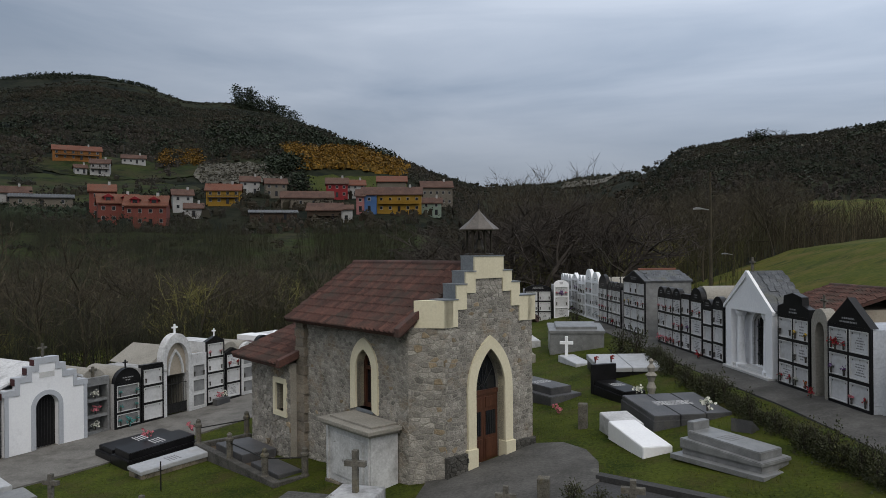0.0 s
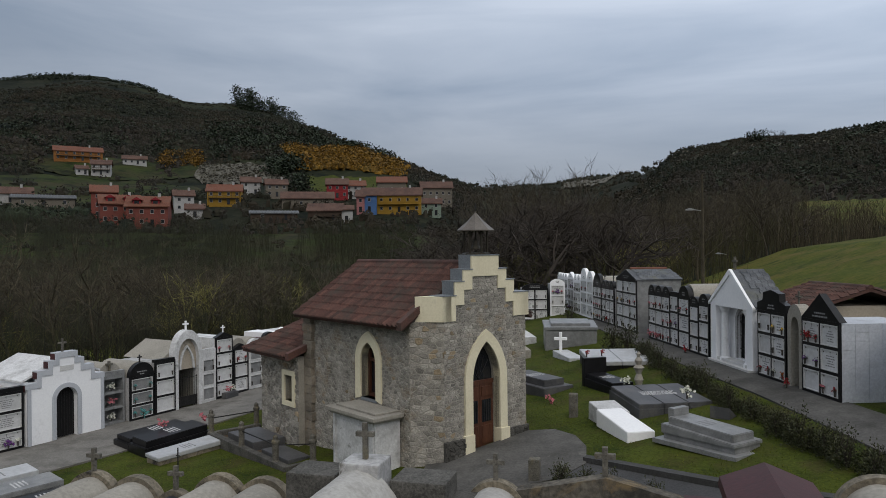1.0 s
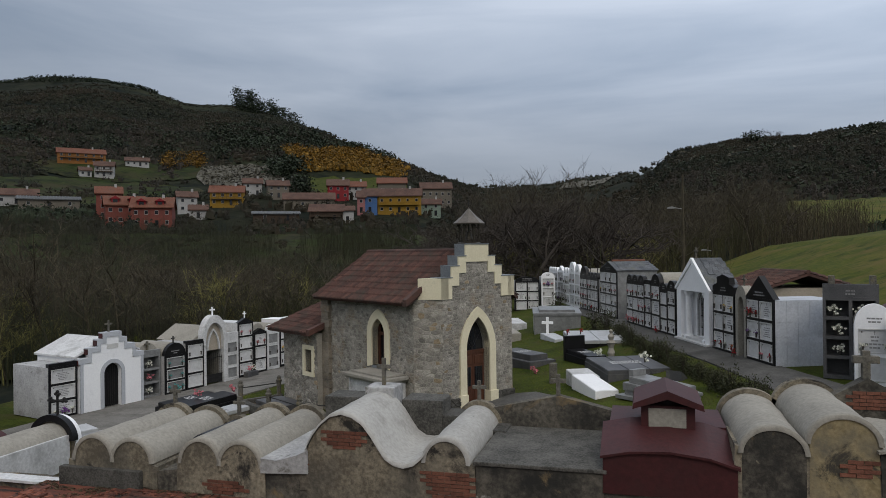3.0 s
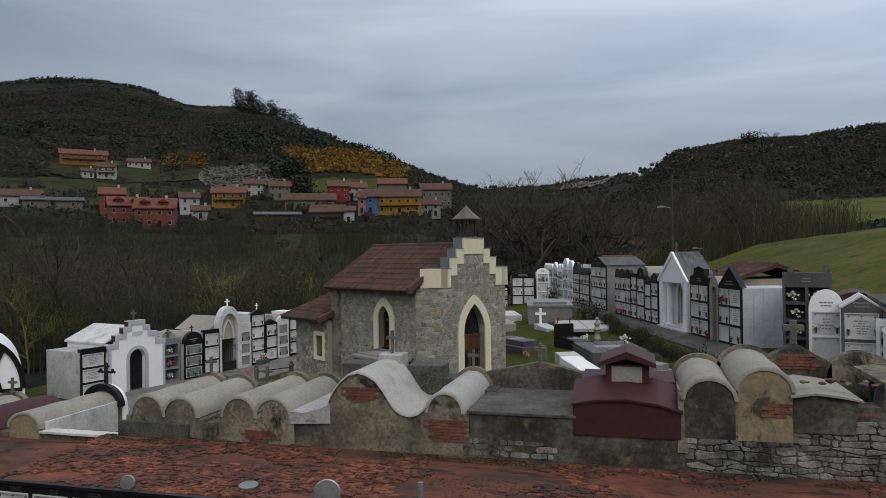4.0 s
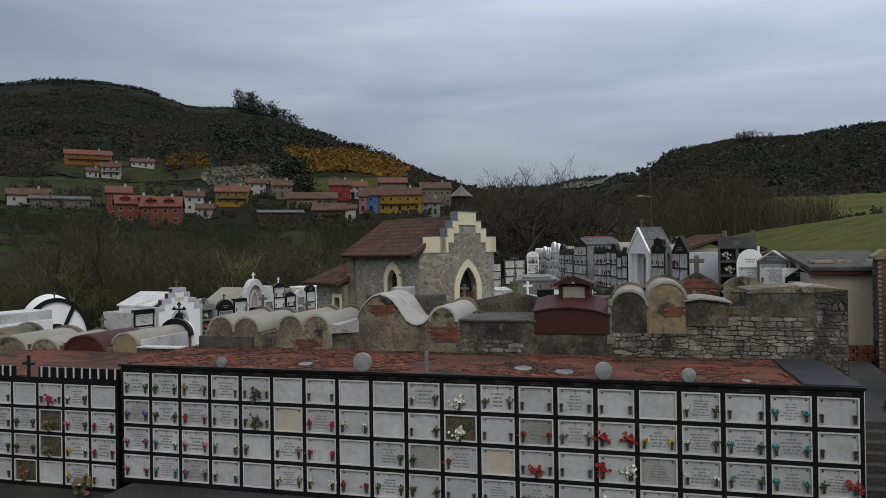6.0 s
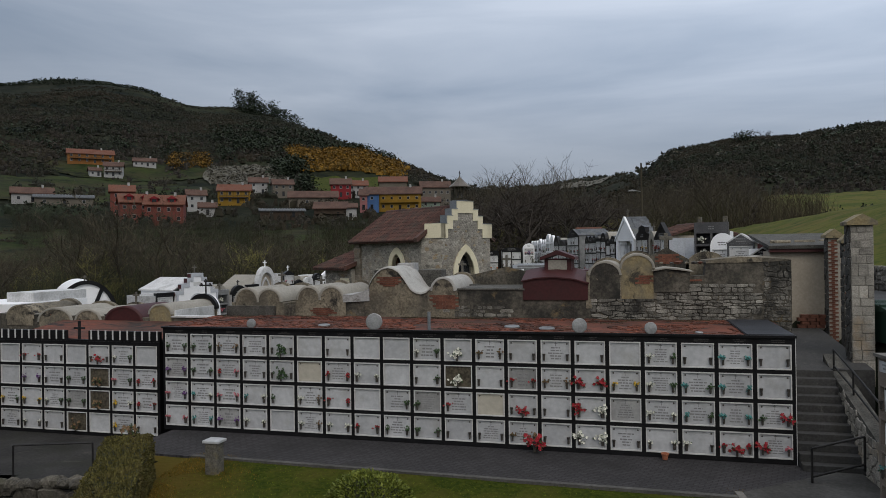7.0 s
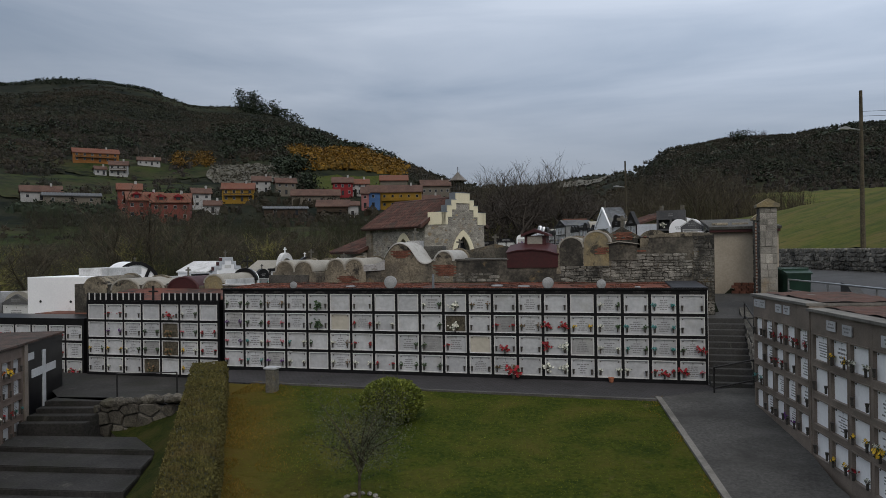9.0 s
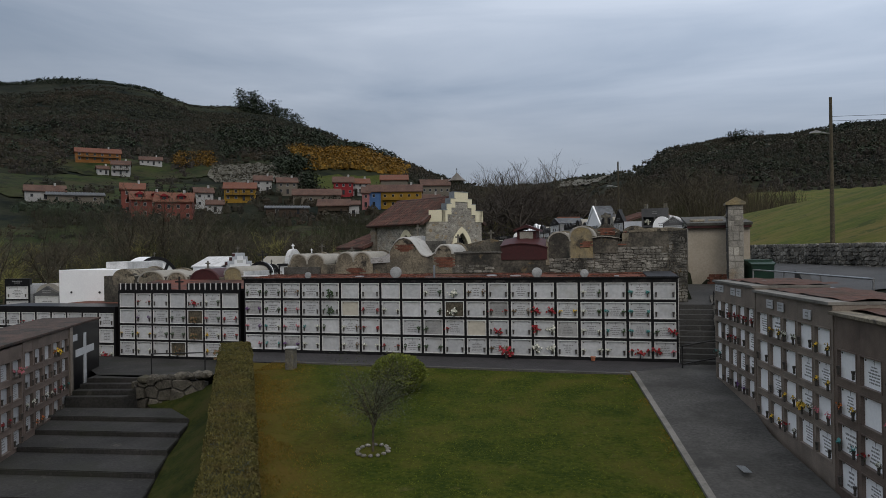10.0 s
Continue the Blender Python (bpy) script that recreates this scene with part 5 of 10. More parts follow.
def vault_tomb(x0, x1, spring, apex, ln=2.6, zb=3.05, end="vault_end", shell="vault", label="", y=WY, head=True, seed=0, brick=None, skew=0.0, cross_at_head=False):
    """A barrel-vaulted tomb: end wall, plastered shell, headwall."""
    c, hw = (x0 + x1) / 2, (x1 - x0) / 2
    m = pose(c, y, zb)
    ob = thing("vault_tomb", m, label, "vault tomb", "vault tombs on the old wall")
    sp, ap = spring - zb, apex - zb
    prof = arc(0, sp, hw, 180, 0, 18, ap - sp)
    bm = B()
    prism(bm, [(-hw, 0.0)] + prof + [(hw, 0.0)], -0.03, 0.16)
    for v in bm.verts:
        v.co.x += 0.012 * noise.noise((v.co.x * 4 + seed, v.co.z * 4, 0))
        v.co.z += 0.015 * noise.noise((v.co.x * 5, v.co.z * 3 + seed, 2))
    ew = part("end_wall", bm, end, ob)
    bm = B()
    rows = []
    n, k = 20, 14
    t = 0.055
    for j in range(k + 1):
        yy = -0.06 + (ln + 0.06) * j / k
        row = []
        for i in range(n + 1):
            a = math.pi * (1 - i / n)
            w = 0.018 * noise.noise((math.cos(a) * 2 + seed * 3, yy * 1.6, seed))
            rr = hw + t + w + (0.02 * noise.noise((i * 0.9, seed, 5)) if j == 0 else 0)
            row.append(bm.verts.new((rr * math.cos(a), yy + (0.02 * noise.noise((i * 0.7, seed, 9)) if j == 0 else 0), sp + (ap - sp + t + w) * math.sin(a))))
        rows.append(row)
    under = [bm.verts.new((hw * 0.96 * math.cos(math.pi * (1 - i / n)), -0.05, sp + (ap - sp) * 0.96 * math.sin(math.pi * (1 - i / n)))) for i in range(n + 1)]
    rows.insert(0, under)
    for p, q in zip(rows, rows[1:]):
        for i in range(n):
            bm.faces.new((p[i], p[i + 1], q[i + 1], q[i]))
    bmesh.ops.recalc_face_normals(bm, faces=bm.faces[:])
    part("shell", bm, shell, ob, "", True)
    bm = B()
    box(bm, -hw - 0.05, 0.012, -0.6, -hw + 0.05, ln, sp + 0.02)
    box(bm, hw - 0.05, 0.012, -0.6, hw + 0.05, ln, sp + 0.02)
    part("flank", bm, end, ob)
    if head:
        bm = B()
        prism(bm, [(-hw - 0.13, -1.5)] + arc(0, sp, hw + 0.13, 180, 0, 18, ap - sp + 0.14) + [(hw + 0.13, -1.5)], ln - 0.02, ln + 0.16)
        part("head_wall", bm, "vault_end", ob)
    if brick:
        brick_patch(ew, brick[0] - c, brick[1] - zb, brick[2], brick[3], -0.03, seed)
    if cross_at_head:
        cross(pose(c, y + ln + 0.07, apex + 0.12), 0.42, 0.28, 0.07, "post", "weathered stone cross on a vault tomb's headwall", "crosses on vault tombs")
    return ob


GREYV = "weathered barrel-vault tomb with cream plaster shell"
vault_tomb(-9.30, -8.45, 3.74, 4.20, 2.5, 3.3, label=GREYV + " and arched end", seed=1, cross_at_head=True)
vault_tomb(-8.42, -7.58, 3.76, 4.18, 2.5, 3.3, label=GREYV, seed=2)
vault_tomb(-7.5, -6.95, 3.62, 4.0, 1.3, 3.2, shell="lead", end="vault_end", label="low tomb covered with dark slate-grey sheet", seed=3, y=WY + 1.2, cross_at_head=True)
vault_tomb(-6.90, -6.10, 3.82, 4.26, 2.7, label=GREYV, seed=4)
vault_tomb(-6.07, -5.24, 3.82, 4.26, 2.7, label=GREYV, seed=5, brick=(-5.95, 3.3, 1.0, 0.28))
SWOOP = [(-4.33, 4.18), (-4.27, 4.34), (-4.17, 4.52), (-4.03, 4.70), (-3.84, 4.86), (-3.62, 4.92), (-3.42, 4.87), (-3.24, 4.75), (-3.08, 4.56), (-2.95, 4.36), (-2.82, 4.18), (-2.66, 4.07), (-2.48, 4.05), (-2.30, 4.10), (-2.16, 4.21), (-2.07, 4.33)]
tv = thing("vault_tomb", Matrix(), "tall vault tomb with swooping white plaster cover and brick patch", "vault tomb", "vault tombs on the old wall")
bm = B()
prism(bm, [(-4.3, 3.05)] + [(x, z - 0.03) for x, z in SWOOP] + [(-2.07, 3.05)], WY - 0.035, WY + 0.16)
ew = part("end_wall", bm, "vault_end", tv, "stained plaster end wall")
brick_patch(ew, -3.62, 4.28, 0.8, 0.36, WY - 0.035, 6)
bm = B()
rows = []
for j in range(15):
    row = []
    for x, z in SWOOP:
        yy = WY - 0.075 + 2.0 * j / 14 + (0.03 * noise.noise((x * 5, 1, 2)) if j == 0 else 0)
        row.append((x, yy, z + 0.035 + 0.016 * noise.noise((x * 3, yy * 2, 6))))
    rows.append(row)
rows.insert(0, [(x, y - 0.004, z - 0.055 + 0.02 * noise.noise((x * 7, 4, 4))) for x, y, z in rows[0]])
rows = [[bm.verts.new(p) for p in row] for row in rows]
for p, q in zip(rows, rows[1:]):
    for i in range(len(SWOOP) - 1):
        bm.faces.new((p[i], p[i + 1], q[i + 1], q[i]))
bmesh.ops.recalc_face_normals(bm, faces=bm.faces[:])
part("cover", bm, "plaster", tv, "white plaster cover swooping down to its neighbour", True)
bm = B()
box(bm, -4.3, WY + 0.16, 3.0, -2.1, WY + 1.9, 4.0)
part("body", bm, "vault_end", tv)
vault_tomb(-2.10, -1.36, 4.14, 4.54, 2.6, label="barrel-vault tomb with white shell and bare brick end", seed=7, brick=(-1.72, 3.55, 0.95, 0.5), shell="plaster", cross_at_head=True)
vault_tomb(2.96, 3.86, 4.62, 5.00, 2.5, 3.9, label=GREYV + " and dark rounded end", seed=8, end="old_wall")
vault_tomb(3.90, 4.84, 4.82, 5.22, 2.5, 3.9, label=GREYV + " and ochre end", seed=9, end="ochre", brick=(4.55, 4.35, 0.5, 0.3))
vault_tomb(-12.85, -11.95, 3.28, 3.62, 2.7, 2.9, label="barrel-vault tomb with cream shell and rusty end", seed=10, end="ochre")
vault_tomb(-14.75, -13.2, 2.95, 3.52, 2.3, 2.7, label="tomb with dark red painted barrel shell", seed=11, end="red_paint", shell="red_paint", head=False)
vault_tomb(-19.3, -18.1, 3.05, 3.55, 2.4, 2.8, label="grey cracked barrel-vault tomb", seed=12, shell="vault_end")
vault_tomb(-17.8, -16.3, 2.95, 3.45, 2.5, 2.75, label="collapsed grey barrel-vault tomb", seed=13, shell="vault")
vault_tomb(-16.1, -15.0, 2.95, 3.4, 2.6, 2.75, label="grey barrel-vault tomb with worn shell", seed=14, shell="vault", cross_at_head=True)
# white slab beside the tall vault
for pts, lab in (([(-5.22, 4.02), (-4.9, 4.0), (-4.5, 4.12), (-4.28, 4.22), (-4.28, 3.8), (-5.22, 3.75)], "white plastered slab beside the tall vault tomb"),):
    bm = B()
    prism(bm, pts, WY - 0.06, WY + 2.55)
    ob = part("tomb_cover", bm, "old_white")
    tagged(ob, lab, "tomb cover")
# white pedestal with dark blocks behind the tall vault
ped = thing("pedestal", pose(-3.6, 8.45, 2.4), "white plastered block behind the tall vault tomb", "pedestal")
bm = B()
box(bm, -0.31, 0, 0, 0.31, 0.6, 2.63, 0.03)
part("block", bm, "old_white", ped)
for x, w, z in ((-0.85, 0.8, 2.38), (0.85, 0.85, 2.38), (1.62, 0.7, 2.1), (2.1, 0.9, 1.85)):
    bm = B()
    box(bm, -w / 2, 0.05, 0, w / 2, 0.75, z, 0.03)
    blk = part("tomb_block", bm, "dark_stone")
    blk.matrix_world = pose(-3.6 + x, 8.55, 2.4)
    tagged(blk, "blackened stone tomb block", "tomb block", "dark tomb blocks")
cross(pose(-3.6, 8.75, 5.03), 0.55, 0.29, 0.075, "post", "weathered stone cross on a white pedestal")
# black-faced block under the first two vaults, white-topped kerb
bm = B()
box(bm, -9.6, WY - 0.14, 2.9, -7.75, WY + 0.02, 3.62, 0.02)
tagged(part("tomb_plinth", bm, "dark_stone"), "black stained block at the foot of two vault tombs", "tomb front")
bm = B()
box(bm, -11.95, WY - 0.05, 3.17, -9.6, WY + 0.3, 3.23, 0.01)
tagged(part("coping_slab", bm, "worn_white"), "white painted coping on the old wall", "coping")
bm = B()
box(bm, -11.93, WY + 0.1, 2.6, -11.86, WY + 2.6, 3.42)
tagged(part("tomb_flank", bm, "worn_white"), "white painted side of a vault tomb", "tomb side")
bm = B()
prism(bm, [(-12.85 - 0.12, 2.5)] + arc(-12.4, 3.28, 0.62, 180, 0, 20, 0.56) + [(-11.95 + 0.18, 2.5)], WY + 2.72, WY + 2.9)
tagged(part("headstone", bm, "white"), "white rounded headstone of a vault tomb", "headstone")
bm = B()
band(bm, arc(-12.4, 3.28, 0.52, 180, 0, 20, 0.44), arc(-12.4, 3.28, 0.66, 180, 0, 20, 0.60), WY + 2.58, WY + 2.75)
tagged(part("arch_band", bm, "black"), "black band round a tomb's rounded headstone", "band")
cross(pose(-12.3, WY + 2.7, 3.85), 0.52, 0.4, 0.06, "iron", "black wrought-iron cross on a white headstone", "", "budded")

# dark flat tomb with a low gabled headstone
ft = thing("flat_tomb", pose(-0.16, WY, 3.1), "dark flat-topped tomb with ochre stains and gabled headstone", "tomb")
bm = B()
box(bm, -1.06, -0.02, 0, 1.06, 2.6, 1.05, 0.02)
part("body", bm, "old_wall", ft)
bm = B()
box(bm, -1.1, -0.05, 1.05, 1.1, 2.55, 1.12, 0.02)
part("lid", bm, "dark_stone", ft)
bm = B()
prism(bm, [(-1.3, 0.5), (1.3, 0.5), (1.3, 1.45), (0.05, 1.74), (-1.3, 1.45)], 2.6, 2.85)
part("headstone", bm, "old_wall", ft)
cross(pose(-0.12, WY + 2.72, 4.84), 0.42, 0.3, 0.08, "post", "small stone cross on a gabled headstone", "crosses on vault tombs")

# dark red tomb with its lantern box
rt = thing("red_tomb", pose(1.9, WY, 3.85), "dark red painted tomb with a gabled lantern box", "tomb")
bm = B()
prism(bm, [(-1.02, 0), (1.0, 0), (1.0, 0.5), (0.6, 0.63), (0.0, 0.7), (-0.6, 0.67), (-1.02, 0.58)], -0.04, 1.0)
for v in bm.verts:
    if v.co.y > 0.5 and v.co.z > 0.3:
        v.co.z += 0.3
part("body", bm, "red_paint", rt)
bm = B()
prism(bm, [(-1.06, 0.57), (-0.6, 0.665), (0.0, 0.695), (0.6, 0.625), (1.04, 0.49), (1.04, 0.53), (0.6, 0.665), (0.0, 0.735), (-0.6, 0.705), (-1.06, 0.61)], -0.09, 1.0)
for v in bm.verts:
    if v.co.y > 0.5:
        v.co.z += 0.3
part("lid", bm, "red_paint", rt)
bm = B()
box(bm, -0.95, 1.0, 0.0, 0.95, 2.4, 0.9)
part("rear_body", bm, "red_paint", rt)
bm = B()
box(bm, -0.42, 0.7, 0.8, 0.44, 1.75, 1.28)
lan = part("lantern_box", bm, "red_paint", rt)
bm = B()
prism(bm, [(-0.56, 1.24), (-0.54, 1.34), (0.0, 1.56), (0.56, 1.34), (0.58, 1.24), (0.0, 1.42)], 0.55, 1.9)
part("lantern_roof", bm, "red_paint", lan)
bm = B()
box(bm, -0.30, 0.68, 0.93, 0.30, 0.70, 1.24)
part("panel", bm, "vault", lan, "pale square panel")
# rounded and gabled headstones behind the east vaults, sagging slab, ruined block
bm = B()
prism(bm, [(4.86, 4.1), (5.86, 4.1), (5.9, 4.74), (5.3, 4.82), (4.84, 4.76)], WY - 0.05, WY + 1.9)
tagged(part("slab_tomb", bm, "old_wall"), "low tomb with stained render and pale slab", "tomb")
bm = B()
prism(bm, [(4.80, 4.77), (5.2, 4.84), (5.6, 4.80), (5.98, 4.73), (5.98, 4.70), (5.6, 4.76), (5.2, 4.80), (4.80, 4.73)], WY - 0.12, WY + 1.9)
tagged(part("cover_sheet", bm, "vault"), "warped pale sheet covering a tomb", "tomb lid")
bm = B()
prism(bm, [(4.55, 3.9), (6.0, 3.9), (6.0, 5.05), (5.3, 5.45), (4.6, 5.05)], WY + 2.2, WY + 2.5)
gh = tagged(part("headstone", bm, "old_wall"), "gabled headstone with bare orange bricks", "headstone")
brick_patch(gh, 5.3, 4.9, 0.95, 0.36, WY + 2.2, 77)
cross(pose(5.3, WY + 2.35, 5.42), 0.5, 0.42, 0.13, "post", "weathered stone cross on a gabled headstone", "crosses on vault tombs")
bm = B()
prism(bm, [(5.9, 4.0)] + arc(6.55, 4.75, 0.65, 180, 0, 14, 0.55) + [(7.2, 4.0)], WY + 2.2, WY + 2.5)
tagged(part("headstone", bm, "vault_end"), "rounded grey plastered headstone", "headstone")
bm = B()
prism(bm, [(6.34, 4.95), (8.0, 4.98), (8.6, 5.02), (8.6, 5.06), (7.4, 5.14), (6.9, 5.1), (6.34, 5.04)], WY - 0.02, WY + 2.0)
tagged(part("rubble_top", bm, "vault_end"), "rough rubble top of the ruined wall end", "wall top")
bm = B()
prism(bm, [(7.3, 5.0), (7.3, 5.07), (7.9, 5.16), (8.5, 5.08), (8.5, 5.0)], WY + 0.1, WY + 1.9)
tagged(part("plaster_cap", bm, "vault"), "pale plaster cap on the wall end", "plaster cap")
brick_patch(old_wall, 5.9, 4.42, 1.1, 0.08, WY, 78)
brick_patch(old_wall, -5.9, 3.35, 0.9, 0.3, WY, 79)
brick_patch(old_wall, 3.4, 4.05, 0.8, 0.08, WY, 80)


# masonry that fills the gaps between neighbouring vaults
for x, z0, z1 in ((-9.4, 3.0, 3.7), (-8.43, 3.2, 3.8), (-7.52, 3.2, 3.7), (-6.92, 3.3, 3.85), (-6.08, 3.3, 3.85), (-5.23, 3.3, 3.9), (-4.36, 3.5, 4.1), (-2.07, 3.5, 4.1), (-1.3, 3.5, 4.1), (2.92, 3.6, 4.7), (3.88, 3.8, 4.75), (4.85, 3.9, 4.75)):
    bm = B()
    prism(bm, [(x - 0.09, z0), (x + 0.09, z0), (x + 0.07, z1), (x - 0.06, z1 + 0.04)], WY - 0.024, WY + 1.2)
    part("infill", bm, "vault_end", old_wall)
# ---- tomb fronts along the paths ----
def slate_mesh(w, l, seed):
    """One riven slate, thin, with a worn lower edge."""
    rng = random.Random(seed)
    bm = B()
    prism(bm, [(0.004, 0.0), (w * 0.3, -0.012 * rng.random()), (w * 0.7, -0.012 * rng.random()), (w - 0.004, 0.0), (w - 0.004, l), (0.004, l)], 0.0, 0.012, "z")
    me = bpy.data.meshes.new("slate")
    bm.to_mesh(me)
    bm.free()
    me.materials.append(M["slate"])
    return me


SLATES = [slate_mesh(0.23, 0.27, 60 + k) for k in range(4)]


def lay_slates(roof, eave, ridge, y0, y1, seed, ridge_tile=None):
    """Courses of slates on the slope from the eave (x, z) up to the ridge (x, z)."""
    rng = random.Random(seed)
    run, up = ridge[0] - eave[0], ridge[1] - eave[1]
    ln = math.hypot(run, up)
    n, cols = int(ln / 0.2), int((y1 - y0) / 0.23)
    tilt = math.atan2(up, abs(run))
    for j in range(n):
        for i in range(cols):
            if rng.random() < 0.015:
                continue
            t = (j * 0.2) / ln
            yy = y0 + (y1 - y0) * (i + (0.0 if j % 2 else 0.5) * 0.5) / cols
            ob = piece("slate", SLATES[rng.randrange(4)], None, roof)
            base = Matrix.Translation((eave[0] + run * t, yy, eave[1] + up * t + 0.012))
            face = Matrix.Rotation(radians(90 if run < 0 else -90), 4, "Z")
            ob.matrix_basis = base @ face @ Matrix.Rotation(tilt + radians(2.0 + rng.uniform(-0.6, 0.9)), 4, "X") @ Matrix.Translation((0 if run < 0 else -0.23, 0, 0))
    if ridge_tile:
        for i in range(int((y1 - y0) / 0.4)):
            bm = B()
            tube(bm, (ridge[0], y0 + 0.4 * i, ridge[1] + 0.0), (ridge[0], y0 + 0.4 * i + 0.41, ridge[1] + 0.015), 0.1, 0.09, 8)
            part("ridge_tile", bm, ridge_tile, roof)


def pantheon(m, w, cols, rows, zt, crown, rise, depth, front, sides, seed, label, gap=0.1, z_base=0.12, head=0.1, body_h=None, roof=None, flowers=0.24, words=0.6, slab="bright_marble", frame="marble_frame", recess=0.05, group="family tombs", colours=None, letter=True, empty=False, knobs=True):
    """A family tomb: a front of niches, a crown above it, and a body behind."""
    rng = random.Random(seed)
    ob = thing("family_tomb", m, label, "tomb", group)
    side = 0.09
    pw = (w - 2 * side + gap) / cols
    ph = (zt - z_base - head + gap) / rows
    xs = [(side + i * pw, side + i * pw + pw - gap) for i in range(cols)]
    zs = [(z_base + j * ph, z_base + j * ph + ph - gap) for j in range(rows)]
    edges = [0.0] + [v for a in xs for v in a] + [w]
    deep = 0.55 if empty else 0.062
    for k in range(0, len(edges), 2):
        bm = B()
        box(bm, edges[k], 0, 0, edges[k + 1], deep, zt)
        part("upright", bm, front, ob)
    hz = [0.0] + [v for a in zs for v in a] + [zt]
    for k in range(0, len(hz), 2):
        bm = B()
        box(bm, 0.003, 0.002, hz[k], w - 0.003, deep - 0.001, hz[k + 1] - (0.0 if k < len(hz) - 2 else 0.002))
        part("cross_rail", bm, front, ob)
    bm = B()
    if crown == "arch":
        prism(bm, [(0, zt)] + arc(w / 2, zt, w / 2, 180, 0, 20, rise)[1:-1] + [(w, zt)], 0, 0.22)
    elif crown == "gable":
        prism(bm, [(-0.02, zt), (w / 2, zt + rise), (w + 0.02, zt)], 0, 0.22)
    elif crown == "block":
        prism(bm, [(0, zt), (0, zt + rise * 0.35), (w * 0.2, zt + rise * 0.5), (w * 0.22, zt + rise * 0.85), (w * 0.5, zt + rise), (w * 0.78, zt + rise * 0.85), (w * 0.8, zt + rise * 0.5), (w, zt + rise * 0.35), (w, zt)], 0, 0.22)
    elif crown == "flat" and rise:
        box(bm, 0, 0, zt, w, 0.22, zt + rise)
    if bm.verts:
        part("crown", bm, front, ob)
    else:
        bm.free()
    if crown == "arches":
        cw = w / cols
        for k in range(cols):
            bm = B()
            prism(bm, [(k * cw + 0.02, zt)] + arc(k * cw + cw / 2, zt, cw / 2 - 0.02, 180, 0, 14, rise)[1:-1] + [((k + 1) * cw - 0.02, zt)], 0, 0.22)
            ar = part("arch_crown", bm, front, ob)
            text_bars(ar, k * cw + 0.25, (k + 1) * cw - 0.25, zt + 0.08, zt + 0.28, 0.0, rng, 2, "bars")
    elif letter and rise > 0.25:
        text_bars(ob, w * 0.28, w * 0.72, zt + 0.05, zt + 0.25, 0.0, rng, 2, "bars" if front in ("black", "dark_granite") else "bars")
    bh = body_h or zt
    bm = B()
    if sides == "blockwork":
        box(bm, 0.02, deep + 0.002, 0, w - 0.02, depth - 0.01, bh)
        n = int(bh / 0.24)
        for j in range(n):
            for i in range(6):
                y0, y1 = deep + 0.01 + (depth - deep) * i / 6, deep + 0.002 + (depth - deep) * (i + 1) / 6
                bk_ = B()
                box(bk_, w - 0.021, y0, bh * j / n + 0.006, w - 0.008, y1, bh * (j + 1) / n)
                part("block", bk_, sides, ob)
    else:
        box(bm, 0.01, deep + 0.002, 0, w - 0.01, depth, bh)
    part("body", bm, sides, ob)
    if roof == "vault":
        bm = B()
        prism(bm, [(0.0, bh)] + arc(w / 2, bh, w / 2, 180, 0, 18, min(w / 2, 0.6))[1:-1] + [(w, bh)], 0.23, depth)
        part("roof", bm, "vault", ob, "", False)
    elif roof:
        bm = B()
        prism(bm, [(-0.04, bh), (w / 2, bh + max(0.35, rise)), (w + 0.04, bh), (w + 0.04, bh + 0.06), (w / 2, bh + max(0.35, rise) + 0.06), (-0.04, bh + 0.06)], 0.0 if crown == "gable" else 0.23, depth + 0.05)
        rf = part("roof", bm, roof, ob)
        if roof == "slate" and w > 1.6:
            up = max(0.35, rise)
            lay_slates(rf, (w + 0.06, bh + 0.05), (w / 2, bh + up + 0.06), 0.25, depth + 0.02, seed, "tile_orange" if w > 3 else None)
    for z in zs:
        for x in xs:
            if empty:
                bm = B()
                box(bm, x[0] + 0.001, deep - 0.03, z[0], x[1] - 0.001, deep - 0.01, z[1])
                part("niche_back", bm, front, ob)
                if rng.random() < 0.8:
                    bouquet("flowers on family tombs", m @ pose((x[0] + x[1]) / 2 + rng.uniform(-0.1, 0.1), 0.15, z[0] + 0.01), rng.choice(colours or PALETTE), True, True, rng.randrange(3))
            else:
                niche_front(ob, x[0], z[0], x[1] - x[0], z[1] - z[0], 0.0, rng, m=m, flowers=flowers, words=words, slab=slab, frame=frame, group="flowers on family tombs", colours=colours, recess=recess, knobs=knobs)
    return ob


def left_row(s, off=0.0):
    """A front on the west path, s metres along it."""
    x, y = -21.45 + s * math.cos(radians(75)), 20.2 + s * math.sin(radians(75))
    m = along(x, y, 0, 75) @ pose(0, off, 0)
    p = m.translation
    return pose(0, 0, upper(p.x + 0.6, p.y) + 0.02) @ m


def right_row(s, off=0.0):
    x, y = 0.76 + s * math.cos(radians(-70.6)), 35.62 + s * math.sin(radians(-70.6))
    m = along(x, y, 0, -70.6) @ pose(0, off, 0)
    p = m.translation
    return pose(0, 0, upper(p.x, p.y) + 0.02) @ m


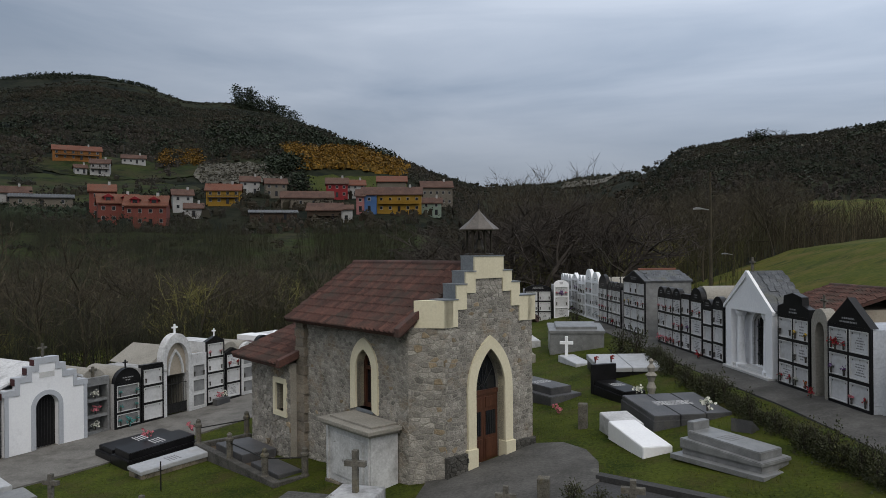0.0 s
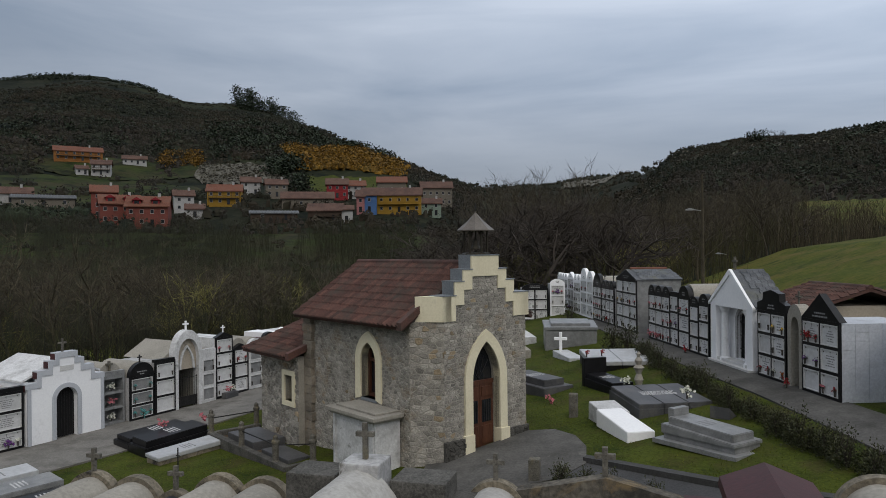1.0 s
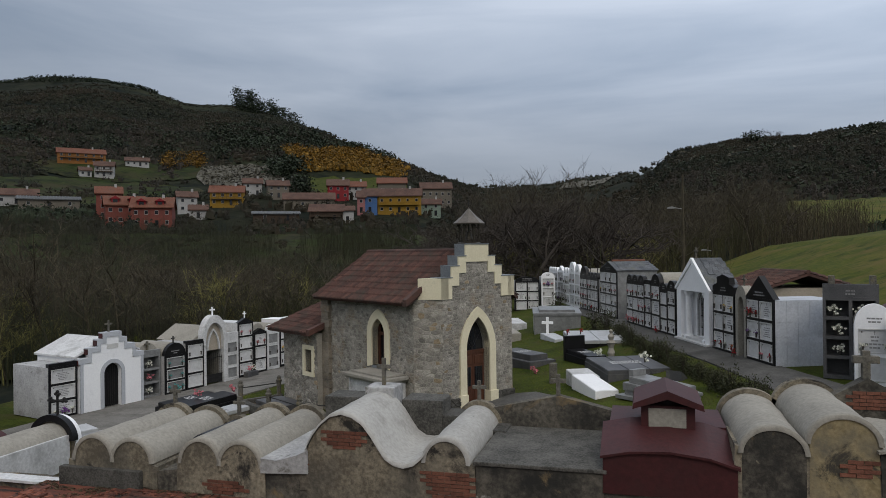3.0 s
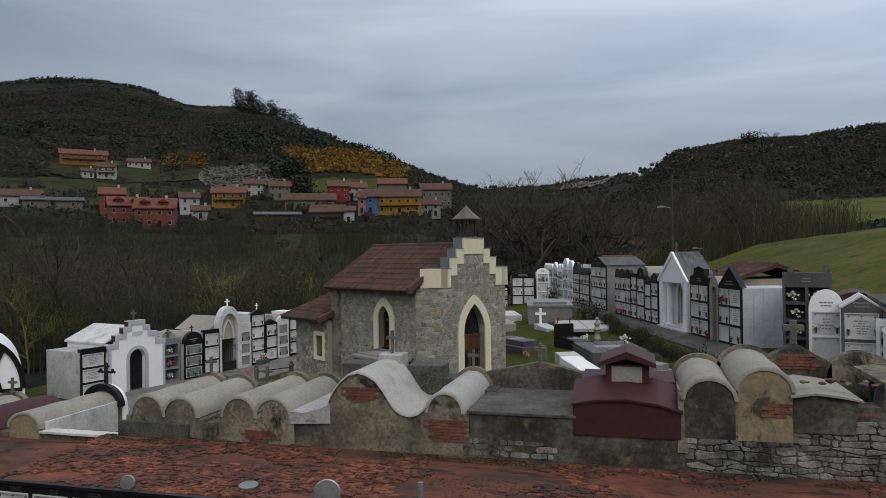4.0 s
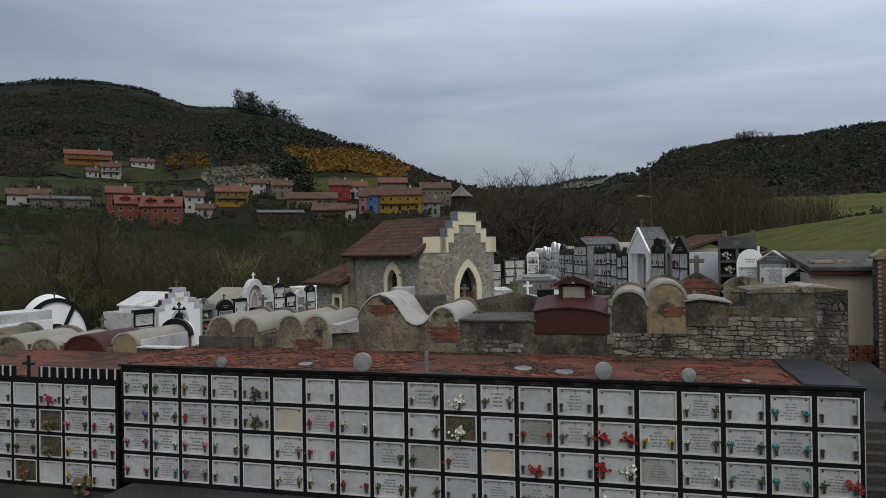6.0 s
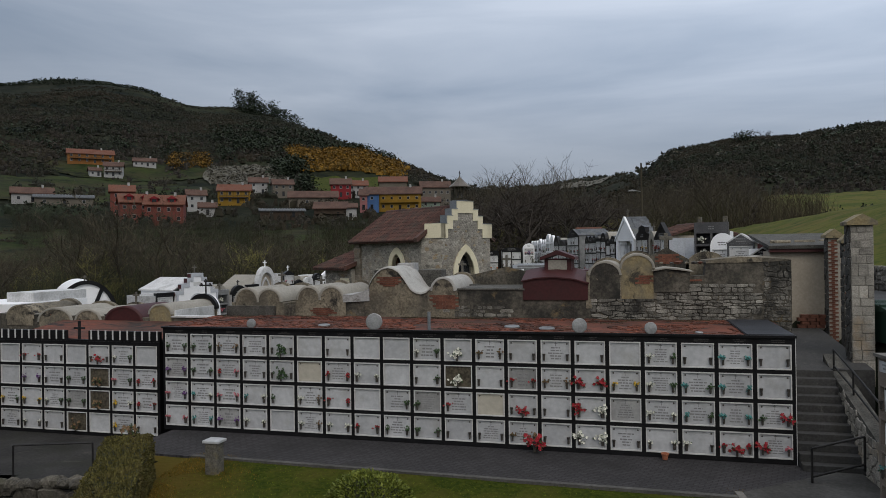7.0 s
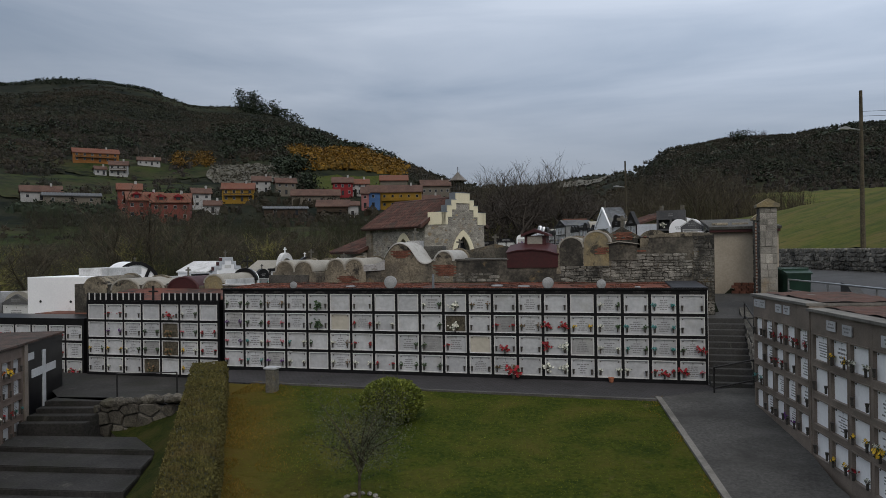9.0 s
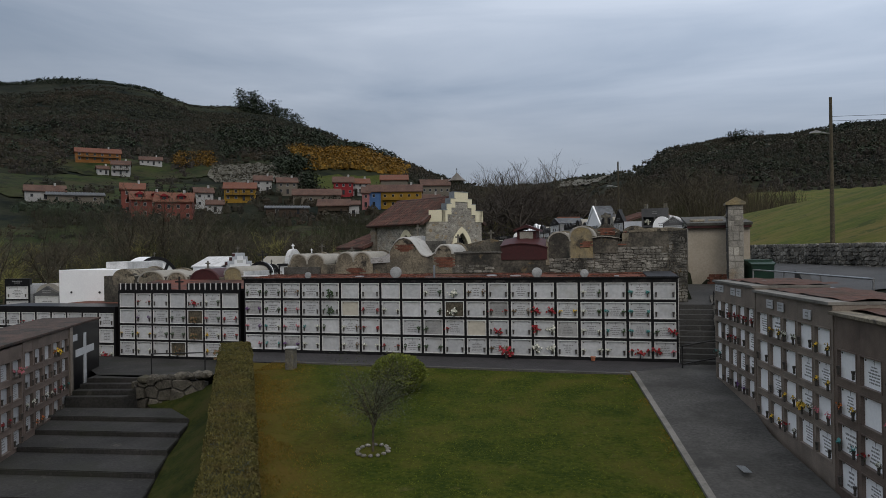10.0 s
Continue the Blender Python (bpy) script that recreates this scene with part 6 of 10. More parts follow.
def stepped_mausoleum():
    """White mausoleum with a stepped gable and a round-headed doorway."""
    m = left_row(0.05)
    ob = thing("mausoleum", m, "white painted mausoleum with stepped gable and grey trim", "mausoleum")
    w, c = 3.1, 1.53
    r, spring = 0.43, 1.55
    door = [(c - r, 0.06)] + arc(c, spring, r, 180, 0, 16) + [(c + r, 0.06)]
    steps = [(0, 2.3), (0.45, 2.3), (0.45, 2.72), (0.88, 2.72), (0.88, 3.05), (1.15, 3.05), (1.15, 3.32)]
    right_steps = [(2 * c - x, z) for x, z in steps[::-1]]
    h = len(door) // 2
    bm = B()
    prism(bm, [(0, 0), (c - r, 0)] + door[:h + 1] + [(c, 3.32)] + steps[::-1], 0, 0.3)
    prism(bm, door[h:] + [(c + r, 0), (w, 0), (w, 2.3)] + [(2 * c - x, z) for x, z in steps[1:]] + [(c, 3.32)], 0, 0.3)
    part("front_wall", bm, "white", ob)
    bm = B()
    band(bm, door, [(c - r - 0.17, 0.06)] + arc(c, spring, r + 0.17, 180, 0, 16) + [(c + r + 0.17, 0.06)], -0.03, 0.02)
    part("door_trim", bm, "bluegrey", ob)
    line = steps + right_steps
    inner = [(x + (0.0 if x < c else 0.0), z - 0.2) for x, z in line]
    bm = B()
    for (xa, za), (xb, zb) in zip(line, line[1:]):
        if abs(za - zb) < 0.01:
            box(bm, min(xa, xb) - 0.06, -0.03, za - 0.18, max(xa, xb) + 0.06, 0.34, za + 0.03)
    for x in (0.0, w - 0.14):
        box(bm, x, -0.02, 0, x + 0.14, 0.05, 2.14)
    part("coping", bm, "bluegrey", ob, "blue-grey painted coping and corner bands")
    for x, z in ((0.0, 2.3), (0.45, 2.72), (0.88, 3.05), (1.15, 3.32)):
        bm = B()
        box(bm, x - 0.08, 0.05, z - 0.26, x - 0.062, 0.32, z - 0.02)
        part("step_end", bm, "red_paint", ob, "red painted step end")
    bm = B()
    for x, z0, z1 in ((0.45, 2.12, 2.72), (0.88, 2.54, 3.05), (1.15, 2.87, 3.32)):
        for xx in (x, 2 * c - x):
            box(bm, xx - 0.075, -0.033, z0, xx + 0.075, 0.02, z1 - 0.18)
    part("step_band", bm, "bluegrey", ob)
    # flat panel that closes the opening, coloured as the shade inside
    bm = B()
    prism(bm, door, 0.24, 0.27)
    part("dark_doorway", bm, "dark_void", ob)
    bm = B()
    box(bm, c - 0.28, -0.012, 2.62, c + 0.28, 0.0, 2.82)
    part("name_plate", bm, "marble_frame", ob)
    bm = B()
    box(bm, 0.05, 0.3, 0, 0.2, 3.2, 2.35)
    box(bm, w - 0.2, 0.3, 0, w - 0.05, 3.2, 2.35)
    box(bm, 0.2, 3.05, 0, w - 0.2, 3.2, 2.35)
    box(bm, 0.2, 0.3, 0.0, w - 0.2, 3.05, 0.05)
    part("body", bm, "white", ob)
    bm = B()
    prism(bm, [(-0.05, 2.34), (c, 3.0), (w + 0.05, 2.34), (w + 0.05, 2.42), (c, 3.1), (-0.05, 2.42)], 0.3, 3.3)
    part("roof", bm, "worn_white", ob, "white painted roof")
    for x in (c - 0.22, c - 0.11, c, c + 0.11, c + 0.22, c + 0.33):
        bm = B()
        tube(bm, (x, 0.18, 0.06), (x, 0.18, spring + 0.28), 0.010, n=5)
        part("grille_rod", bm, "iron", ob)
    return ob


stepped_mausoleum()
cross(left_row(0.05) @ pose(1.45, 0.15, 3.35), 0.5, 0.34, 0.07, "post", "weathered stone cross on a stepped gable")
pantheon(left_row(-1.25, 0.1), 1.22, 1, 3, 2.15, "flat", 0.15, 2.6, "black", "old_white", 101, "black granite tomb of three niches with white sides", roof=None, letter=False)
pantheon(left_row(3.2, 0.25), 1.08, 1, 3, 2.0, "flat", 0.22, 2.4, "grey_granite", "grey_granite", 102, "grey granite tomb with open niches and flowers", empty=True, colours=["flower_white", "pink", "red"], letter=True, roof="vault")
cross(left_row(3.2, 0.35) @ pose(0.5, 0.1, 2.22), 0.42, 0.3, 0.09, "post", "dark stone cross on a granite tomb")
pantheon(left_row(4.35), 1.2, 1, 3, 1.85, "arch", 0.58, 2.2, "black", "old_white", 103, "black round-topped tomb with three grey niches", slab="grey_granite", roof="vault", flowers=0.54, colours=["teal"])
cross(left_row(4.35) @ pose(0.55, 0.1, 2.42), 0.34, 0.22, 0.05, "iron", "small black cross on a round-topped tomb")
pantheon(left_row(5.6), 1.08, 1, 3, 2.3, "flat", 0.12, 2.4, "black", "old_white", 104, "black tomb with three blank white slabs", words=0.0, flowers=0.00, letter=False)


def arched_gateway():
    """White arched gate front with an iron gate and a pointed tympanum."""
    m = left_row(6.7)
    ob = thing("gateway_tomb", m, "weathered white arched tomb front with an iron gate", "tomb")
    w, c = 1.45, 0.72
    bm = B()
    band(bm, [(c - 0.58, 0.0), (c - 0.58, 2.3)] + arc(c, 2.3, 0.58, 180, 0, 16, 0.85) + [(c + 0.58, 2.3), (c + 0.58, 0.0)], [(c - 0.74, 0.0), (c - 0.74, 2.3)] + arc(c, 2.35, 0.78, 180, 0, 16, 1.2) + [(c + 0.74, 2.3), (c + 0.74, 0.0)], 0.0, 0.4)
    part("arch_front", bm, "worn_white", ob)
    bm = B()
    prism(bm, [(c - 0.58, 1.75), (c - 0.58, 2.3)] + arc(c, 2.3, 0.57, 180, 0, 16, 0.84)[1:-1] + [(c + 0.58, 2.3), (c + 0.58, 1.75)], 0.2, 0.3)
    part("tympanum", bm, "beige", ob)
    bm = B()
    pa = pointed(c, 1.75, 1.85, 2.85, 0.42)
    band(bm, pointed(c, 1.78, 1.85, 2.75, 0.34), pa, 0.1, 0.22)
    part("pointed_frame", bm, "worn_white", ob)
    bm = B()
    box(bm, 0.05, 0.4, 0, 0.15, 2.6, 2.3)
    box(bm, w - 0.1, 0.4, 0, w, 2.6, 2.3)
    box(bm, 0.15, 2.5, 0, w - 0.1, 2.6, 2.3)
    part("flank", bm, "vault", ob)
    bm = B()
    prism(bm, [(-0.5, 2.3), (c, 3.0), (w + 0.4, 2.3)], 0.41, 3.0)
    part("roof", bm, "vault", ob)
    for k in range(9):
        bm = B()
        x = c - 0.52 + k * 0.13
        tube(bm, (x, 0.12, 0.05), (x, 0.12, 1.45 + 0.18 * math.sin(k / 8 * math.pi)), 0.012, n=5)
        part("gate_bar", bm, "iron", ob)
    for z in (0.1, 0.5, 1.35):
        bm = B()
        box(bm, c - 0.56, 0.108, z, c + 0.56, 0.132, z + 0.03)
        part("gate_rail", bm, "iron", ob)
    bm = B()
    box(bm, c - 0.55, 0.113, 0.13, c + 0.55, 0.125, 0.5)
    part("gate_panel", bm, "iron", ob)


arched_gateway()
cross(left_row(6.7) @ pose(0.72, 0.2, 3.5), 0.45, 0.3, 0.07, "white", "white stone cross on an arched front")
pantheon(left_row(8.15), 0.85, 1, 3, 2.1, "flat", 0.4, 2.4, "worn_white", "worn_white", 105, "weathered white tomb of three niches", slab="grey_granite", flowers=0.06, letter=False, roof="vault")
pantheon(left_row(9.0), 1.08, 1, 4, 2.9, "gable", 0.24, 2.4, "black", "worn_white", 106, "tall black gabled tomb of four niches", flowers=0.42, roof=None, colours=["red", "pink"])
cross(left_row(9.0) @ pose(0.54, 0.1, 3.12), 0.36, 0.24, 0.05, "white", "white cross on a gabled black tomb")
pantheon(left_row(10.15), 0.95, 1, 3, 2.2, "gable", 0.22, 2.4, "black", "worn_white", 107, "black gabled tomb with wreaths on its niches", flowers=0.60, colours=["pink", "red"], roof="vault")
pantheon(left_row(11.15), 0.95, 1, 3, 2.1, "arch", 0.42, 2.4, "worn_white", "worn_white", 108, "pale tomb with rounded crown and grey slabs", slab="grey_granite", flowers=0.12, roof="vault")
pantheon(left_row(12.15), 0.95, 1, 3, 2.3, "arch", 0.4, 2.4, "black", "red_paint", 109, "black round-topped tomb with red sides", flowers=0.36)
pantheon(left_row(13.15), 1.0, 1, 3, 2.5, "gable", 0.3, 2.4, "white", "white", 110, "white gabled tomb of three niches", flowers=0.24)
pantheon(left_row(14.2), 1.8, 2, 3, 2.4, "flat", 0.15, 2.4, "black", "worn_white", 111, "black tomb of six niches", flowers=0.30, letter=False)
pantheon(left_row(16.1), 0.95, 1, 3, 2.2, "arch", 0.4, 2.4, "white", "white", 112, "white round-topped tomb of three niches", flowers=0.24)
bouq = bouquet("flowers on family tombs", left_row(9.4) @ pose(0.0, -0.35, 0.25), "pink", True, False, 1)
bouq2 = bouquet("flowers on family tombs", left_row(9.7) @ pose(0.0, -0.35, 0.25), "flower_white", True, False, 2)
bm = B()
box(bm, -0.4, -0.15, 0, 0.4, 0.15, 0.28, 0.02)
pl = part("planter", bm, "dark_granite")
pl.matrix_world = left_row(9.55) @ pose(0, -0.35, 0)
tagged(pl, "dark stone planter standing before a tomb", "planter")


def wheel_vault():
    """Barrel-vaulted tomb whose half-round front is divided like a wheel."""
    m = left_row(-6.6) @ pose(1.3, 0.35, 0, 0, 0, -28) @ pose(-1.5, 0, 0)
    ob = thing("wheel_tomb", m, "white barrel-vaulted tomb with a black wheel-like front", "tomb")
    w, sp, rz = 3.0, 1.15, 2.05
    c, hw = w / 2, w / 2
    bm = B()
    prism(bm, [(0, 0), (0, sp)] + arc(c, sp, hw, 180, 0, 28, rz)[1:-1] + [(w, sp), (w, 0)], 0.03, 5.2)
    part("body", bm, "white", ob, "", False)
    bm = B()
    band(bm, arc(c, sp, hw - 0.17, 180, 0, 28, rz - 0.17), arc(c, sp, hw + 0.03, 180, 0, 28, rz + 0.03), -0.06, 0.1)
    part("rim", bm, "black", ob)
    bm = B()
    band(bm, arc(c, sp - 0.1, 0.52, 180, 0, 18, 0.75), arc(c, sp - 0.1, 0.70, 180, 0, 18, 0.95), -0.05, 0.05)
    part("hub_arch", bm, "black", ob)
    for a in (58, 122):
        bm = B()
        d = (math.cos(radians(a)), math.sin(radians(a)))
        n = (-d[1], d[0])
        p0 = (c + d[0] * 0.62, sp - 0.1 + d[1] * 0.85)
        p1 = (c + d[0] * (hw - 0.1), sp + d[1] * (rz - 0.1))
        prism(bm, [(p0[0] - n[0] * 0.09, p0[1] - n[1] * 0.09), (p0[0] + n[0] * 0.09, p0[1] + n[1] * 0.09), (p1[0] + n[0] * 0.09, p1[1] + n[1] * 0.09), (p1[0] - n[0] * 0.09, p1[1] - n[1] * 0.09)], -0.05, 0.05)
        part("spoke", bm, "black", ob)
    for x in (0.1, w - 0.85):
        bm = B()
        box(bm, x, -0.05, sp - 0.12, x + 0.75, 0.05, sp + 0.02)
        part("spoke", bm, "black", ob)
    # the hub's opening is a near-black panel, its inner shade painted on
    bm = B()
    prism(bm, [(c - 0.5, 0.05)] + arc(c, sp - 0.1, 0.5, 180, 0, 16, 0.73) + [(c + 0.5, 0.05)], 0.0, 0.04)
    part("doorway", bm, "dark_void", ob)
    for k in range(7):
        bm = B()
        tube(bm, (c - 0.42 + 0.14 * k, -0.03, 0.05), (c - 0.42 + 0.14 * k, -0.03, 0.9), 0.013, n=5)
        part("gate_bar", bm, "iron", ob)
    for x in (0.08, w - 0.78):
        niche_front(ob, x, 0.45, 0.68, 0.55, -0.02, random.Random(3), recess=0.03, m=m, flowers=0.60)


wheel_vault()
cross(left_row(-6.6) @ pose(1.3, 0.5, 3.2), 0.3, 0.2, 0.05, "post", "small stone cross on a barrel-vaulted tomb")
# white flat-roofed building at the row's near end
wb = thing("white_tomb_house", pose(-21.5, 7.5, 0.0, 0, 0, 0), "plain white flat-roofed tomb house", "tomb house")
bm = B()
box(bm, -2.0, 0, 0, 1.45, 4.2, 3.55, 0.02)
part("wall", bm, "white", wb)
bm = B()
box(bm, 0.0, 1.2, 3.55, 1.4, 4.2, 3.95, 0.02)
part("upper_roof", bm, "worn_white", wb)
for x in (-1.2, 0.6):
    bm = B()
    tube(bm, (x, -0.03, 2.35), (x, 0.02, 2.35), 0.06, n=10)
    part("vent_hole", bm, "iron", wb)

# ---- the east row ----
COLS = ["red", "pink", "flower_white", "purple", "red", "yellow"]
pantheon(right_row(-19.5), 3.0, 4, 3, 2.3, "arches", 0.35, 2.2, "white", "white", 200, "white tomb with arched crowns in the far row", flowers=0.30, slab="marble")
pantheon(right_row(-16.4), 1.7, 2, 3, 2.4, "gable", 0.4, 2.2, "white", "white", 201, "white gabled tomb of six niches", flowers=0.36, colours=COLS)
pantheon(right_row(-14.6), 1.7, 2, 3, 2.2, "arches", 0.5, 2.2, "white", "white", 202, "white tomb with two rounded crowns", flowers=0.42, colours=COLS, roof=None)
pantheon(right_row(-12.8), 1.5, 1, 3, 2.4, "arch", 0.75, 2.2, "white", "white", 203, "tall white round-topped tomb", flowers=0.24, slab="marble")
pantheon(right_row(-11.2), 1.3, 1, 3, 2.4, "arch", 0.6, 2.2, "white", "white", 204, "white round-topped tomb with a lattice front", flowers=0.12)
pantheon(right_row(-9.8), 1.7, 2, 3, 2.15, "arch", 0.75, 2.4, "black", "old_white", 205, "black round-topped tomb of six niches", flowers=0.30, colours=COLS, roof="vault")
pantheon(right_row(-8.0), 2.4, 3, 3, 2.15, "arches", 0.4, 2.4, "black", "old_white", 206, "black tomb with three rounded crowns", flowers=0.36, colours=COLS)
pantheon(right_row(-5.1), 3.3, 3, 4, 2.75, "gable", 0.5, 2.4, "black", "grey_granite", 207, "black gabled tomb of twelve niches with slate roof", flowers=0.36, colours=COLS, roof="slate", body_h=2.75)
pantheon(right_row(-0.05), 2.75, 3, 3, 2.25, "arches", 0.42, 2.6, "black", "old_white", 208, "black tomb with three rounded crowns and red flowers", flowers=0.54, colours=["red", "red", "pink"])
pantheon(right_row(2.72), 0.95, 1, 3, 2.35, "flat", 0.12, 2.6, "black", "old_white", 209, "black tomb of three niches", flowers=0.30, letter=False)
pantheon(right_row(3.70), 1.15, 1, 3, 2.3, "arch", 0.5, 2.6, "black", "old_white", 210, "black round-topped tomb with red and violet flowers", flowers=0.60, colours=["purple", "red"], roof="vault")
pantheon(right_row(4.88), 0.9, 1, 3, 2.05, "arch", 0.35, 2.6, "black", "old_white", 211, "low black round-topped tomb", flowers=0.18)
pantheon(right_row(5.8), 0.95, 1, 3, 2.15, "arch", 0.42, 2.6, "black", "old_white", 212, "black round-topped tomb with blank slabs", flowers=0.12)
for s, h in ((-12.0, 3.1), (-10.5, 3.0), (-9.0, 2.95), (-7.6, 2.6), (-5.9, 2.6)):
    cross(right_row(s) @ pose(0, 0.1, h - 0.1), 0.4, 0.2, 0.04, "iron", "thin iron cross on a tomb's crown", "thin crosses")


def temple_mausoleum():
    """White mausoleum with a porch of two columns, a gable and a tiled rear roof."""
    m = right_row(6.95)
    ob = thing("mausoleum", m, "white gabled mausoleum with a columned porch and iron door", "mausoleum")
    w, c = 3.3, 1.65
    bm = B()
    prism(bm, [(-0.05, 2.3), (c, 3.55), (w + 0.05, 2.3), (w + 0.05, 2.2), (-0.05, 2.2)], 0.0, 0.3)
    part("gable", bm, "white", ob)
    for x in (0.0, w - 0.42):
        bm = B()
        box(bm, x, 0.0, 0, x + 0.42, 0.5, 2.2)
        part("corner_pier", bm, "white", ob)
    for x in (0.72, w - 0.72):
        bm = B()
        lathe(bm, [(0.2, 0.1), (0.2, 0.2), (0.15, 0.26), (0.14, 1.2), (0.125, 1.95), (0.17, 2.02), (0.2, 2.1), (0.2, 2.2)], 20, (x, 0.24, 0))
        part("column", bm, "white", ob)
    dr = 0.42
    door = [(c - dr, 0.25)] + arc(c, 1.65, dr, 180, 0, 16) + [(c + dr, 0.25)]
    h = len(door) // 2
    bm = B()
    prism(bm, [(0.42, 0), (c, 0), (c, 0.25)] + door[:h + 1] + [(c, 2.2), (0.42, 2.2)], 0.5, 0.7)
    prism(bm, [(c, 0), (w - 0.42, 0), (w - 0.42, 2.2), (c, 2.2)] + door[h:] + [(c, 0.25)], 0.5, 0.7)
    part("porch_wall", bm, "white", ob)
    bm = B()
    band(bm, door, [(c - dr - 0.12, 0.25)] + arc(c, 1.65, dr + 0.12, 180, 0, 16) + [(c + dr + 0.12, 0.25)], 0.45, 0.52)
    part("door_trim", bm, "old_white", ob)
    # door panel in the same painted interior shade
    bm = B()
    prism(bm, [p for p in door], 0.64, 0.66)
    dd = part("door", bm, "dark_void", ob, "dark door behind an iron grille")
    for k in range(6):
        bm = B()
        tube(bm, (c - 0.35 + 0.14 * k, 0.58, 0.25), (c - 0.35 + 0.14 * k, 0.58, 1.95), 0.014, n=5)
        part("grille_rod", bm, "iron", dd)
    for z in (0.6, 1.1, 1.6):
        bm = B()
        box(bm, c - dr, 0.57, z, c + dr, 0.59, z + 0.03)
        part("grille_bar", bm, "iron", dd)
    bm = B()
    box(bm, 0.0, -0.15, 0, w, 0.5, 0.1, 0.01)
    box(bm, 0.3, 0.05, 0.1, w - 0.3, 0.5, 0.2, 0.01)
    part("steps", bm, "marble_frame", ob)
    bm = B()
    box(bm, 0.0, 0.5, 0, 0.3, 1.3, 2.3)
    box(bm, w - 0.3, 0.5, 0, w, 1.3, 2.3)
    box(bm, 0.3, 1.1, 0, w - 0.3, 1.3, 2.3)
    part("body", bm, "white", ob)
    bm = B()
    box(bm, 0.3, 0.3, 2.2, w - 0.3, 1.1, 2.28)
    part("porch_ceiling", bm, "white", ob)
    bm = B()
    prism(bm, [(-0.1, 2.26), (c, 3.53), (w + 0.1, 2.26), (w + 0.1, 2.36), (c, 3.63), (-0.1, 2.36)], 0.05, 1.3)
    rf = part("roof", bm, "slate", ob, "mossy grey slate roof")
    lay_slates(rf, (w + 0.12, 2.35), (c, 3.63), 0.32, 1.28, 9)
    bm = B()
    for x in (-1, 1):
        prism(bm, [(c + x * 0.02, 3.40), (c + x * (c + 0.12), 2.20), (c + x * (c + 0.12), 2.31), (c + x * 0.02, 3.64)], -0.05, 0.06)
    part("gable_moulding", bm, "white", ob)


temple_mausoleum()
cross(right_row(6.95) @ pose(1.65, 0.2, 3.6), 0.5, 0.3, 0.08, "post", "stone cross on the gabled mausoleum")
annex = thing("tomb_house", right_row(8.6, 3.3) @ pose(0, 0, 0, 0, 0, -90), "low tomb house with a red tiled roof behind the mausoleum", "tomb house")
bm = B()
box(bm, -1.9, 0, 0, 1.9, 2.9, 2.35)
part("wall", bm, "beige", annex)
gable_roof(annex, -2.3, 0.0, 2.25, 2.95, -0.3, 3.2, 61)
pantheon(right_row(10.6), 1.8, 2, 3, 2.3, "block", 0.72, 1.3, "black", "old_white", 213, "black tomb of six niches with a shaped headpiece", flowers=0.21, colours=COLS, words=0.8)


def column_tomb():
    m = right_row(12.5)
    ob = thing("column_tomb", m, "narrow weathered stone tomb with a pointed niche", "tomb")
    bm = B()
    band(bm, [(0.2, 0.0), (0.2, 1.9)] + arc(0.42, 1.9, 0.22, 180, 0, 10, 0.35) + [(0.64, 1.9), (0.64, 0.0)], [(0.0, 0.0), (0.0, 2.1)] + arc(0.42, 2.1, 0.42, 180, 0, 10, 0.55) + [(0.84, 2.1), (0.84, 0.0)], 0.0, 0.35)
    part("front", bm, "vault", ob)
    bm = B()
    box(bm, 0.05, 0.3, 0, 0.8, 1.3, 2.2)
    part("body", bm, "vault", ob)
    for z in (0.15, 0.8, 1.4):
        bm = B()
        box(bm, 0.24, 0.25, z, 0.6, 0.31, z + 0.5)
        part("niche_slab", bm, "grey_granite", ob)
    bm = B()
    tube(bm, (0.42, 0.15, 2.6), (0.42, 0.15, 3.05), 0.035, n=6)
    tube(bm, (0.27, 0.15, 2.88), (0.57, 0.15, 2.88), 0.035, n=6)
    part("finial_cross", bm, "post", ob)


column_tomb()
bouquet("flowers on family tombs", right_row(12.95) @ pose(0, -0.3, 0.0), "red", True, True, 1)
bouquet("flowers on family tombs", right_row(5.1) @ pose(0, -0.3, 0.0), "red", True, True, 2)
pantheon(right_row(13.3), 1.9, 2, 3, 2.28, "gable", 0.78, 2.5, "black", "blockwork", 214, "black gabled tomb of six niches with white sides", flowers=0.21, colours=COLS, words=0.8, body_h=2.25)


def end_row(x, y):
    """The last tombs stand one behind another and face down the path."""
    return pose(0, 0, upper(x, y) + 0.02) @ along(x, y, 0, -12)


pantheon(end_row(6.9, 19.35), 1.5, 2, 4, 2.5, "flat", 0.4, 2.2, "dark_granite", "white", 215, "grey granite tomb of eight open dark niches with white flowers", empty=True, colours=["flower_white"], letter=True, flowers=0.60)
for x in (0.25, 1.35):
    bm = B()
    box(bm, x - 0.09, 0.0, 2.9, x + 0.09, 0.25, 3.16, 0.02)
    ob = part("stone_stump", bm, "post")
    ob.matrix_world = end_row(6.9, 19.35)
    tagged(ob, "short grey stone post on a granite tomb", "stone post")
pantheon(end_row(7.5, 18.3), 1.02, 1, 2, 1.75, "arch", 0.62, 1.0, "white", "white", 216, "white round-topped tomb of two niches", flowers=0.36, roof="vault")
pantheon(end_row(8.0, 16.4), 1.08, 1, 2, 1.88, "gable", 0.38, 1.6, "dark_granite", "white", 217, "dark granite gabled tomb with white slabs", flowers=0.36, roof="worn_white")
pantheon(end_row(8.75, 15.7), 0.6, 1, 2, 1.55, "flat", 0.1, 1.6, "white", "white", 218, "narrow white tomb of two niches", flowers=0.12, letter=False)
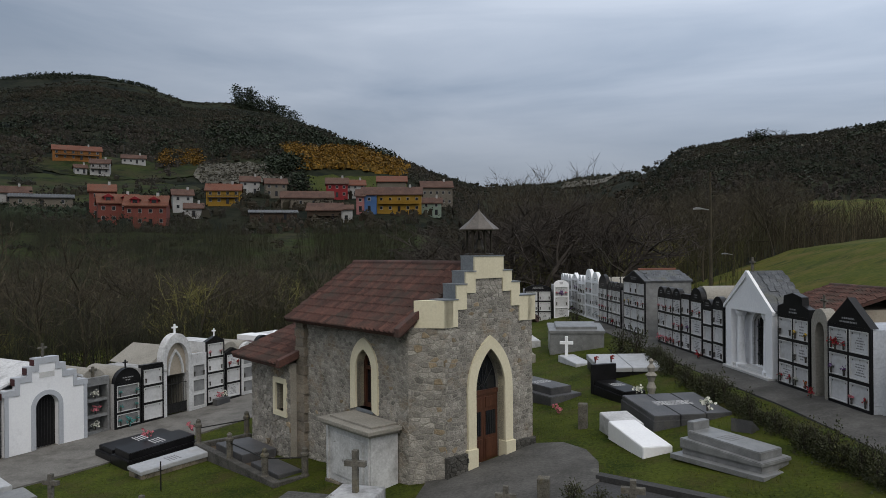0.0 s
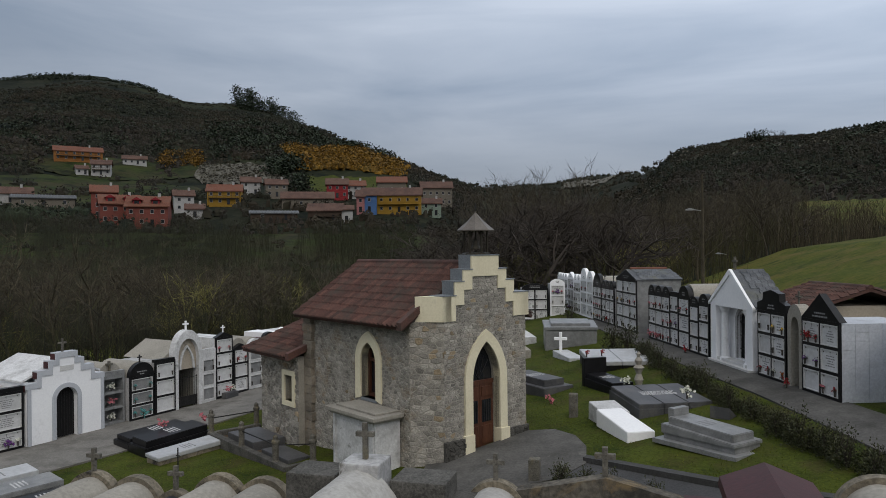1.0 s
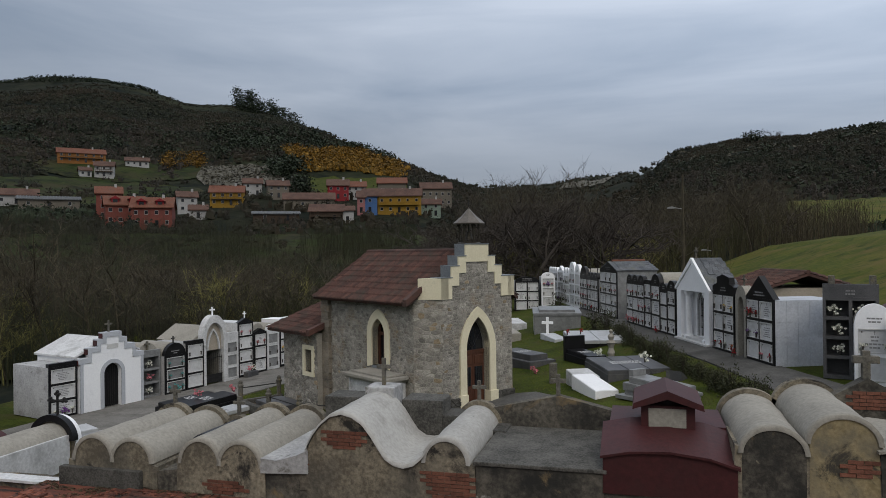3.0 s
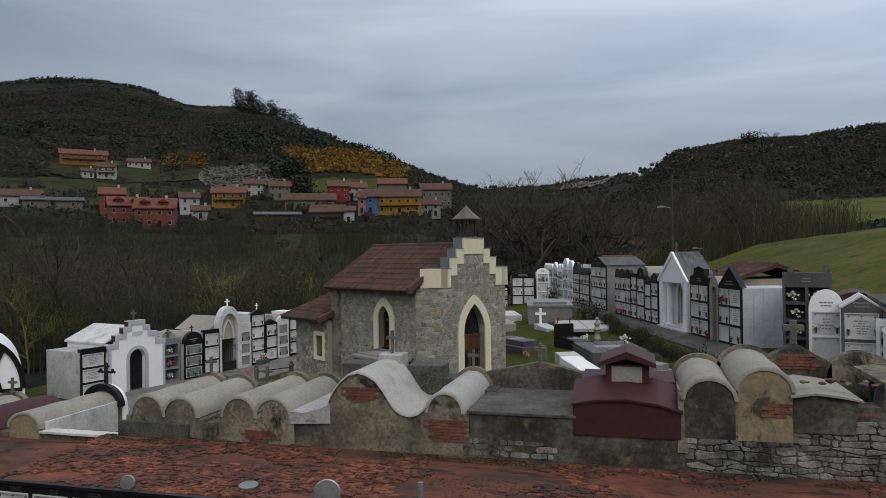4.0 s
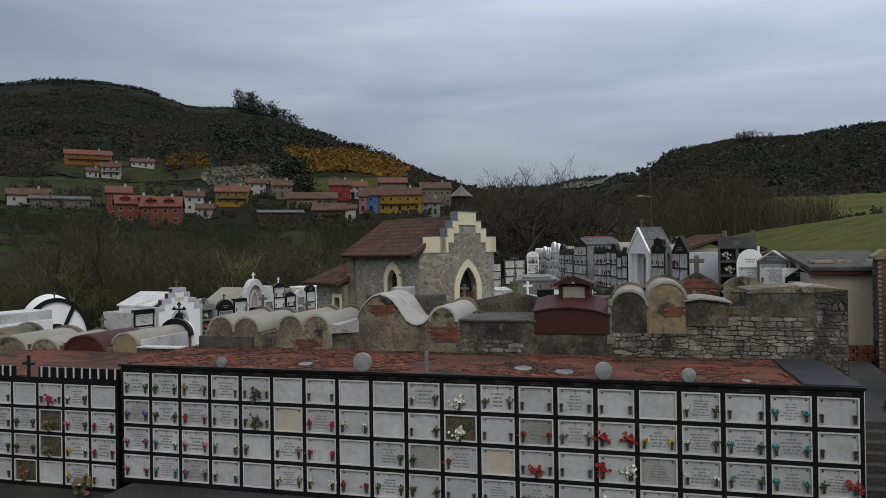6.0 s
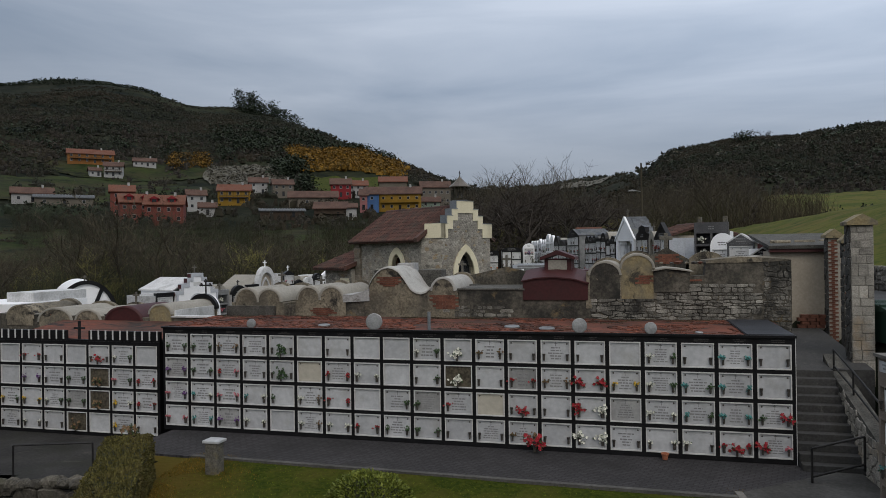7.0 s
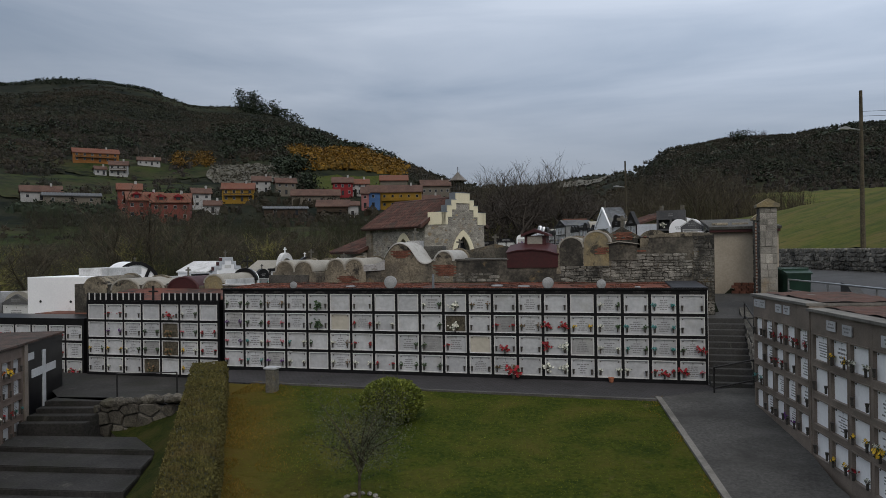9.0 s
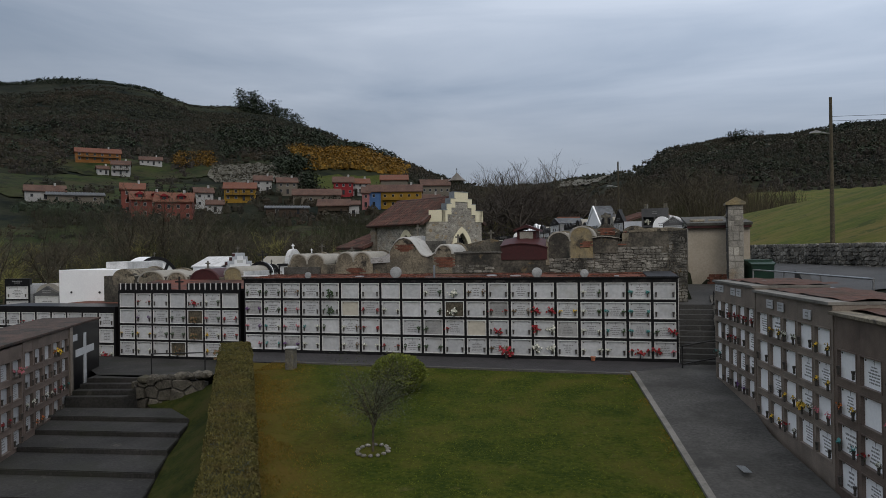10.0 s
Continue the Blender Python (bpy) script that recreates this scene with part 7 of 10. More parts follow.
pantheon(end_row(8.6, 14.3), 0.92, 1, 2, 1.34, "gable", 0.33, 1.3, "black", "white", 219, "small black gabled tomb of two niches", flowers=0.36, roof="worn_white")
bm = B()
prism(bm, [(0, 0)] + arc(0.75, 1.65, 0.75, 180, 0, 16, 0.6) + [(1.5, 0)], 0, 2.4)
ob = part("vault_roof_tomb", bm, "red_paint")
ob.matrix_world = end_row(8.25, 18.75)
tagged(ob, "tomb with a dark red painted barrel roof", "tomb")
# tombs beside the white house, behind the low niche wall
pantheon(along(-28.4, 8.7, 0.95, 10), 1.5, 1, 2, 1.75, "flat", 0.35, 1.6, "black", "old_white", 240, "black tomb of two niches behind the low niche wall", flowers=0.3)
pantheon(along(-26.6, 8.9, 0.95, 10), 1.6, 1, 1, 1.2, "gable", 0.45, 2.2, "dark_granite", "vault", 241, "dark gabled tomb before a cream barrel vault", flowers=1.0, roof="vault")
# the row that closes the far end
for k, (x, y, w, cr, fr) in enumerate(((-9.4, 47.5, 1.7, "flat", "black"), (-7.5, 47.9, 1.8, "arch", "black"), (-5.6, 48.3, 1.0, "arch", "white"))):
    pantheon(pose(0, 0, upper(x, y)) @ along(x, y, 0, 12), w, 2 if w > 1.2 else 1, 3, 2.2, cr, 0.35, 2.0, fr, "old_white", 230 + k, ("black" if fr == "black" else "white") + " tomb at the far end of the cemetery", flowers=0.24)

# ---- chapel's annex ----
AU, AV0, AV1, AE, AR = -1.0, 6.40, 9.1, 4.55, 5.62
bm = B()
wv, wz, ww, wh = 7.05, 2.95, 0.27, 0.9
near = [(AV0, GROUND - 0.4), (wv, GROUND - 0.4), (wv, wz), (wv - ww, wz), (wv - ww, wz + wh), (wv, wz + wh), (wv, AE), (AV0, AE)]
far = [(wv, GROUND - 0.4), (AV1, GROUND - 0.4), (AV1, AE), (wv, AE), (wv, wz + wh), (wv + ww, wz + wh), (wv + ww, wz), (wv, wz)]
prism(bm, near, AU, AU + 0.4, "x")
prism(bm, far, AU, AU + 0.4, "x")
part("annex_wall", bm, "mortar", chapel)
bm = B()
prism(bm, [(AU + 0.4, GROUND - 0.4), (2 * MID - AU, GROUND - 0.4), (2 * MID - AU, AE), (MID, AR - 0.1), (AU + 0.4, AE)], AV1 - 0.4, AV1)
part("annex_end_wall", bm, "mortar", chapel)
stone_wall(chapel, pose(AU, AV1, GROUND - 0.3, 0, 0, -90), AV1 - AV0, AE - GROUND + 0.3, 0.22, 0.16, 41, lambda px, pz, a=AV1 - wv, b=ww, c=wz - GROUND + 0.3, d=wh: not (abs(a - px) < b + 0.15 and c - 0.15 < pz < c + d + 0.15), singles=40)
bm = B()
for a, b, c, d in ((-ww - 0.17, wz - 0.17, ww + 0.17, wz), (-ww - 0.17, wz + wh, ww + 0.17, wz + wh + 0.17), (-ww - 0.17, wz, -ww, wz + wh), (ww, wz, ww + 0.17, wz + wh)):
    box(bm, AU - 0.06, wv + a, b, AU + 0.3, wv + c, d)
aw = part("window", bm, "cream", chapel, "small square window with cream surround")
bm = B()
box(bm, AU + 0.28, wv - ww, wz, AU + 0.3, wv + ww, wz + wh)
part("pane", bm, "beige", aw)
gable_roof(chapel, -1.45, MID, AE, AR, 6.35, 9.75, 44)
bm = B()
k = (AR - AE) / (MID + 1.45)
prism(bm, [(-1.5, AE - 0.06), (-0.62, AE - 0.06 + 0.88 * k), (-0.62, AE + 0.17 + 0.88 * k), (-1.5, AE + 0.17)], 6.2, 6.42)
part("rake_tile", bm, "tile", chapel)

# ---- apron before the door, asphalt way, kerb ----
bm = B()
apron = [(-5.5, 18.2), (-3.0, 21.0), (-2.2, 20.9), (-1.5, 20.1), (-1.1, 19.0), (-1.0, 17.6), (-1.6, 16.6), (-3.2, 15.9), (-5.4, 16.2)]
top_v = [bm.verts.new((x, y, upper(x, y) + 0.07)) for x, y in apron]
low_v = [bm.verts.new((x, y, upper(x, y) - 0.2)) for x, y in apron]
bm.faces.new(top_v)
for i in range(len(apron)):
    bm.faces.new((top_v[i], top_v[(i + 1) % len(apron)], low_v[(i + 1) % len(apron)], low_v[i]))
bmesh.ops.triangulate(bm, faces=[bm.faces[0]] if False else [f for f in bm.faces if len(f.verts) > 4])
bmesh.ops.recalc_face_normals(bm, faces=bm.faces[:])
setting("pavement_apron", bm, "apron", "grey concrete apron before the chapel door", "pavement")
strip("path_asphalt", [(-1.1, 17.7), (2.5, 15.0), (7.5, 12.2)], [(-2.0, 16.0), (1.4, 13.4), (6.5, 10.4)], upper, "asphalt", "dark asphalt way below the graves", 0.05)
strip("kerb", [(-1.0, 17.95), (2.6, 15.3), (7.2, 12.7)], [(-1.1, 17.78), (2.5, 15.1), (7.1, 12.5)], upper, "concrete", "low concrete kerb", 0.16, category="kerb")

# ---- sarcophagus against the chapel ----
sar = thing("sarcophagus", CH, "large white weathered sarcophagus with a moulded lid against the wall", "sarcophagus")
bm = B()
box(bm, -1.6, 1.1, 1.3, -0.66, 3.35, 1.75, 0.02)
part("base", bm, "vault_end", sar)
bm = B()
box(bm, -1.55, 1.15, 1.75, -0.66, 3.3, 3.28, 0.02)
part("body", bm, "worn_white", sar)
bm = B()
box(bm, -1.575, 1.5, 1.95, -1.55, 2.95, 3.1, 0.01)
part("panel", bm, "worn_white", sar)
for v in (1.2, 3.17):
    bm = B()
    box(bm, -1.6, v, 1.75, -1.5, v + 0.1, 3.28, 0.01)
    part("pilaster", bm, "worn_white", sar)
bm = B()
box(bm, -1.66, 1.05, 3.28, -0.66, 3.4, 3.36, 0.015)
box(bm, -1.76, 0.95, 3.36, -0.66, 3.5, 3.47, 0.02)
box(bm, -1.5, 1.2, 3.47, -0.66, 3.25, 3.53, 0.02)
part("lid", bm, "vault", sar)

# ---- railed grave plot ----
plot = thing("grave_plot", CH, "old grave plot with stone kerb, posts and iron rods", "grave plot")
zb = 1.05
for a, b, c, d in ((-2.75, 4.2, -2.5, 10.0), (-2.5, 9.8, -0.7, 10.0), (-2.5, 4.2, -1.7, 4.4)):
    bm = B()
    box(bm, a, b, zb, c, d, 1.62, 0.03)
    part("kerb", bm, "dark_stone", plot)
bm = B()
sheet(bm, [-2.5 + 0.2 * i for i in range(9)], [4.4 + 0.2 * j for j in range(28)], lambda x, y: 1.42 + 0.05 * noise.noise((x * 2, y * 2, 0)))
part("soil", bm, "soil", plot)
for (u, v), (u2, v2), h in (((-2.3, 4.8), (-1.5, 6.6), 1.62), ((-2.3, 7.2), (-1.1, 9.2), 1.7)):
    bm = B()
    box(bm, u, v, 1.35, u2, v2, h, 0.03)
    part("slab", bm, "dark_granite", plot, "dark grave slab")
posts = ((-2.62, 9.9), (-0.85, 9.9), (-2.62, 7.4), (-2.62, 5.0), (-1.7, 4.3))
for u, v in posts:
    bm = B()
    lathe(bm, [(0.13, 1.5), (0.13, 1.62), (0.1, 1.66), (0.105, 2.15), (0.13, 2.19), (0.13, 2.25), (0.08, 2.3), (0.09, 2.38), (0.03, 2.44)], 8, (u, v, 0))
    part("post", bm, "post", plot)
for a, b in zip(posts, posts[1:] + posts[:1]):
    if abs(a[0] - b[0]) + abs(a[1] - b[1]) < 3.2:
        bm = B()
        tube(bm, (*a, 2.12), (*b, 2.12), 0.022, n=6)
        part("iron_rod", bm, "iron", plot)
stake = thing("iron_cross", pose(-13.6, 18.2, upper(-13.6, 18.2)), "thin black iron stake with a small cross in the grass", "iron cross")
bm = B()
tube(bm, (0, 0, -0.1), (0, 0, 0.85), 0.02, n=6)
tube(bm, (-0.07, 0, 0.6), (0.07, 0, 0.6), 0.015, n=6)
part("rod", bm, "iron", stake)


# ---- graves on the upper lawn ----
def grave(x, y, deg, w, l, h, material, label, tiers=((0.0, 1.0),), slope=0.0, slab=None, base=None, head=None, words=True, group="graves on the lawn", split=1):
    """A grave: x, y its near left corner, deg the way its width runs; tiers of (inset, share of the height)."""
    m = pose(0, 0, upper(x, y) - 0.05) @ along(x, y, 0, deg)
    far = m @ Vector((w / 2, l, 0))
    rise = math.degrees(math.atan2(upper(far.x, far.y) - upper(x, y), l)) * 0.7
    m = m @ pose(0, 0, 0, rise)
    ob = thing("grave", m, label, "grave", group)
    if base:
        bm = B()
        box(bm, -base, -base, 0, w + base, l + base, 0.12, 0.01)
        part("base_slab", bm, "grey_granite" if material == "grey_granite" else "vault_end", ob)
    z = 0.05
    for k, (inset, share) in enumerate(tiers):
        for q in range(split):
            bm = B()
            z1 = z + h * share
            x0, x1 = inset + (w - 2 * inset) * q / split + 0.01, inset + (w - 2 * inset) * (q + 1) / split - 0.01
            box(bm, x0, inset, z - 0.04, x1, l - inset, z1)
            for v in bm.verts:
                if v.co.z > z1 - 0.01:
                    v.co.z += slope * (v.co.y / l)
            bmesh.ops.bevel(bm, geom=bm.edges[:], offset=0.018, segments=2, affect="EDGES")
            part("tier" if k < len(tiers) - 1 else "slab", bm, slab if slab and k == len(tiers) - 1 else material, ob)
        z = z1
    if head:
        hw, hh = head
        bm = B()
        box(bm, w / 2 - hw / 2, l - 0.2, 0, w / 2 + hw / 2, l, z + hh, 0.02)
        hs = part("headstone", bm, slab or material, ob)
    if words and slope < 0.2:
        rng = random.Random(int(x * 100))
        bm = B()
        for r in range(4):
            a = w * 0.25
            while a < w * 0.7:
                b = a + rng.uniform(0.05, 0.14)
                yy = l * 0.45 + r * 0.11
                box(bm, a, yy, z + slope * yy / l - 0.001, b, yy + 0.05, z + slope * yy / l + 0.004)
                a = b + 0.03
        part("engraving", bm, "bars_pale" if material in ("black", "dark_granite") else "bars", ob)
    return ob, m, z


grave(-18.5, 21.2, -28, 1.35, 2.5, 0.42, "black", "polished black granite grave with a sloping lid", ((0, 0.6), (0.1, 0.4)), 0.12)
grave(-17.3, 20.55, -28, 1.35, 2.5, 0.55, "black", "polished black granite grave with flowers on it", ((0, 0.6), (0.1, 0.4)), 0.12)
bouquet("flowers on graves", pose(-16.6, 21.5, 1.68), "pink", True, False, 1)
bouquet("flowers on graves", pose(-15.6, 22.6, 1.72), "pink", True, False, 2)
grave(-15.75, 19.5, -28, 0.95, 2.3, 0.32, "vault_end", "low grave with a white marble lid", ((0, 0.75), (-0.03, 0.25)), 0.05, slab="marble")
grave(-19.8, 15.6, -28, 1.1, 2.2, 0.35, "vault_end", "low grave with a pale stone lid", ((0, 0.75), (-0.03, 0.25)), 0.05, slab="marble")
grave(-18.2, 14.9, -28, 1.2, 2.2, 0.4, "dark_granite", "grave with a grey granite lid", ((0, 0.7), (0.0, 0.3)), 0.05, slab="grey_granite")
grave(-16.6, 14.2, -28, 1.3, 2.2, 0.4, "black", "low black granite grave", ((0, 0.7), (0.06, 0.3)), 0.05)
grave(0.0, 19.15, 27, 0.85, 2.1, 0.3, "white", "white painted grave with a stepped lid", ((0, 1.0),), 0.18, words=False)
grave(-0.75, 20.95, 27, 0.9, 1.1, 0.42, "worn_white", "white painted head block of a grave", ((0, 1.0),), 0.1, words=False)
grave(2.55, 17.4, 47, 1.05, 2.2, 0.5, "grey_granite", "grey granite grave with a pale base and headstone", ((0, 0.5), (-0.04, 0.12), (0.1, 0.38)), 0.15, base=0.2, head=(0.6, 0.35))
bouquet("flowers on graves", pose(1.6, 19.5, 4.0), "flower_white", True, True, 1)
grave(0.3, 21.4, 25, 2.5, 2.3, 0.45, "dark_granite", "wide dark stone grave in three slabs", ((0, 0.7), (0.03, 0.3)), 0.06, split=3)
bouquet("flowers on graves", pose(-0.1, 23.4, 3.55), "flower_white", True, False, 2)
gb = grave(-0.6, 24.75, 33, 0.95, 2.2, 0.4, "black", "black granite grave with an upright headstone and red flowers", ((0, 0.6), (0.05, 0.4)), 0.05, head=(0.95, 0.62))
for q in (0.15, 0.8):
    bouquet("flowers on graves", gb[1] @ pose(q, 2.1, 1.1), "red", False, True, 1)
grave(-1.55, 28.6, 17, 2.5, 2.3, 0.5, "black", "black grave with two white marble lids", ((0, 0.75), (-0.03, 0.25)), 0.05, slab="marble", split=2, words=False)
grave(-3.1, 25.4, 48, 1.5, 2.6, 0.55, "dark_granite", "two-tiered dark granite grave with a cross", ((0, 0.55), (0.25, 0.45)), 0.1)
grave(-4.3, 35.2, 10, 2.6, 2.0, 1.35, "grey_granite", "high grey granite tomb with a stepped top", ((0, 0.82), (-0.05, 0.08), (0.3, 0.1)), 0.0, words=False)
grave(-2.75, 31.6, 30, 0.8, 1.9, 0.16, "marble", "low white marble slab with a white cross", ((0, 1.0),), 0.12, words=False)
cross(pose(-3.3, 33.2, upper(-3.3, 33.2) + 0.2), 0.95, 0.6, 0.13, "white", "white stone cross at the head of a slab")
grave(-5.6, 33.4, 25, 0.9, 1.8, 0.5, "vault", "small pale plastered grave", ((0, 1.0),), 0.1, words=False)
grave(-6.2, 37.5, 25, 1.2, 2.0, 0.5, "worn_white", "small white painted grave", ((0, 1.0),), 0.1, words=False)
bk = thing("memorial_book", pose(2.55, 20.7, upper(2.55, 20.7), 0, 0, -35), "small slanted dark granite plaque on the grass", "plaque")
bm = B()
prism(bm, [(0, 0), (0.42, 0), (0.42, 0.08), (0.0, 0.36)], -0.3, 0.3, "x")
part("block", bm, "dark_granite", bk)
bouquet("flowers on graves", pose(-2.7, 24.2, upper(-2.7, 24.2)), "pink", True, False, 2)

lan = thing("stone_lantern", pose(0.3, 25.1, upper(0.3, 25.1) - 0.03), "turned pale stone pillar standing among the graves", "stone pillar")
bm = B()
lathe(bm, [(0.2, 0), (0.2, 0.15), (0.1, 0.22), (0.16, 0.42), (0.09, 0.62), (0.15, 0.78), (0.2, 0.84), (0.09, 0.95), (0.14, 1.1), (0.05, 1.22), (0.08, 1.32), (0.02, 1.4)], 14)
part("shaft", bm, "vault", lan)
bm = B()
box(bm, -0.28, -0.28, -0.1, 0.28, 0.28, 0.06, 0.02)
part("base", bm, "vault_end", lan)
for x, y, h in ((-1.75, 22.4, 0.75), (-2.2, 16.6, 0.6), (4.7, 12.9, 0.75)):
    bm = B()
    box(bm, -0.14, -0.14, -0.1, 0.14, 0.14, h, 0.03)
    ob = part("stone_post", bm, "post")
    ob.matrix_world = pose(x, y, upper(x, y))
    tagged(ob, "short weathered stone post in the grass", "stone post", "stone posts")
# old crosses at the foot of the vaults' rear side
for x, y, h in ((-9.2, 10.0, 0.75), (-13.1, 11.0, 0.8), (-11.2, 12.2, 0.9), (0.35, 12.6, 0.95), (5.6, 11.6, 0.7), (-7.3, 10.2, 0.8)):
    cross(pose(x, y, upper(x, y) - 0.05) , h + 0.3, 0.45, 0.12, "post", "weathered stone cross standing in the ground", "weathered crosses")


# ---- leaves, shrubs ----
def leaf_cloud(seed, n, shape, size, flat=0.0):
    """n small leaf quads scattered by shape(rng) -> point, outward."""
    rng = random.Random(seed)
    v, f = [], []
    for _ in range(n):
        p, o = shape(rng)
        d = (o + Vector((rng.uniform(-1, 1), rng.uniform(-1, 1), rng.uniform(-0.6, 1)))).normalized()
        e = d.cross(Vector((rng.uniform(-1, 1), rng.uniform(-1, 1), rng.uniform(-1, 1)))).normalized()
        s = size * rng.uniform(0.6, 1.4)
        i = len(v)
        v += [p, p + d * s * 0.55 + e * s * 0.32, p + d * s * 1.15, p + d * s * 0.55 - e * s * 0.32]
        f.append((i, i + 1, i + 2, i + 3))
    me = bpy.data.meshes.new("leaves")
    me.from_pydata([tuple(p) for p in v], [], f)
    return me


def blob_shape(r, rz, lump, seed):
    def shape(rng):
        d = Vector((rng.gauss(0, 1), rng.gauss(0, 1), abs(rng.gauss(0, 1)) - 0.15)).normalized()
        k = 1 + lump * noise.noise((d.x * 2.2 + seed, d.y * 2.2, d.z * 2.2))
        q = rng.random() ** 0.35
        return Vector((d.x * r * k * q, d.y * r * k * q, rz * k * q * d.z + 0.05)), d
    return shape


def twig_mesh(seed, n, h, spread, r=0.012):
    rng = random.Random(seed)
    bm = B()
    for _ in range(n):
        a = rng.uniform(0, 6.28)
        q = rng.uniform(0.2, 1) * spread
        mid = (math.cos(a) * q * 0.5, math.sin(a) * q * 0.5, h * 0.5)
        tube(bm, (math.cos(a) * 0.03, math.sin(a) * 0.03, -0.1), mid, r, r * 0.8, 4)
        tube(bm, mid, (math.cos(a + 0.4) * q, math.sin(a + 0.4) * q, h * rng.uniform(0.75, 1.05)), r * 0.8, r * 0.4, 4)
    me = bpy.data.meshes.new("stems")
    bm.to_mesh(me)
    bm.free()
    return me


SHRUBS = []
for k in range(5):
    lv = leaf_cloud(300 + k, 950, blob_shape(0.42, 0.72 + 0.08 * k, 0.55, k * 3.1), 0.062)
    lv.materials.append(M["leaf"])
    st = twig_mesh(310 + k, 14, 0.75 + 0.08 * k, 0.38)
    st.materials.append(M["twig_dark"])
    SHRUBS.append((lv, st))


def shrub(x, y, sc, k, label, group):
    ob = thing("shrub", pose(x, y, upper(x, y) - 0.02, 0, 0, 77 * k) @ Matrix.Scale(sc, 4), label, "shrub", group)
    piece("leaves", SHRUBS[k % 5][0], None, ob)
    piece("stem_bundle", SHRUBS[k % 5][1], None, ob)


rng = random.Random(5)
line = [(0.35, 31.2), (0.95, 29.0), (1.9, 25.4), (2.9, 22.2), (3.8, 19.2), (4.6, 16.9), (5.9, 13.6)]
n = 46
for k in range(n):
    u = k / (n - 1) * (len(line) - 1)
    i = min(int(u), len(line) - 2)
    x = line[i][0] + (line[i + 1][0] - line[i][0]) * (u - i) + rng.uniform(-0.15, 0.15)
    y = line[i][1] + (line[i + 1][1] - line[i][1]) * (u - i)
    shrub(x, y, rng.uniform(0.5, 0.85), k, "ragged dark green hedge shrub beside the path", "hedge shrubs along the path")
for k, (x, y, sc) in enumerate(((-0.9, 33.6, 1.2), (-0.2, 32.2, 1.25), (-3.6, 41.0, 1.3), (-1.5, 16.4, 0.7), (-0.9, 16.0, 0.6), (-0.3, 15.2, 0.75), (0.6, 14.6, 0.6))):
    shrub(x, y, sc, k + 2, "small dark green shrub among the graves", "small shrubs")


# tufts over the upper lawn
rngg = random.Random(78)
v, f = [], []
for _ in range(60000):
    x, y = rngg.uniform(-19, 6), rngg.uniform(13.5, 36)
    if x < -9 and y > 27:
        continue
    if x > lerp(y, ((11.5, 7.2), (16.6, 5.7), (22.8, 3.9), (27.2, 2.3), (32.5, 0.57), (45, -3.6))) - 0.1 or x < lerp(y, ((12, -20), (17, -18.6), (20, -17.6), (24.3, -16.4), (30, -14.2), (40, -11))) + 0.1 or (-5.5 < x < -1.0 and 15.8 < y < 21.0) or y < 17.9 - 0.6 * (x + 1.0) and x > -1.0:
        continue
    z = upper(x, y)
    a = rngg.uniform(0, 6.28)
    h = rngg.uniform(0.02, 0.06) * (1.0 + 0.7 * noise.noise((x * 0.8, y * 0.8, 3)))
    i = len(v)
    dx, dy = 0.007 * math.cos(a), 0.007 * math.sin(a)
    v += [(x - dx, y - dy, z), (x + dx, y + dy, z), (x + rngg.uniform(-0.05, 0.05), y + rngg.uniform(-0.05, 0.05), z + h)]
    f.append((i, i + 1, i + 2))
me = bpy.data.meshes.new("grass_tufts")
me.from_pydata(v, [], f)
tagged(piece("grass_tufts", me, "blade"), "short green grass tufts between the graves", "grass", kind="stuff")

# ---- lower terrace ----
strip("pavement_west", [(-19.5, 3.9), (-9.6, 3.9)], [(-13.9, -0.8), (-9.4, -0.9)], lambda x, y: -0.45, "wet_asphalt", "dark asphalt before the lower niche wall", 0.02, category="pavement")
# path of long shallow steps to the west
LINE_L, LINE_R = [(-14.6, -0.9), (-11.2, -8.2), (-8.0, -15), (-5, -21)], [(-11.7, -0.95), (-8.2, -3.4), (-6.9, -6.6), (-4.2, -12), (-1.5, -18)]


def on_line(line, y):
    return float(np.interp(-y, [-p[1] for p in line], [p[0] for p in line]))


ys = [-2.35, -3.6, -4.9, -6.3, -7.9, -9.6, -11.5, -13.6, -16]
for k, (ya, yb) in enumerate(zip(ys, ys[1:])):
    z = -1.28 - 0.15 * k
    bm = B()
    pts = [(on_line(LINE_L, ya) - 0.1, ya - 0.35), (on_line(LINE_R, ya), ya + 0.35), (on_line(LINE_R, yb), yb + 0.35), (on_line(LINE_L, yb) - 0.1, yb - 0.35)]
    prism(bm, pts, -3.4, z, "z")
    bmesh.ops.bevel(bm, geom=[e for e in bm.edges if all(v.co.z > z - 0.01 for v in e.verts)], offset=0.025, segments=2, affect="EDGES")
    setting("step_%d" % (k + 1), bm, "wet_asphalt", "long dark worn asphalt step of the path", "step")
for k in range(4):
    bm = B()
    z = -0.43 - 0.17 * k
    y0 = -0.85 - 0.38 * k
    prism(bm, [(-13.9, y0 - 0.55), (-11.75, y0 - 0.05), (-11.7, y0 + 0.55), (-14.1, y0 + 0.2)], -3, z, "z")
    bmesh.ops.bevel(bm, geom=[e for e in bm.edges if all(v.co.z > z - 0.01 for v in e.verts)], offset=0.02, segments=2, affect="EDGES")
    setting("stair_%d" % (k + 1), bm, "wet_asphalt", "worn dark stone stair tread", "stair")
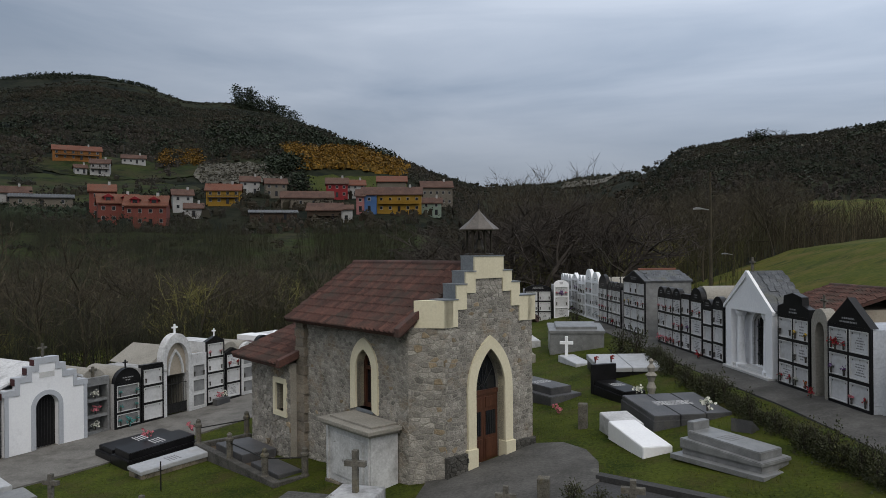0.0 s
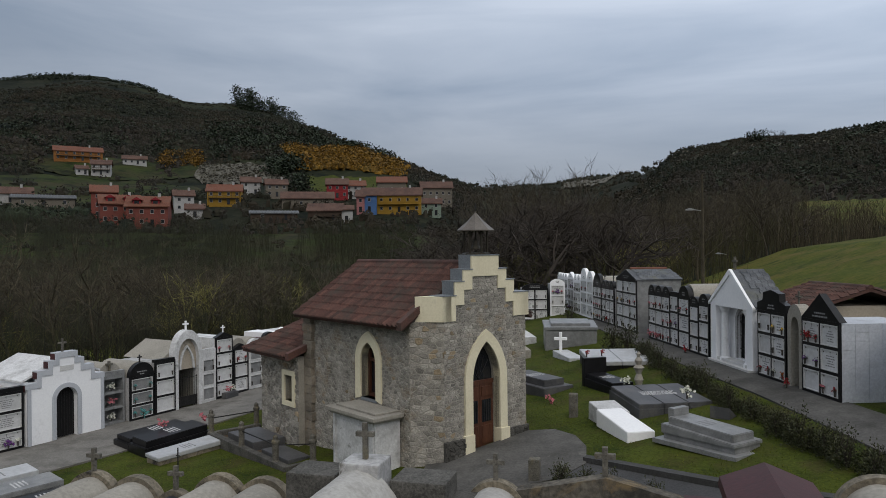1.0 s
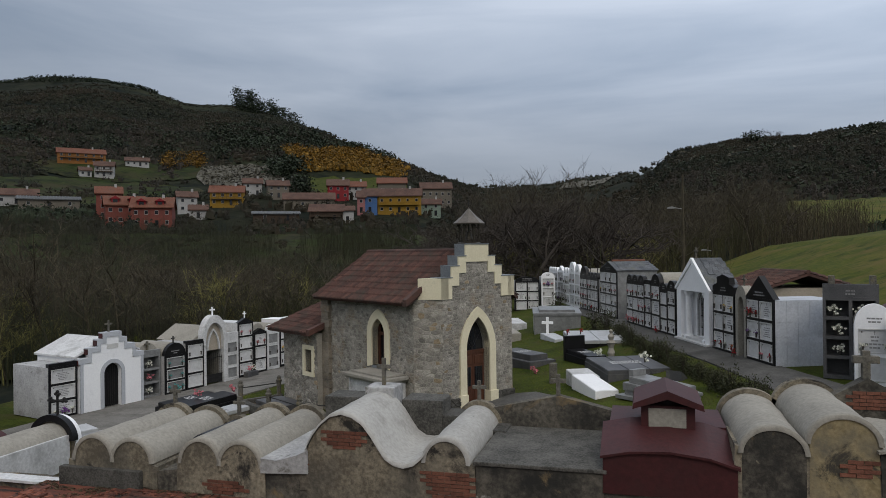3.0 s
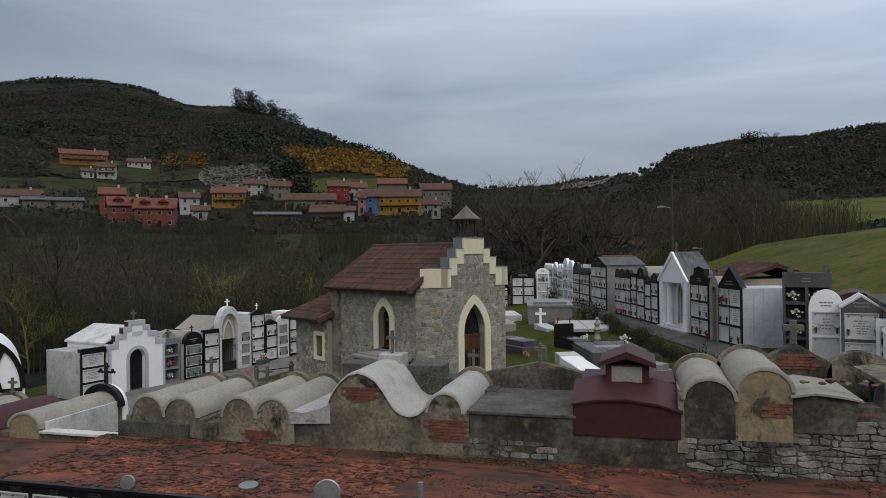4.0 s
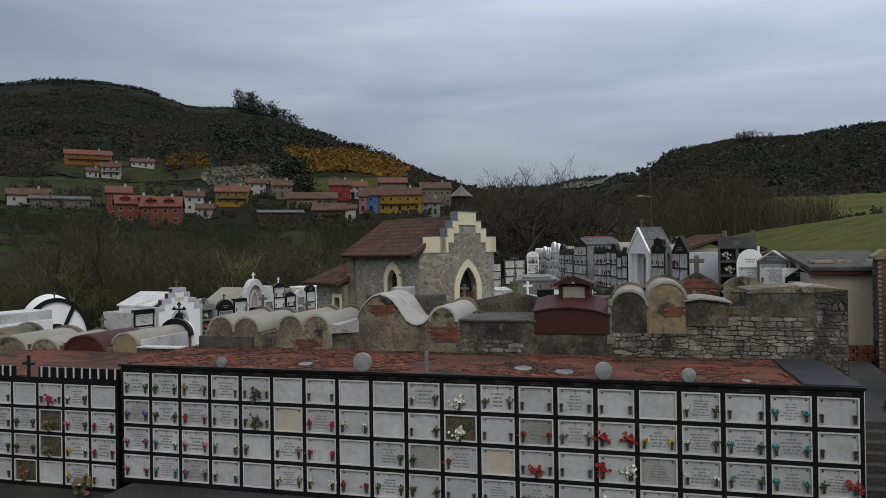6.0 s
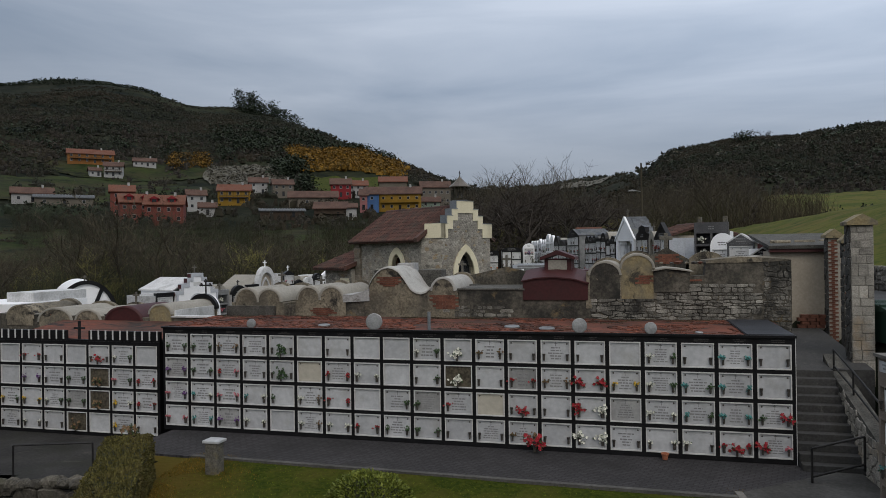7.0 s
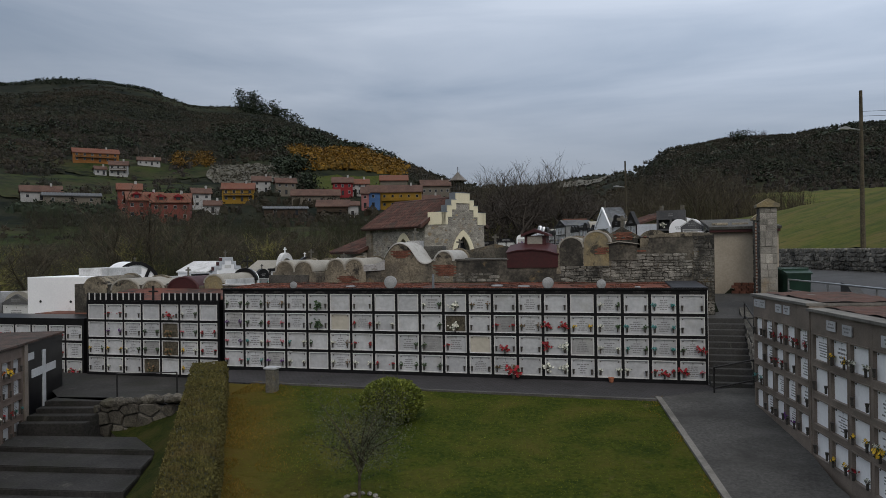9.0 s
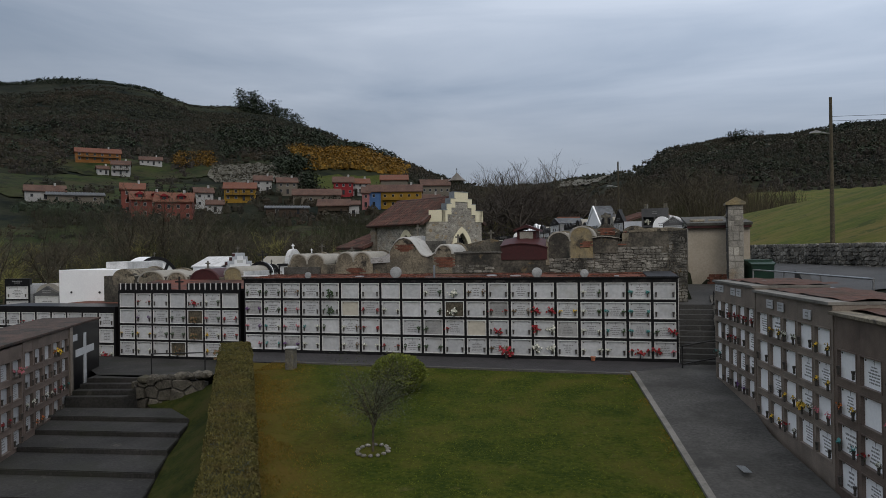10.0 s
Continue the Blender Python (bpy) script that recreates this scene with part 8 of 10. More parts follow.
# grass bank between the steps and the hedge
bm = B()
rows = []
for j in range(40):
    y = -0.9 - j * 0.45
    xl, xr = on_line(LINE_R, min(y, -1.0)) - 0.1, -7.9 + max(0, -y - 1.0) * 0.57
    zl = -1.38 - 0.1 * max(0, -y - 1.2)
    zr = lower(-8, y) - 0.1
    rows.append([bm.verts.new((xl + (xr - xl) * i / 8, y, zl + (zr - zl) * (i / 8) ** 1.3 + 0.05 * noise.noise((i, j * 0.6, 3)))) for i in range(9)])
for p, q in zip(rows, rows[1:]):
    for i in range(8):
        bm.faces.new((p[i], q[i], q[i + 1], p[i + 1]))
bmesh.ops.recalc_face_normals(bm, faces=bm.faces[:])
setting("bank", bm, "bank", "steep grass bank below the hedge", "bank", True)
# boulder wall
bm = B()
box(bm, -11.9, -1.15, -1.9, -9.0, -0.75, -0.48)
rock = setting("wall_boulders", bm, "dark_stone", "dry wall of large grey-brown boulders", "wall")
stone_wall(rock, pose(-11.95, -1.15, -1.6, 0, 0, 2), 3.0, 1.2, 0.55, 0.38, 51, None, "boulder", 0.16, 40, 0.015)
rngb = random.Random(52)
for k in range(15):
    bm = B()
    bmesh.ops.create_icosphere(bm, subdivisions=2, radius=1.0)
    for q in bm.verts:
        q.co *= 1 + 0.3 * noise.noise((q.co.x * 1.4 + 3 * k, q.co.y * 1.4, q.co.z * 1.4))
        q.co.z *= 0.7
    sz = rngb.uniform(0.16, 0.27)
    x = -11.5 + 2.6 * k / 14
    bm.transform(Matrix.Translation((x, -1.02 + rngb.uniform(-0.1, 0.12), -0.45 + 0.018 * k)) @ Matrix.Rotation(rngb.uniform(0, 3), 4, "Z") @ Matrix.Scale(sz, 4))
    part("boulder", bm, "boulder", rock)

# niche walls at both sides
RW = along(9.12, 0.55, 0.0, -80)
g = "flowers on the east niche wing"
_, w1, h1 = niche_block("niche_wall", RW @ pose(0, 0, -0.1), 5, 4, 0.765, 0.67, 1.9, 23, "taupe granite niche wall with recessed slabs", "taupe", z_base=0.1, head=0.56, gap=0.10, recess=0.11, frame="taupe", slab="white", below=0.9, group=g, margin=0.08, flowers=0.45)
_, w2, h2 = niche_block("niche_wall", RW @ pose(w1 + 0.01, 0.02, -0.42), 5, 4, 0.93, 0.74, 1.9, 24, "brown granite niche wall with framed slabs and flowers", "taupe", z_base=0.1, head=0.5, gap=0.11, recess=0.11, frame="taupe", slab="white", below=0.9, group=g, margin=0.1, flowers=0.45, colours=["yellow", "flower_white", "pink", "red", "yellow"])
_, w3, h3 = niche_block("niche_wall", RW @ pose(w1 + w2 + 0.02, 0.04, -0.85), 4, 4, 0.98, 0.76, 1.9, 25, "dark brown granite niche wall with flowers", "brown_granite", z_base=0.1, head=0.68, gap=0.13, recess=0.11, frame="brown_granite", slab="white", below=0.9, group=g, margin=0.12, flowers=0.5)
_, w4, h4 = niche_block("niche_wall", RW @ pose(w1 + w2 + w3 + 0.03, 0.04, -1.3), 6, 4, 0.95, 0.76, 1.9, 26, "brown granite niche wall beside the path", "brown_granite", z_base=0.1, head=0.5, gap=0.13, recess=0.11, frame="brown_granite", slab="white", below=0.9, group=g, margin=0.12, flowers=0.35)
rng = random.Random(4)
for x, z in ((0.1, 2.85), (0.55, 2.85), (1.75, 2.82), (2.3, 2.82), (w1 + 0.95, 2.68), (w1 + 1.7, 2.66), (w1 + 3.3, 2.62)):
    pq = thing("name_plaque", RW @ pose(x, -0.02, z), "white plaque with unreadable dark lettering on the frieze", "plaque", "plaques on the frieze")
    bm = B()
    box(bm, 0, 0, 0, 0.42, 0.025, 0.22, 0.004)
    part("plate", bm, "marble", pq)
    text_bars(pq, 0.04, 0.38, 0.04, 0.19, 0.0, rng, 2)
for x0, ww, zt, mat in ((0, w1, h1 - 0.1, "pale_concrete"), (w1 + 0.01, w2, h2 - 0.42, "pale_concrete"), (w1 + w2 + 0.02, w3, h3 - 0.85, "vault_end"), (w1 + w2 + w3 + 0.03, w4, h4 - 1.3, "vault_end")):
    bm = B()
    box(bm, x0 - 0.02, -0.08, zt, x0 + ww + 0.01, 2.0, zt + 0.07, 0.01)
    ob = part("roof_slab", bm, mat)
    ob.matrix_world = RW
    tagged(ob, "thin stone roof edge of the niche wing", "roof slab")
    bm = B()
    sheet(bm, [x0 + ww * i / 16 for i in range(17)], [0.35 + 0.2 * j for j in range(11)], lambda x, y: zt + 0.1 + 0.06 * noise.noise((x * 2, y * 2, 1)))
    ob = part("moss_cover", bm, "roof_rust")
    ob.matrix_world = RW
    tagged(ob, "mossy rust-coloured roof of the niche wing", "roof")
LWG = along(-11.05, -8.5, 0, 115)
g = "flowers on the west niche wing"
niche_block("niche_wall", LWG @ pose(0, 0, -1.72), 3, 4, 0.86, 0.72, 2.2, 27, "brown granite niche wall with deep openings and flowers", "brown_granite", z_base=0.1, head=0.4, gap=0.14, recess=0.15, frame="brown_granite", below=0.9, group=g, margin=0.1, flowers=0.3)
niche_block("niche_wall", LWG @ pose(2.75, 0.03, -1.5), 5, 4, 0.84, 0.69, 2.2, 28, "brown niche wall with plaques, deep openings and flowers", "brown_granite", z_base=0.12, head=0.32, gap=0.14, recess=0.15, frame="brown_granite", slab="marble", below=0.9, group=g, margin=0.1, flowers=0.3)
bm = B()
box(bm, 7.05, -0.02, -1.5, 7.35, 2.2, 1.6)
ob = part("pilaster_wall", bm, "taupe")
ob.matrix_world = LWG
tagged(ob, "taupe stone pilaster at the niche wall's end", "pilaster")
cp = thing("memorial_wall", LWG @ pose(7.37, 0.02, -1.4), "black granite wall panel with a large white cross", "wall panel")
bm = B()
box(bm, 0, 0, 0, 3.4, 2.2, 3.05)
part("panel", bm, "black", cp)
bm = B()
box(bm, 1.32, -0.03, 0.35, 1.62, 0.0, 2.62)
box(bm, 0.35, -0.032, 1.78, 2.6, 0.0, 2.06)
part("cross", bm, "marble", cp)
bm = B()
box(bm, 0.02, -0.025, 2.42, 0.55, 0.0, 2.66)
part("plate", bm, "marble", cp)
bm = B()
box(bm, -0.1, -0.06, 1.6, 10.85, 2.3, 1.68, 0.01)
ob = part("roof_slab", bm, "roof_moss")
ob.matrix_world = LWG
tagged(ob, "dark flat roof of the west niche wing", "roof slab")
niche_block("niche_wall", pose(-24.3, 3.95, -0.9), 8, 3, 0.9, 0.75, 2.0, 29, "low black niche wall with white slabs beside the steps", "black", z_base=0.35, head=0.3, gap=0.11, group="flowers on the lower niche wall", margin=0.1)
bm = B()
prism(bm, [(-21.6, 6.0), (-16.8, 6.0), (-16.8, 8.4), (-21.6, 8.4)], 1.6, 1.9, "z")
tagged(part("roof_ledge", bm, "tile_orange"), "orange tiled ledge behind the low niche wall", "roof ledge")
bm = B()
box(bm, -22, 4.2, -0.9, -16.7, 8.5, 1.62)
setting("wall_infill", bm, "old_wall", "stained wall behind the low niches", "wall")

# ---- stair between the walls, pillars, gate house ----
for k in range(11):
    bm = B()
    z = 0.182 * (k + 1)
    y0 = 2.9 + 0.29 * k
    box(bm, 8.15, y0, -0.3, 9.52, y0 + 0.34, z, 0.015)
    setting("stair_%d" % (k + 6), bm, "concrete", "worn grey concrete stair tread", "stair")
bm = B()
prism(bm, [(6.09, -0.3), (12.2, -0.3), (12.2, 2.5), (6.09, 2.0)], 8.15, 10.6, "x")
setting("path_ramp", bm, "concrete", "grey concrete ramp from the stair to the gate", "path")
bm = B()
box(bm, 8.0, 7.21, 1.2, 8.5, 12.9, 3.95)
setting("wall_ramp", bm, "old_wall", "stained wall beside the ramp to the gate", "wall")
bm = B()
prism(bm, [(1.6, -0.3), (7.0, -0.3), (7.0, 2.3), (6.1, 1.95), (1.6, 0.9)], 9.52, 9.9, "x")
sw = setting("wall_stair", bm, "dark_stone", "low rubble wall beside the stair", "wall")
stone_wall(sw, pose(9.516, 7.0, -0.2, 0, 0, -90), 5.4, 2.4, 0.3, 0.2, 52, lambda px, pz: pz - 0.2 < 0.86 + max(0, 5.4 - px) * 0.22, "rubble", 0.03, 40)


def rail(name, pts, h, r, material, label, levels=(1.0,), z0=0.0):
    ob = thing(name, Matrix(), label, "railing")
    for p in pts:
        bm = B()
        tube(bm, p, (p[0], p[1], p[2] + h), r, n=8)
        part("post", bm, material, ob)
    for a, b in zip(pts, pts[1:]):
        for lv in levels:
            bm = B()
            tube(bm, (a[0], a[1], a[2] + h * lv), (b[0], b[1], b[2] + h * lv), r, n=8)
            part("rail", bm, material, ob)
    return ob


rail("handrail", [(8.15, 1.94, 0.03), (9.4, 2.6, 0.2)], 0.8, 0.028, "iron", "black iron handrail at the foot of the stair", (1.0, 0.2))
rail("handrail", [(9.6, 6.13, 1.9), (9.68, 4.55, 1.55), (9.76, 2.4, 1.05)], 0.64, 0.026, "iron", "black iron handrail on the stair wall", (1.0, 0.3))
rail("handrail", [(-11.6, -0.6, -0.45), (-9.7, 0.1, -0.45)], 0.9, 0.025, "iron", "black iron handrail above the boulder wall", (1.0,))
rail("guard_rail", [(11.15, 6.6, 2.5), (11.75, 3.6, 2.5), (12.3, 0.6, 2.5), (12.9, -2.6, 2.5)], 0.85, 0.03, "steel", "galvanised steel guard rail beside the road", (0.55, 1.0))
bm = B()
prism(bm, [(3.3, 2.4), (0.8, 2.4), (0.8, 2.7), (2.6, 3.35), (3.3, 3.4)], 12.05, 12.35, "x")
tagged(part("ramp_wall", bm, "concrete"), "short sloping concrete end wall by the road", "ramp wall")


def pier(x0, x1, y0, y1, z0, z1, brick, label):
    ob = thing("gate_pillar", pose(x0, y0, z0), label, "pillar", "gate pillars")
    w, d, h = x1 - x0, y1 - y0, z1 - z0
    bm = B()
    box(bm, 0, 0, 0, w, d, h)
    part("core", bm, "mortar", ob)
    bm = B()
    prism(bm, [(-0.1, h), (w + 0.1, h), (w + 0.1, h + 0.1), (w / 2, h + 0.32), (-0.1, h + 0.1)], -0.1, d + 0.1)
    part("capstone", bm, "ochre", ob)
    if brick:
        nz = int(h / 0.07)
        for j in range(nz):
            for i in range(max(1, int(w / 0.2))):
                bm = B()
                x = i * 0.2 + 0.1 * (j % 2)
                box(bm, min(x, w - 0.02) + 0.004, -0.02, j * 0.07 + 0.004, min(w, x + 0.196), 0.0, j * 0.07 + 0.064)
                part("brick", bm, "brick", ob)
    else:
        rg = random.Random(int(x0 * 10))
        z = 0.0
        while z < h - 0.08:
            z2 = min(h, z + rg.uniform(0.17, 0.36))
            cuts = [0.0] + sorted(w * (q + rg.uniform(-0.08, 0.08)) for q in rg.choice(((0.5,), (0.33, 0.68), (0.62,), (0.36,)))) + [w]
            for a, b in zip(cuts, cuts[1:]):
                bm = B()
                box(bm, a + 0.007, -rg.uniform(0.012, 0.035), z + 0.007, b - 0.007, 0.02, z2 - 0.007, 0.014)
                part("stone", bm, "rubble", ob)
            z = z2
    stone_wall(ob, pose(0, d, 0, 0, 0, -90), d, h, 0.35, 0.24, int(x0 * 10) + 1, None, "dark_stone", 0.03, 10)
    return ob


pier(10.28, 10.86, 6.95, 7.55, 1.4, 6.0, False, "tall stone gate pillar with a gabled cap")
pier(10.82, 11.2, 11.9, 12.4, 2.0, 5.7, True, "red brick gate pillar with a stone cap")
pier(10.98, 11.25, 10.5, 10.9, 2.0, 5.5, True, "narrow red brick gate pillar")
gh = thing("gate_house", pose(8.7, 12.0, 2.3), "small beige building with a mossy dark roof by the gate", "building")
bm = B()
box(bm, 0.36, 0.75, 0, 3.2, 4.2, 2.95)
part("wall", bm, "beige", gh)
bm = B()
prism(bm, [(0.5, 3.04), (5.5, 3.55), (5.5, 3.67), (0.5, 3.16)], 0.3, 3.3, "x")
part("roof", bm, "dark_stone", gh)
bm = B()
box(bm, 0.32, 0.55, 2.92, 3.25, 0.74, 3.04)
part("eave_board", bm, "red_paint", gh)
for k in range(3):
    bm = B()
    tube(bm, (0.5 + 0.9 * k, 1.5 + 0.3 * k, 3.28), (1.2 + 0.9 * k, 1.45 + 0.3 * k, 3.28), 0.09, n=8)
    part("ridge_rubble", bm, "vault_end", gh)
bm = B()
for j in range(4):
    for i in range(3):
        box(bm, 1.3 + i * 0.3 + 0.1 * (j % 2), -0.35, j * 0.12, 1.57 + i * 0.3 + 0.1 * (j % 2), -0.05, j * 0.12 + 0.11)
ob = part("brick_stack", bm, "brick")
ob.matrix_world = pose(8.6, 12.62, 2.5)
tagged(ob, "low stack of old bricks against the wall", "brick stack")


def wheelie_bin(m):
    ob = thing("waste_container", m, "dark green plastic waste container by the road", "container", "waste containers")
    bm = B()
    prism(bm, [(-0.42, 0.12), (0.42, 0.12), (0.5, 1.0), (-0.5, 1.0)], -0.45, 0.4)
    part("tub", bm, "bin_green", ob)
    bm = B()
    prism(bm, [(-0.55, 1.0), (0.52, 1.0), (0.52, 1.06), (0.1, 1.18), (-0.5, 1.2), (-0.57, 1.05)], -0.5, 0.45)
    part("lid", bm, "bin_green", ob)
    for k in range(3):
        bm = B()
        box(bm, -0.5 + 0.32 * k, -0.51, 1.02, -0.42 + 0.32 * k, 0.46, 1.215, 0.01)
        part("rib", bm, "bin_green", ob)
    for x in (-0.35, 0.35):
        bm = B()
        tube(bm, (x, -0.4, 0.08), (x, -0.32, 0.08), 0.08, n=12)
        part("wheel", bm, "iron", ob)


wheelie_bin(pose(11.45, 7.3, 2.52, 0, 0, -75))
wheelie_bin(pose(11.7, 8.6, 2.52, 0, 0, -75))

# ---- roadside wall, poles ----
bm = B()
pts = [world_at(21.9, f) for f in (75, -12)]
a = Vector((*pts[0], 2.2))
ln = (Vector(pts[1]) - Vector(pts[0])).length
RWALL = pose(a.x, a.y, 2.84, 0, 0, -74.7)
box(bm, 0, 0, -0.3, ln, 0.6, 1.55)
road_wall = setting("wall_roadside", bm, "wall_stone", "dry stone wall between road and meadow", "wall")
road_wall.matrix_world = RWALL
stone_wall(road_wall, pose(20, 0, -0.1), ln - 20, 1.68, 0.36, 0.2, 53, None, "wall_stone", 0.08, 120, 0.02)


def utility_pole(x, y, z, h, arm, label):
    ob = thing("utility_pole", pose(x, y, z, 0, 0, 15.3), label, "pole", "poles")
    bm = B()
    tube(bm, (0, 0, -0.5), (0, 0, h), 0.13, 0.08, 10)
    part("pole", bm, "twig", ob)
    if arm:
        bm = B()
        tube(bm, (0, 0, h * arm), (-0.65, 0, h * arm + 0.1), 0.035, n=6)
        part("arm", bm, "steel", ob)
        bm = B()
        prism(bm, [(-1.2, h * arm + 0.05), (-0.65, h * arm + 0.05), (-0.62, h * arm + 0.15), (-0.9, h * arm + 0.21), (-1.15, h * arm + 0.14)], -0.1, 0.1)
        part("lamp_head", bm, "steel", ob)


utility_pole(17.35, 20.7, 4.0, 8.7, 0.76, "tall dark wooden utility pole with a street lamp")
utility_pole(4.7, 53.5, 3.0, 10.4, 0.745, "wooden pole with a pale street lamp")
utility_pole(2.5, 75.0, 0.0, 7.5, 0.85, "distant wooden lamp pole")
utility_pole(9.0, 78.0, 1.0, 7.5, 0.85, "distant wooden lamp pole")
wire = thing("overhead_wire", Matrix(), "thin black overhead wires between poles", "wire")
for dz in (0.0, -0.25):
    bm = B()
    prev = None
    for i in range(13):
        t = i / 12
        p = Vector((17.35 + 34 * t, 20.7 - 12 * t, 11.6 + dz - 1.2 * math.sin(math.pi * t) + 1.0 * t))
        if prev:
            tube(bm, prev, p, 0.012, n=4)
        prev = p
    part("wire", bm, "iron", wire)

# ---- lawn things ----
st = thing("stone_post", pose(-5.95, 0.0, -0.06), "short weathered stone post with a white cap", "stone post")
bm = B()
box(bm, -0.17, -0.17, -0.1, 0.17, 0.17, 0.76, 0.04)
part("shaft", bm, "post", st)
bm = B()
box(bm, -0.22, -0.2, 0.76, 0.24, 0.2, 0.83, 0.02)
part("cap", bm, "marble", st)
strip("kerb_pavement", [(-7.2, 0.96), (6.42, 0.68)], [(-7.2, 0.82), (6.42, 0.54)], lower, "apron", "narrow worn concrete kerb between pavement and lawn", 0.06, category="kerb")
bush = thing("round_bush", pose(-0.95, -2.25, lower(-0.95, -2.25)), "dense rounded yellow-green clipped bush on the lawn", "bush")


def ball(rng):
    d = Vector((rng.gauss(0, 1), rng.gauss(0, 1), rng.gauss(0, 1))).normalized()
    k = 1 + 0.10 * noise.noise((d.x * 3, d.y * 3, d.z * 3 + 5))
    q = rng.uniform(0.86, 1.03)
    return Vector((d.x * 0.85 * k * q, d.y * 0.85 * k * q, 0.56 + 0.62 * d.z * k * q)), d


me = leaf_cloud(400, 15000, ball, 0.055)
piece("leaves", me, "bush_leaf", bush)
# solid core, its darker green standing for the shade between the leaves
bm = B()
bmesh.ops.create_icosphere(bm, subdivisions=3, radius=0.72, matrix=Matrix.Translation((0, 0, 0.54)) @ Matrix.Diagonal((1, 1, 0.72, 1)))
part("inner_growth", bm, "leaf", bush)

# clipped hedge running down the lawn's side
hedge = thing("hedge", Matrix(), "long clipped brownish-green hedge beside the lawn", "hedge")
H0, H1 = Vector((-7.75, -0.9)), Vector((1.15, -16.0))
hd = (H1 - H0)
hn = Vector((-hd.y, hd.x)).normalized()


def hedge_shape(rng):
    t = rng.random()
    face = rng.random()
    z0 = lower(-8, H0.y + hd.y * t)
    hh, hw = 1.12 + 0.06 * noise.noise((t * 14, 0, 0)), 0.55 + 0.05 * noise.noise((t * 17, 3, 0))
    if face < 0.4:
        o, zz, out = rng.uniform(-hw, hw), hh, Vector((0, 0, 1))
    elif face < 0.8:
        o, zz, out = hw, hh * rng.random(), Vector((hn.x, hn.y, 0.2))
    else:
        o, zz, out = -hw, hh * rng.random() - 0.2, Vector((-hn.x, -hn.y, 0.2))
    if zz > hh - 0.2:
        o *= 0.93
    lump = 0.06 * noise.noise((t * 40, o * 3, zz * 3))
    p = H0 + hd * t + hn * (o + lump)
    return Vector((p.x, p.y, z0 + zz + lump)), out


me = leaf_cloud(401, 85000, hedge_shape, 0.046)
piece("leaves", me, "hedge", hedge)
# dark body under the leaves: the hedge's inner shade as a coloured mesh
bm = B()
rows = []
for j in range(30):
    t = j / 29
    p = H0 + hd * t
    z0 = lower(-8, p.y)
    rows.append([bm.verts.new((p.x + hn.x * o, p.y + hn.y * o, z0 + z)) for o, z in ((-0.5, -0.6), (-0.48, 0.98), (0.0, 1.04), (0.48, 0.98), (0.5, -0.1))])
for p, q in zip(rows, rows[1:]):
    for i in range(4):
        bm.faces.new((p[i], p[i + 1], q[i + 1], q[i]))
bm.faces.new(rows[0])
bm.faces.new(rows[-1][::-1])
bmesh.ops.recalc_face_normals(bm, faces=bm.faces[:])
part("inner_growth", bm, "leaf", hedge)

# young tree in a ring of stones
yt = thing("young_tree", pose(0.15, -7.5, lower(0.15, -7.5)), "slender young tree with sparse grey-green leaves", "tree")
bm = B()
rngt = random.Random(8)
tube(bm, (0, 0, -0.1), (0.02, 0, 0.7), 0.035, 0.03, 8)
tips = []
for k in range(26):
    a = rngt.uniform(0, 6.28)
    q = rngt.uniform(0.4, 1.3)
    z = rngt.uniform(0.9, 2.35)
    mid = Vector((math.cos(a) * q * 0.4, math.sin(a) * q * 0.4, 0.6 + z * 0.4))
    tip = Vector((math.cos(a) * q, math.sin(a) * q, z))
    tube(bm, (0.02, 0, 0.55 + 0.02 * k), mid, 0.016, 0.012, 5)
    tube(bm, mid, tip, 0.012, 0.004, 5)
    tips += [mid, tip, (mid + tip) / 2]
part("trunk", bm, "twig", yt)


def tip_shape(rng):
    p = tips[rng.randrange(len(tips))]
    d = Vector((rng.gauss(0, 1), rng.gauss(0, 1), rng.gauss(0, 1)))
    return p + d * 0.19, d.normalized()


me = leaf_cloud(402, 7000, tip_shape, 0.036)
piece("leaves", me, surface("grey_green_leaf", (0.036, 0.043, 0.022), (0.088, 0.098, 0.055), 0.8, 3, 12, bump=0, spread=0.3), yt)
for k in range(14):
    a = 6.283 * k / 14
    bm = B()
    bmesh.ops.create_icosphere(bm, subdivisions=2, radius=0.062, matrix=Matrix.Diagonal((1.2, 0.9, 0.7, 1)))
    for v in bm.verts:
        v.co *= 1 + 0.25 * noise.noise((v.co.x * 9 + k, v.co.y * 9, v.co.z * 9))
    ob = part("ring_stone", bm, "wall_stone")
    x, y = 0.15 + 0.40 * math.cos(a), -7.5 + 0.40 * math.sin(a)
    ob.matrix_world = pose(x, y, lower(x, y) + 0.03, 0, 0, 40 * k)
    tagged(ob, "grey stone in a ring round the young tree", "stone", "stones round the tree")
gr = thing("drain_grate", pose(8.9, -7.2, lower(8.9, -7.2) + 0.055, -5, 0, 6), "rusty iron drain grate in the path", "grate")
for k in range(14):
    bm = B()
    box(bm, -0.09, -0.6 + 0.085 * k, 0, 0.09, -0.55 + 0.085 * k, 0.012)
    part("bar", bm, "zinc", gr)
pot = thing("flower_pot", pose(5.0, 3.15, 0.05), "small empty terracotta flower pot by the niches", "pot")
bm = B()
lathe(bm, [(0.06, 0), (0.09, 0.13), (0.1, 0.13), (0.1, 0.16), (0.075, 0.16), (0.06, 0.03)], 14)
part("pot", bm, "terracotta", pot)
bouquet("flowers on the ground", pose(1.7, 3.05, 0.06) @ Matrix.Scale(1.6, 4), "red", True, True, 0)
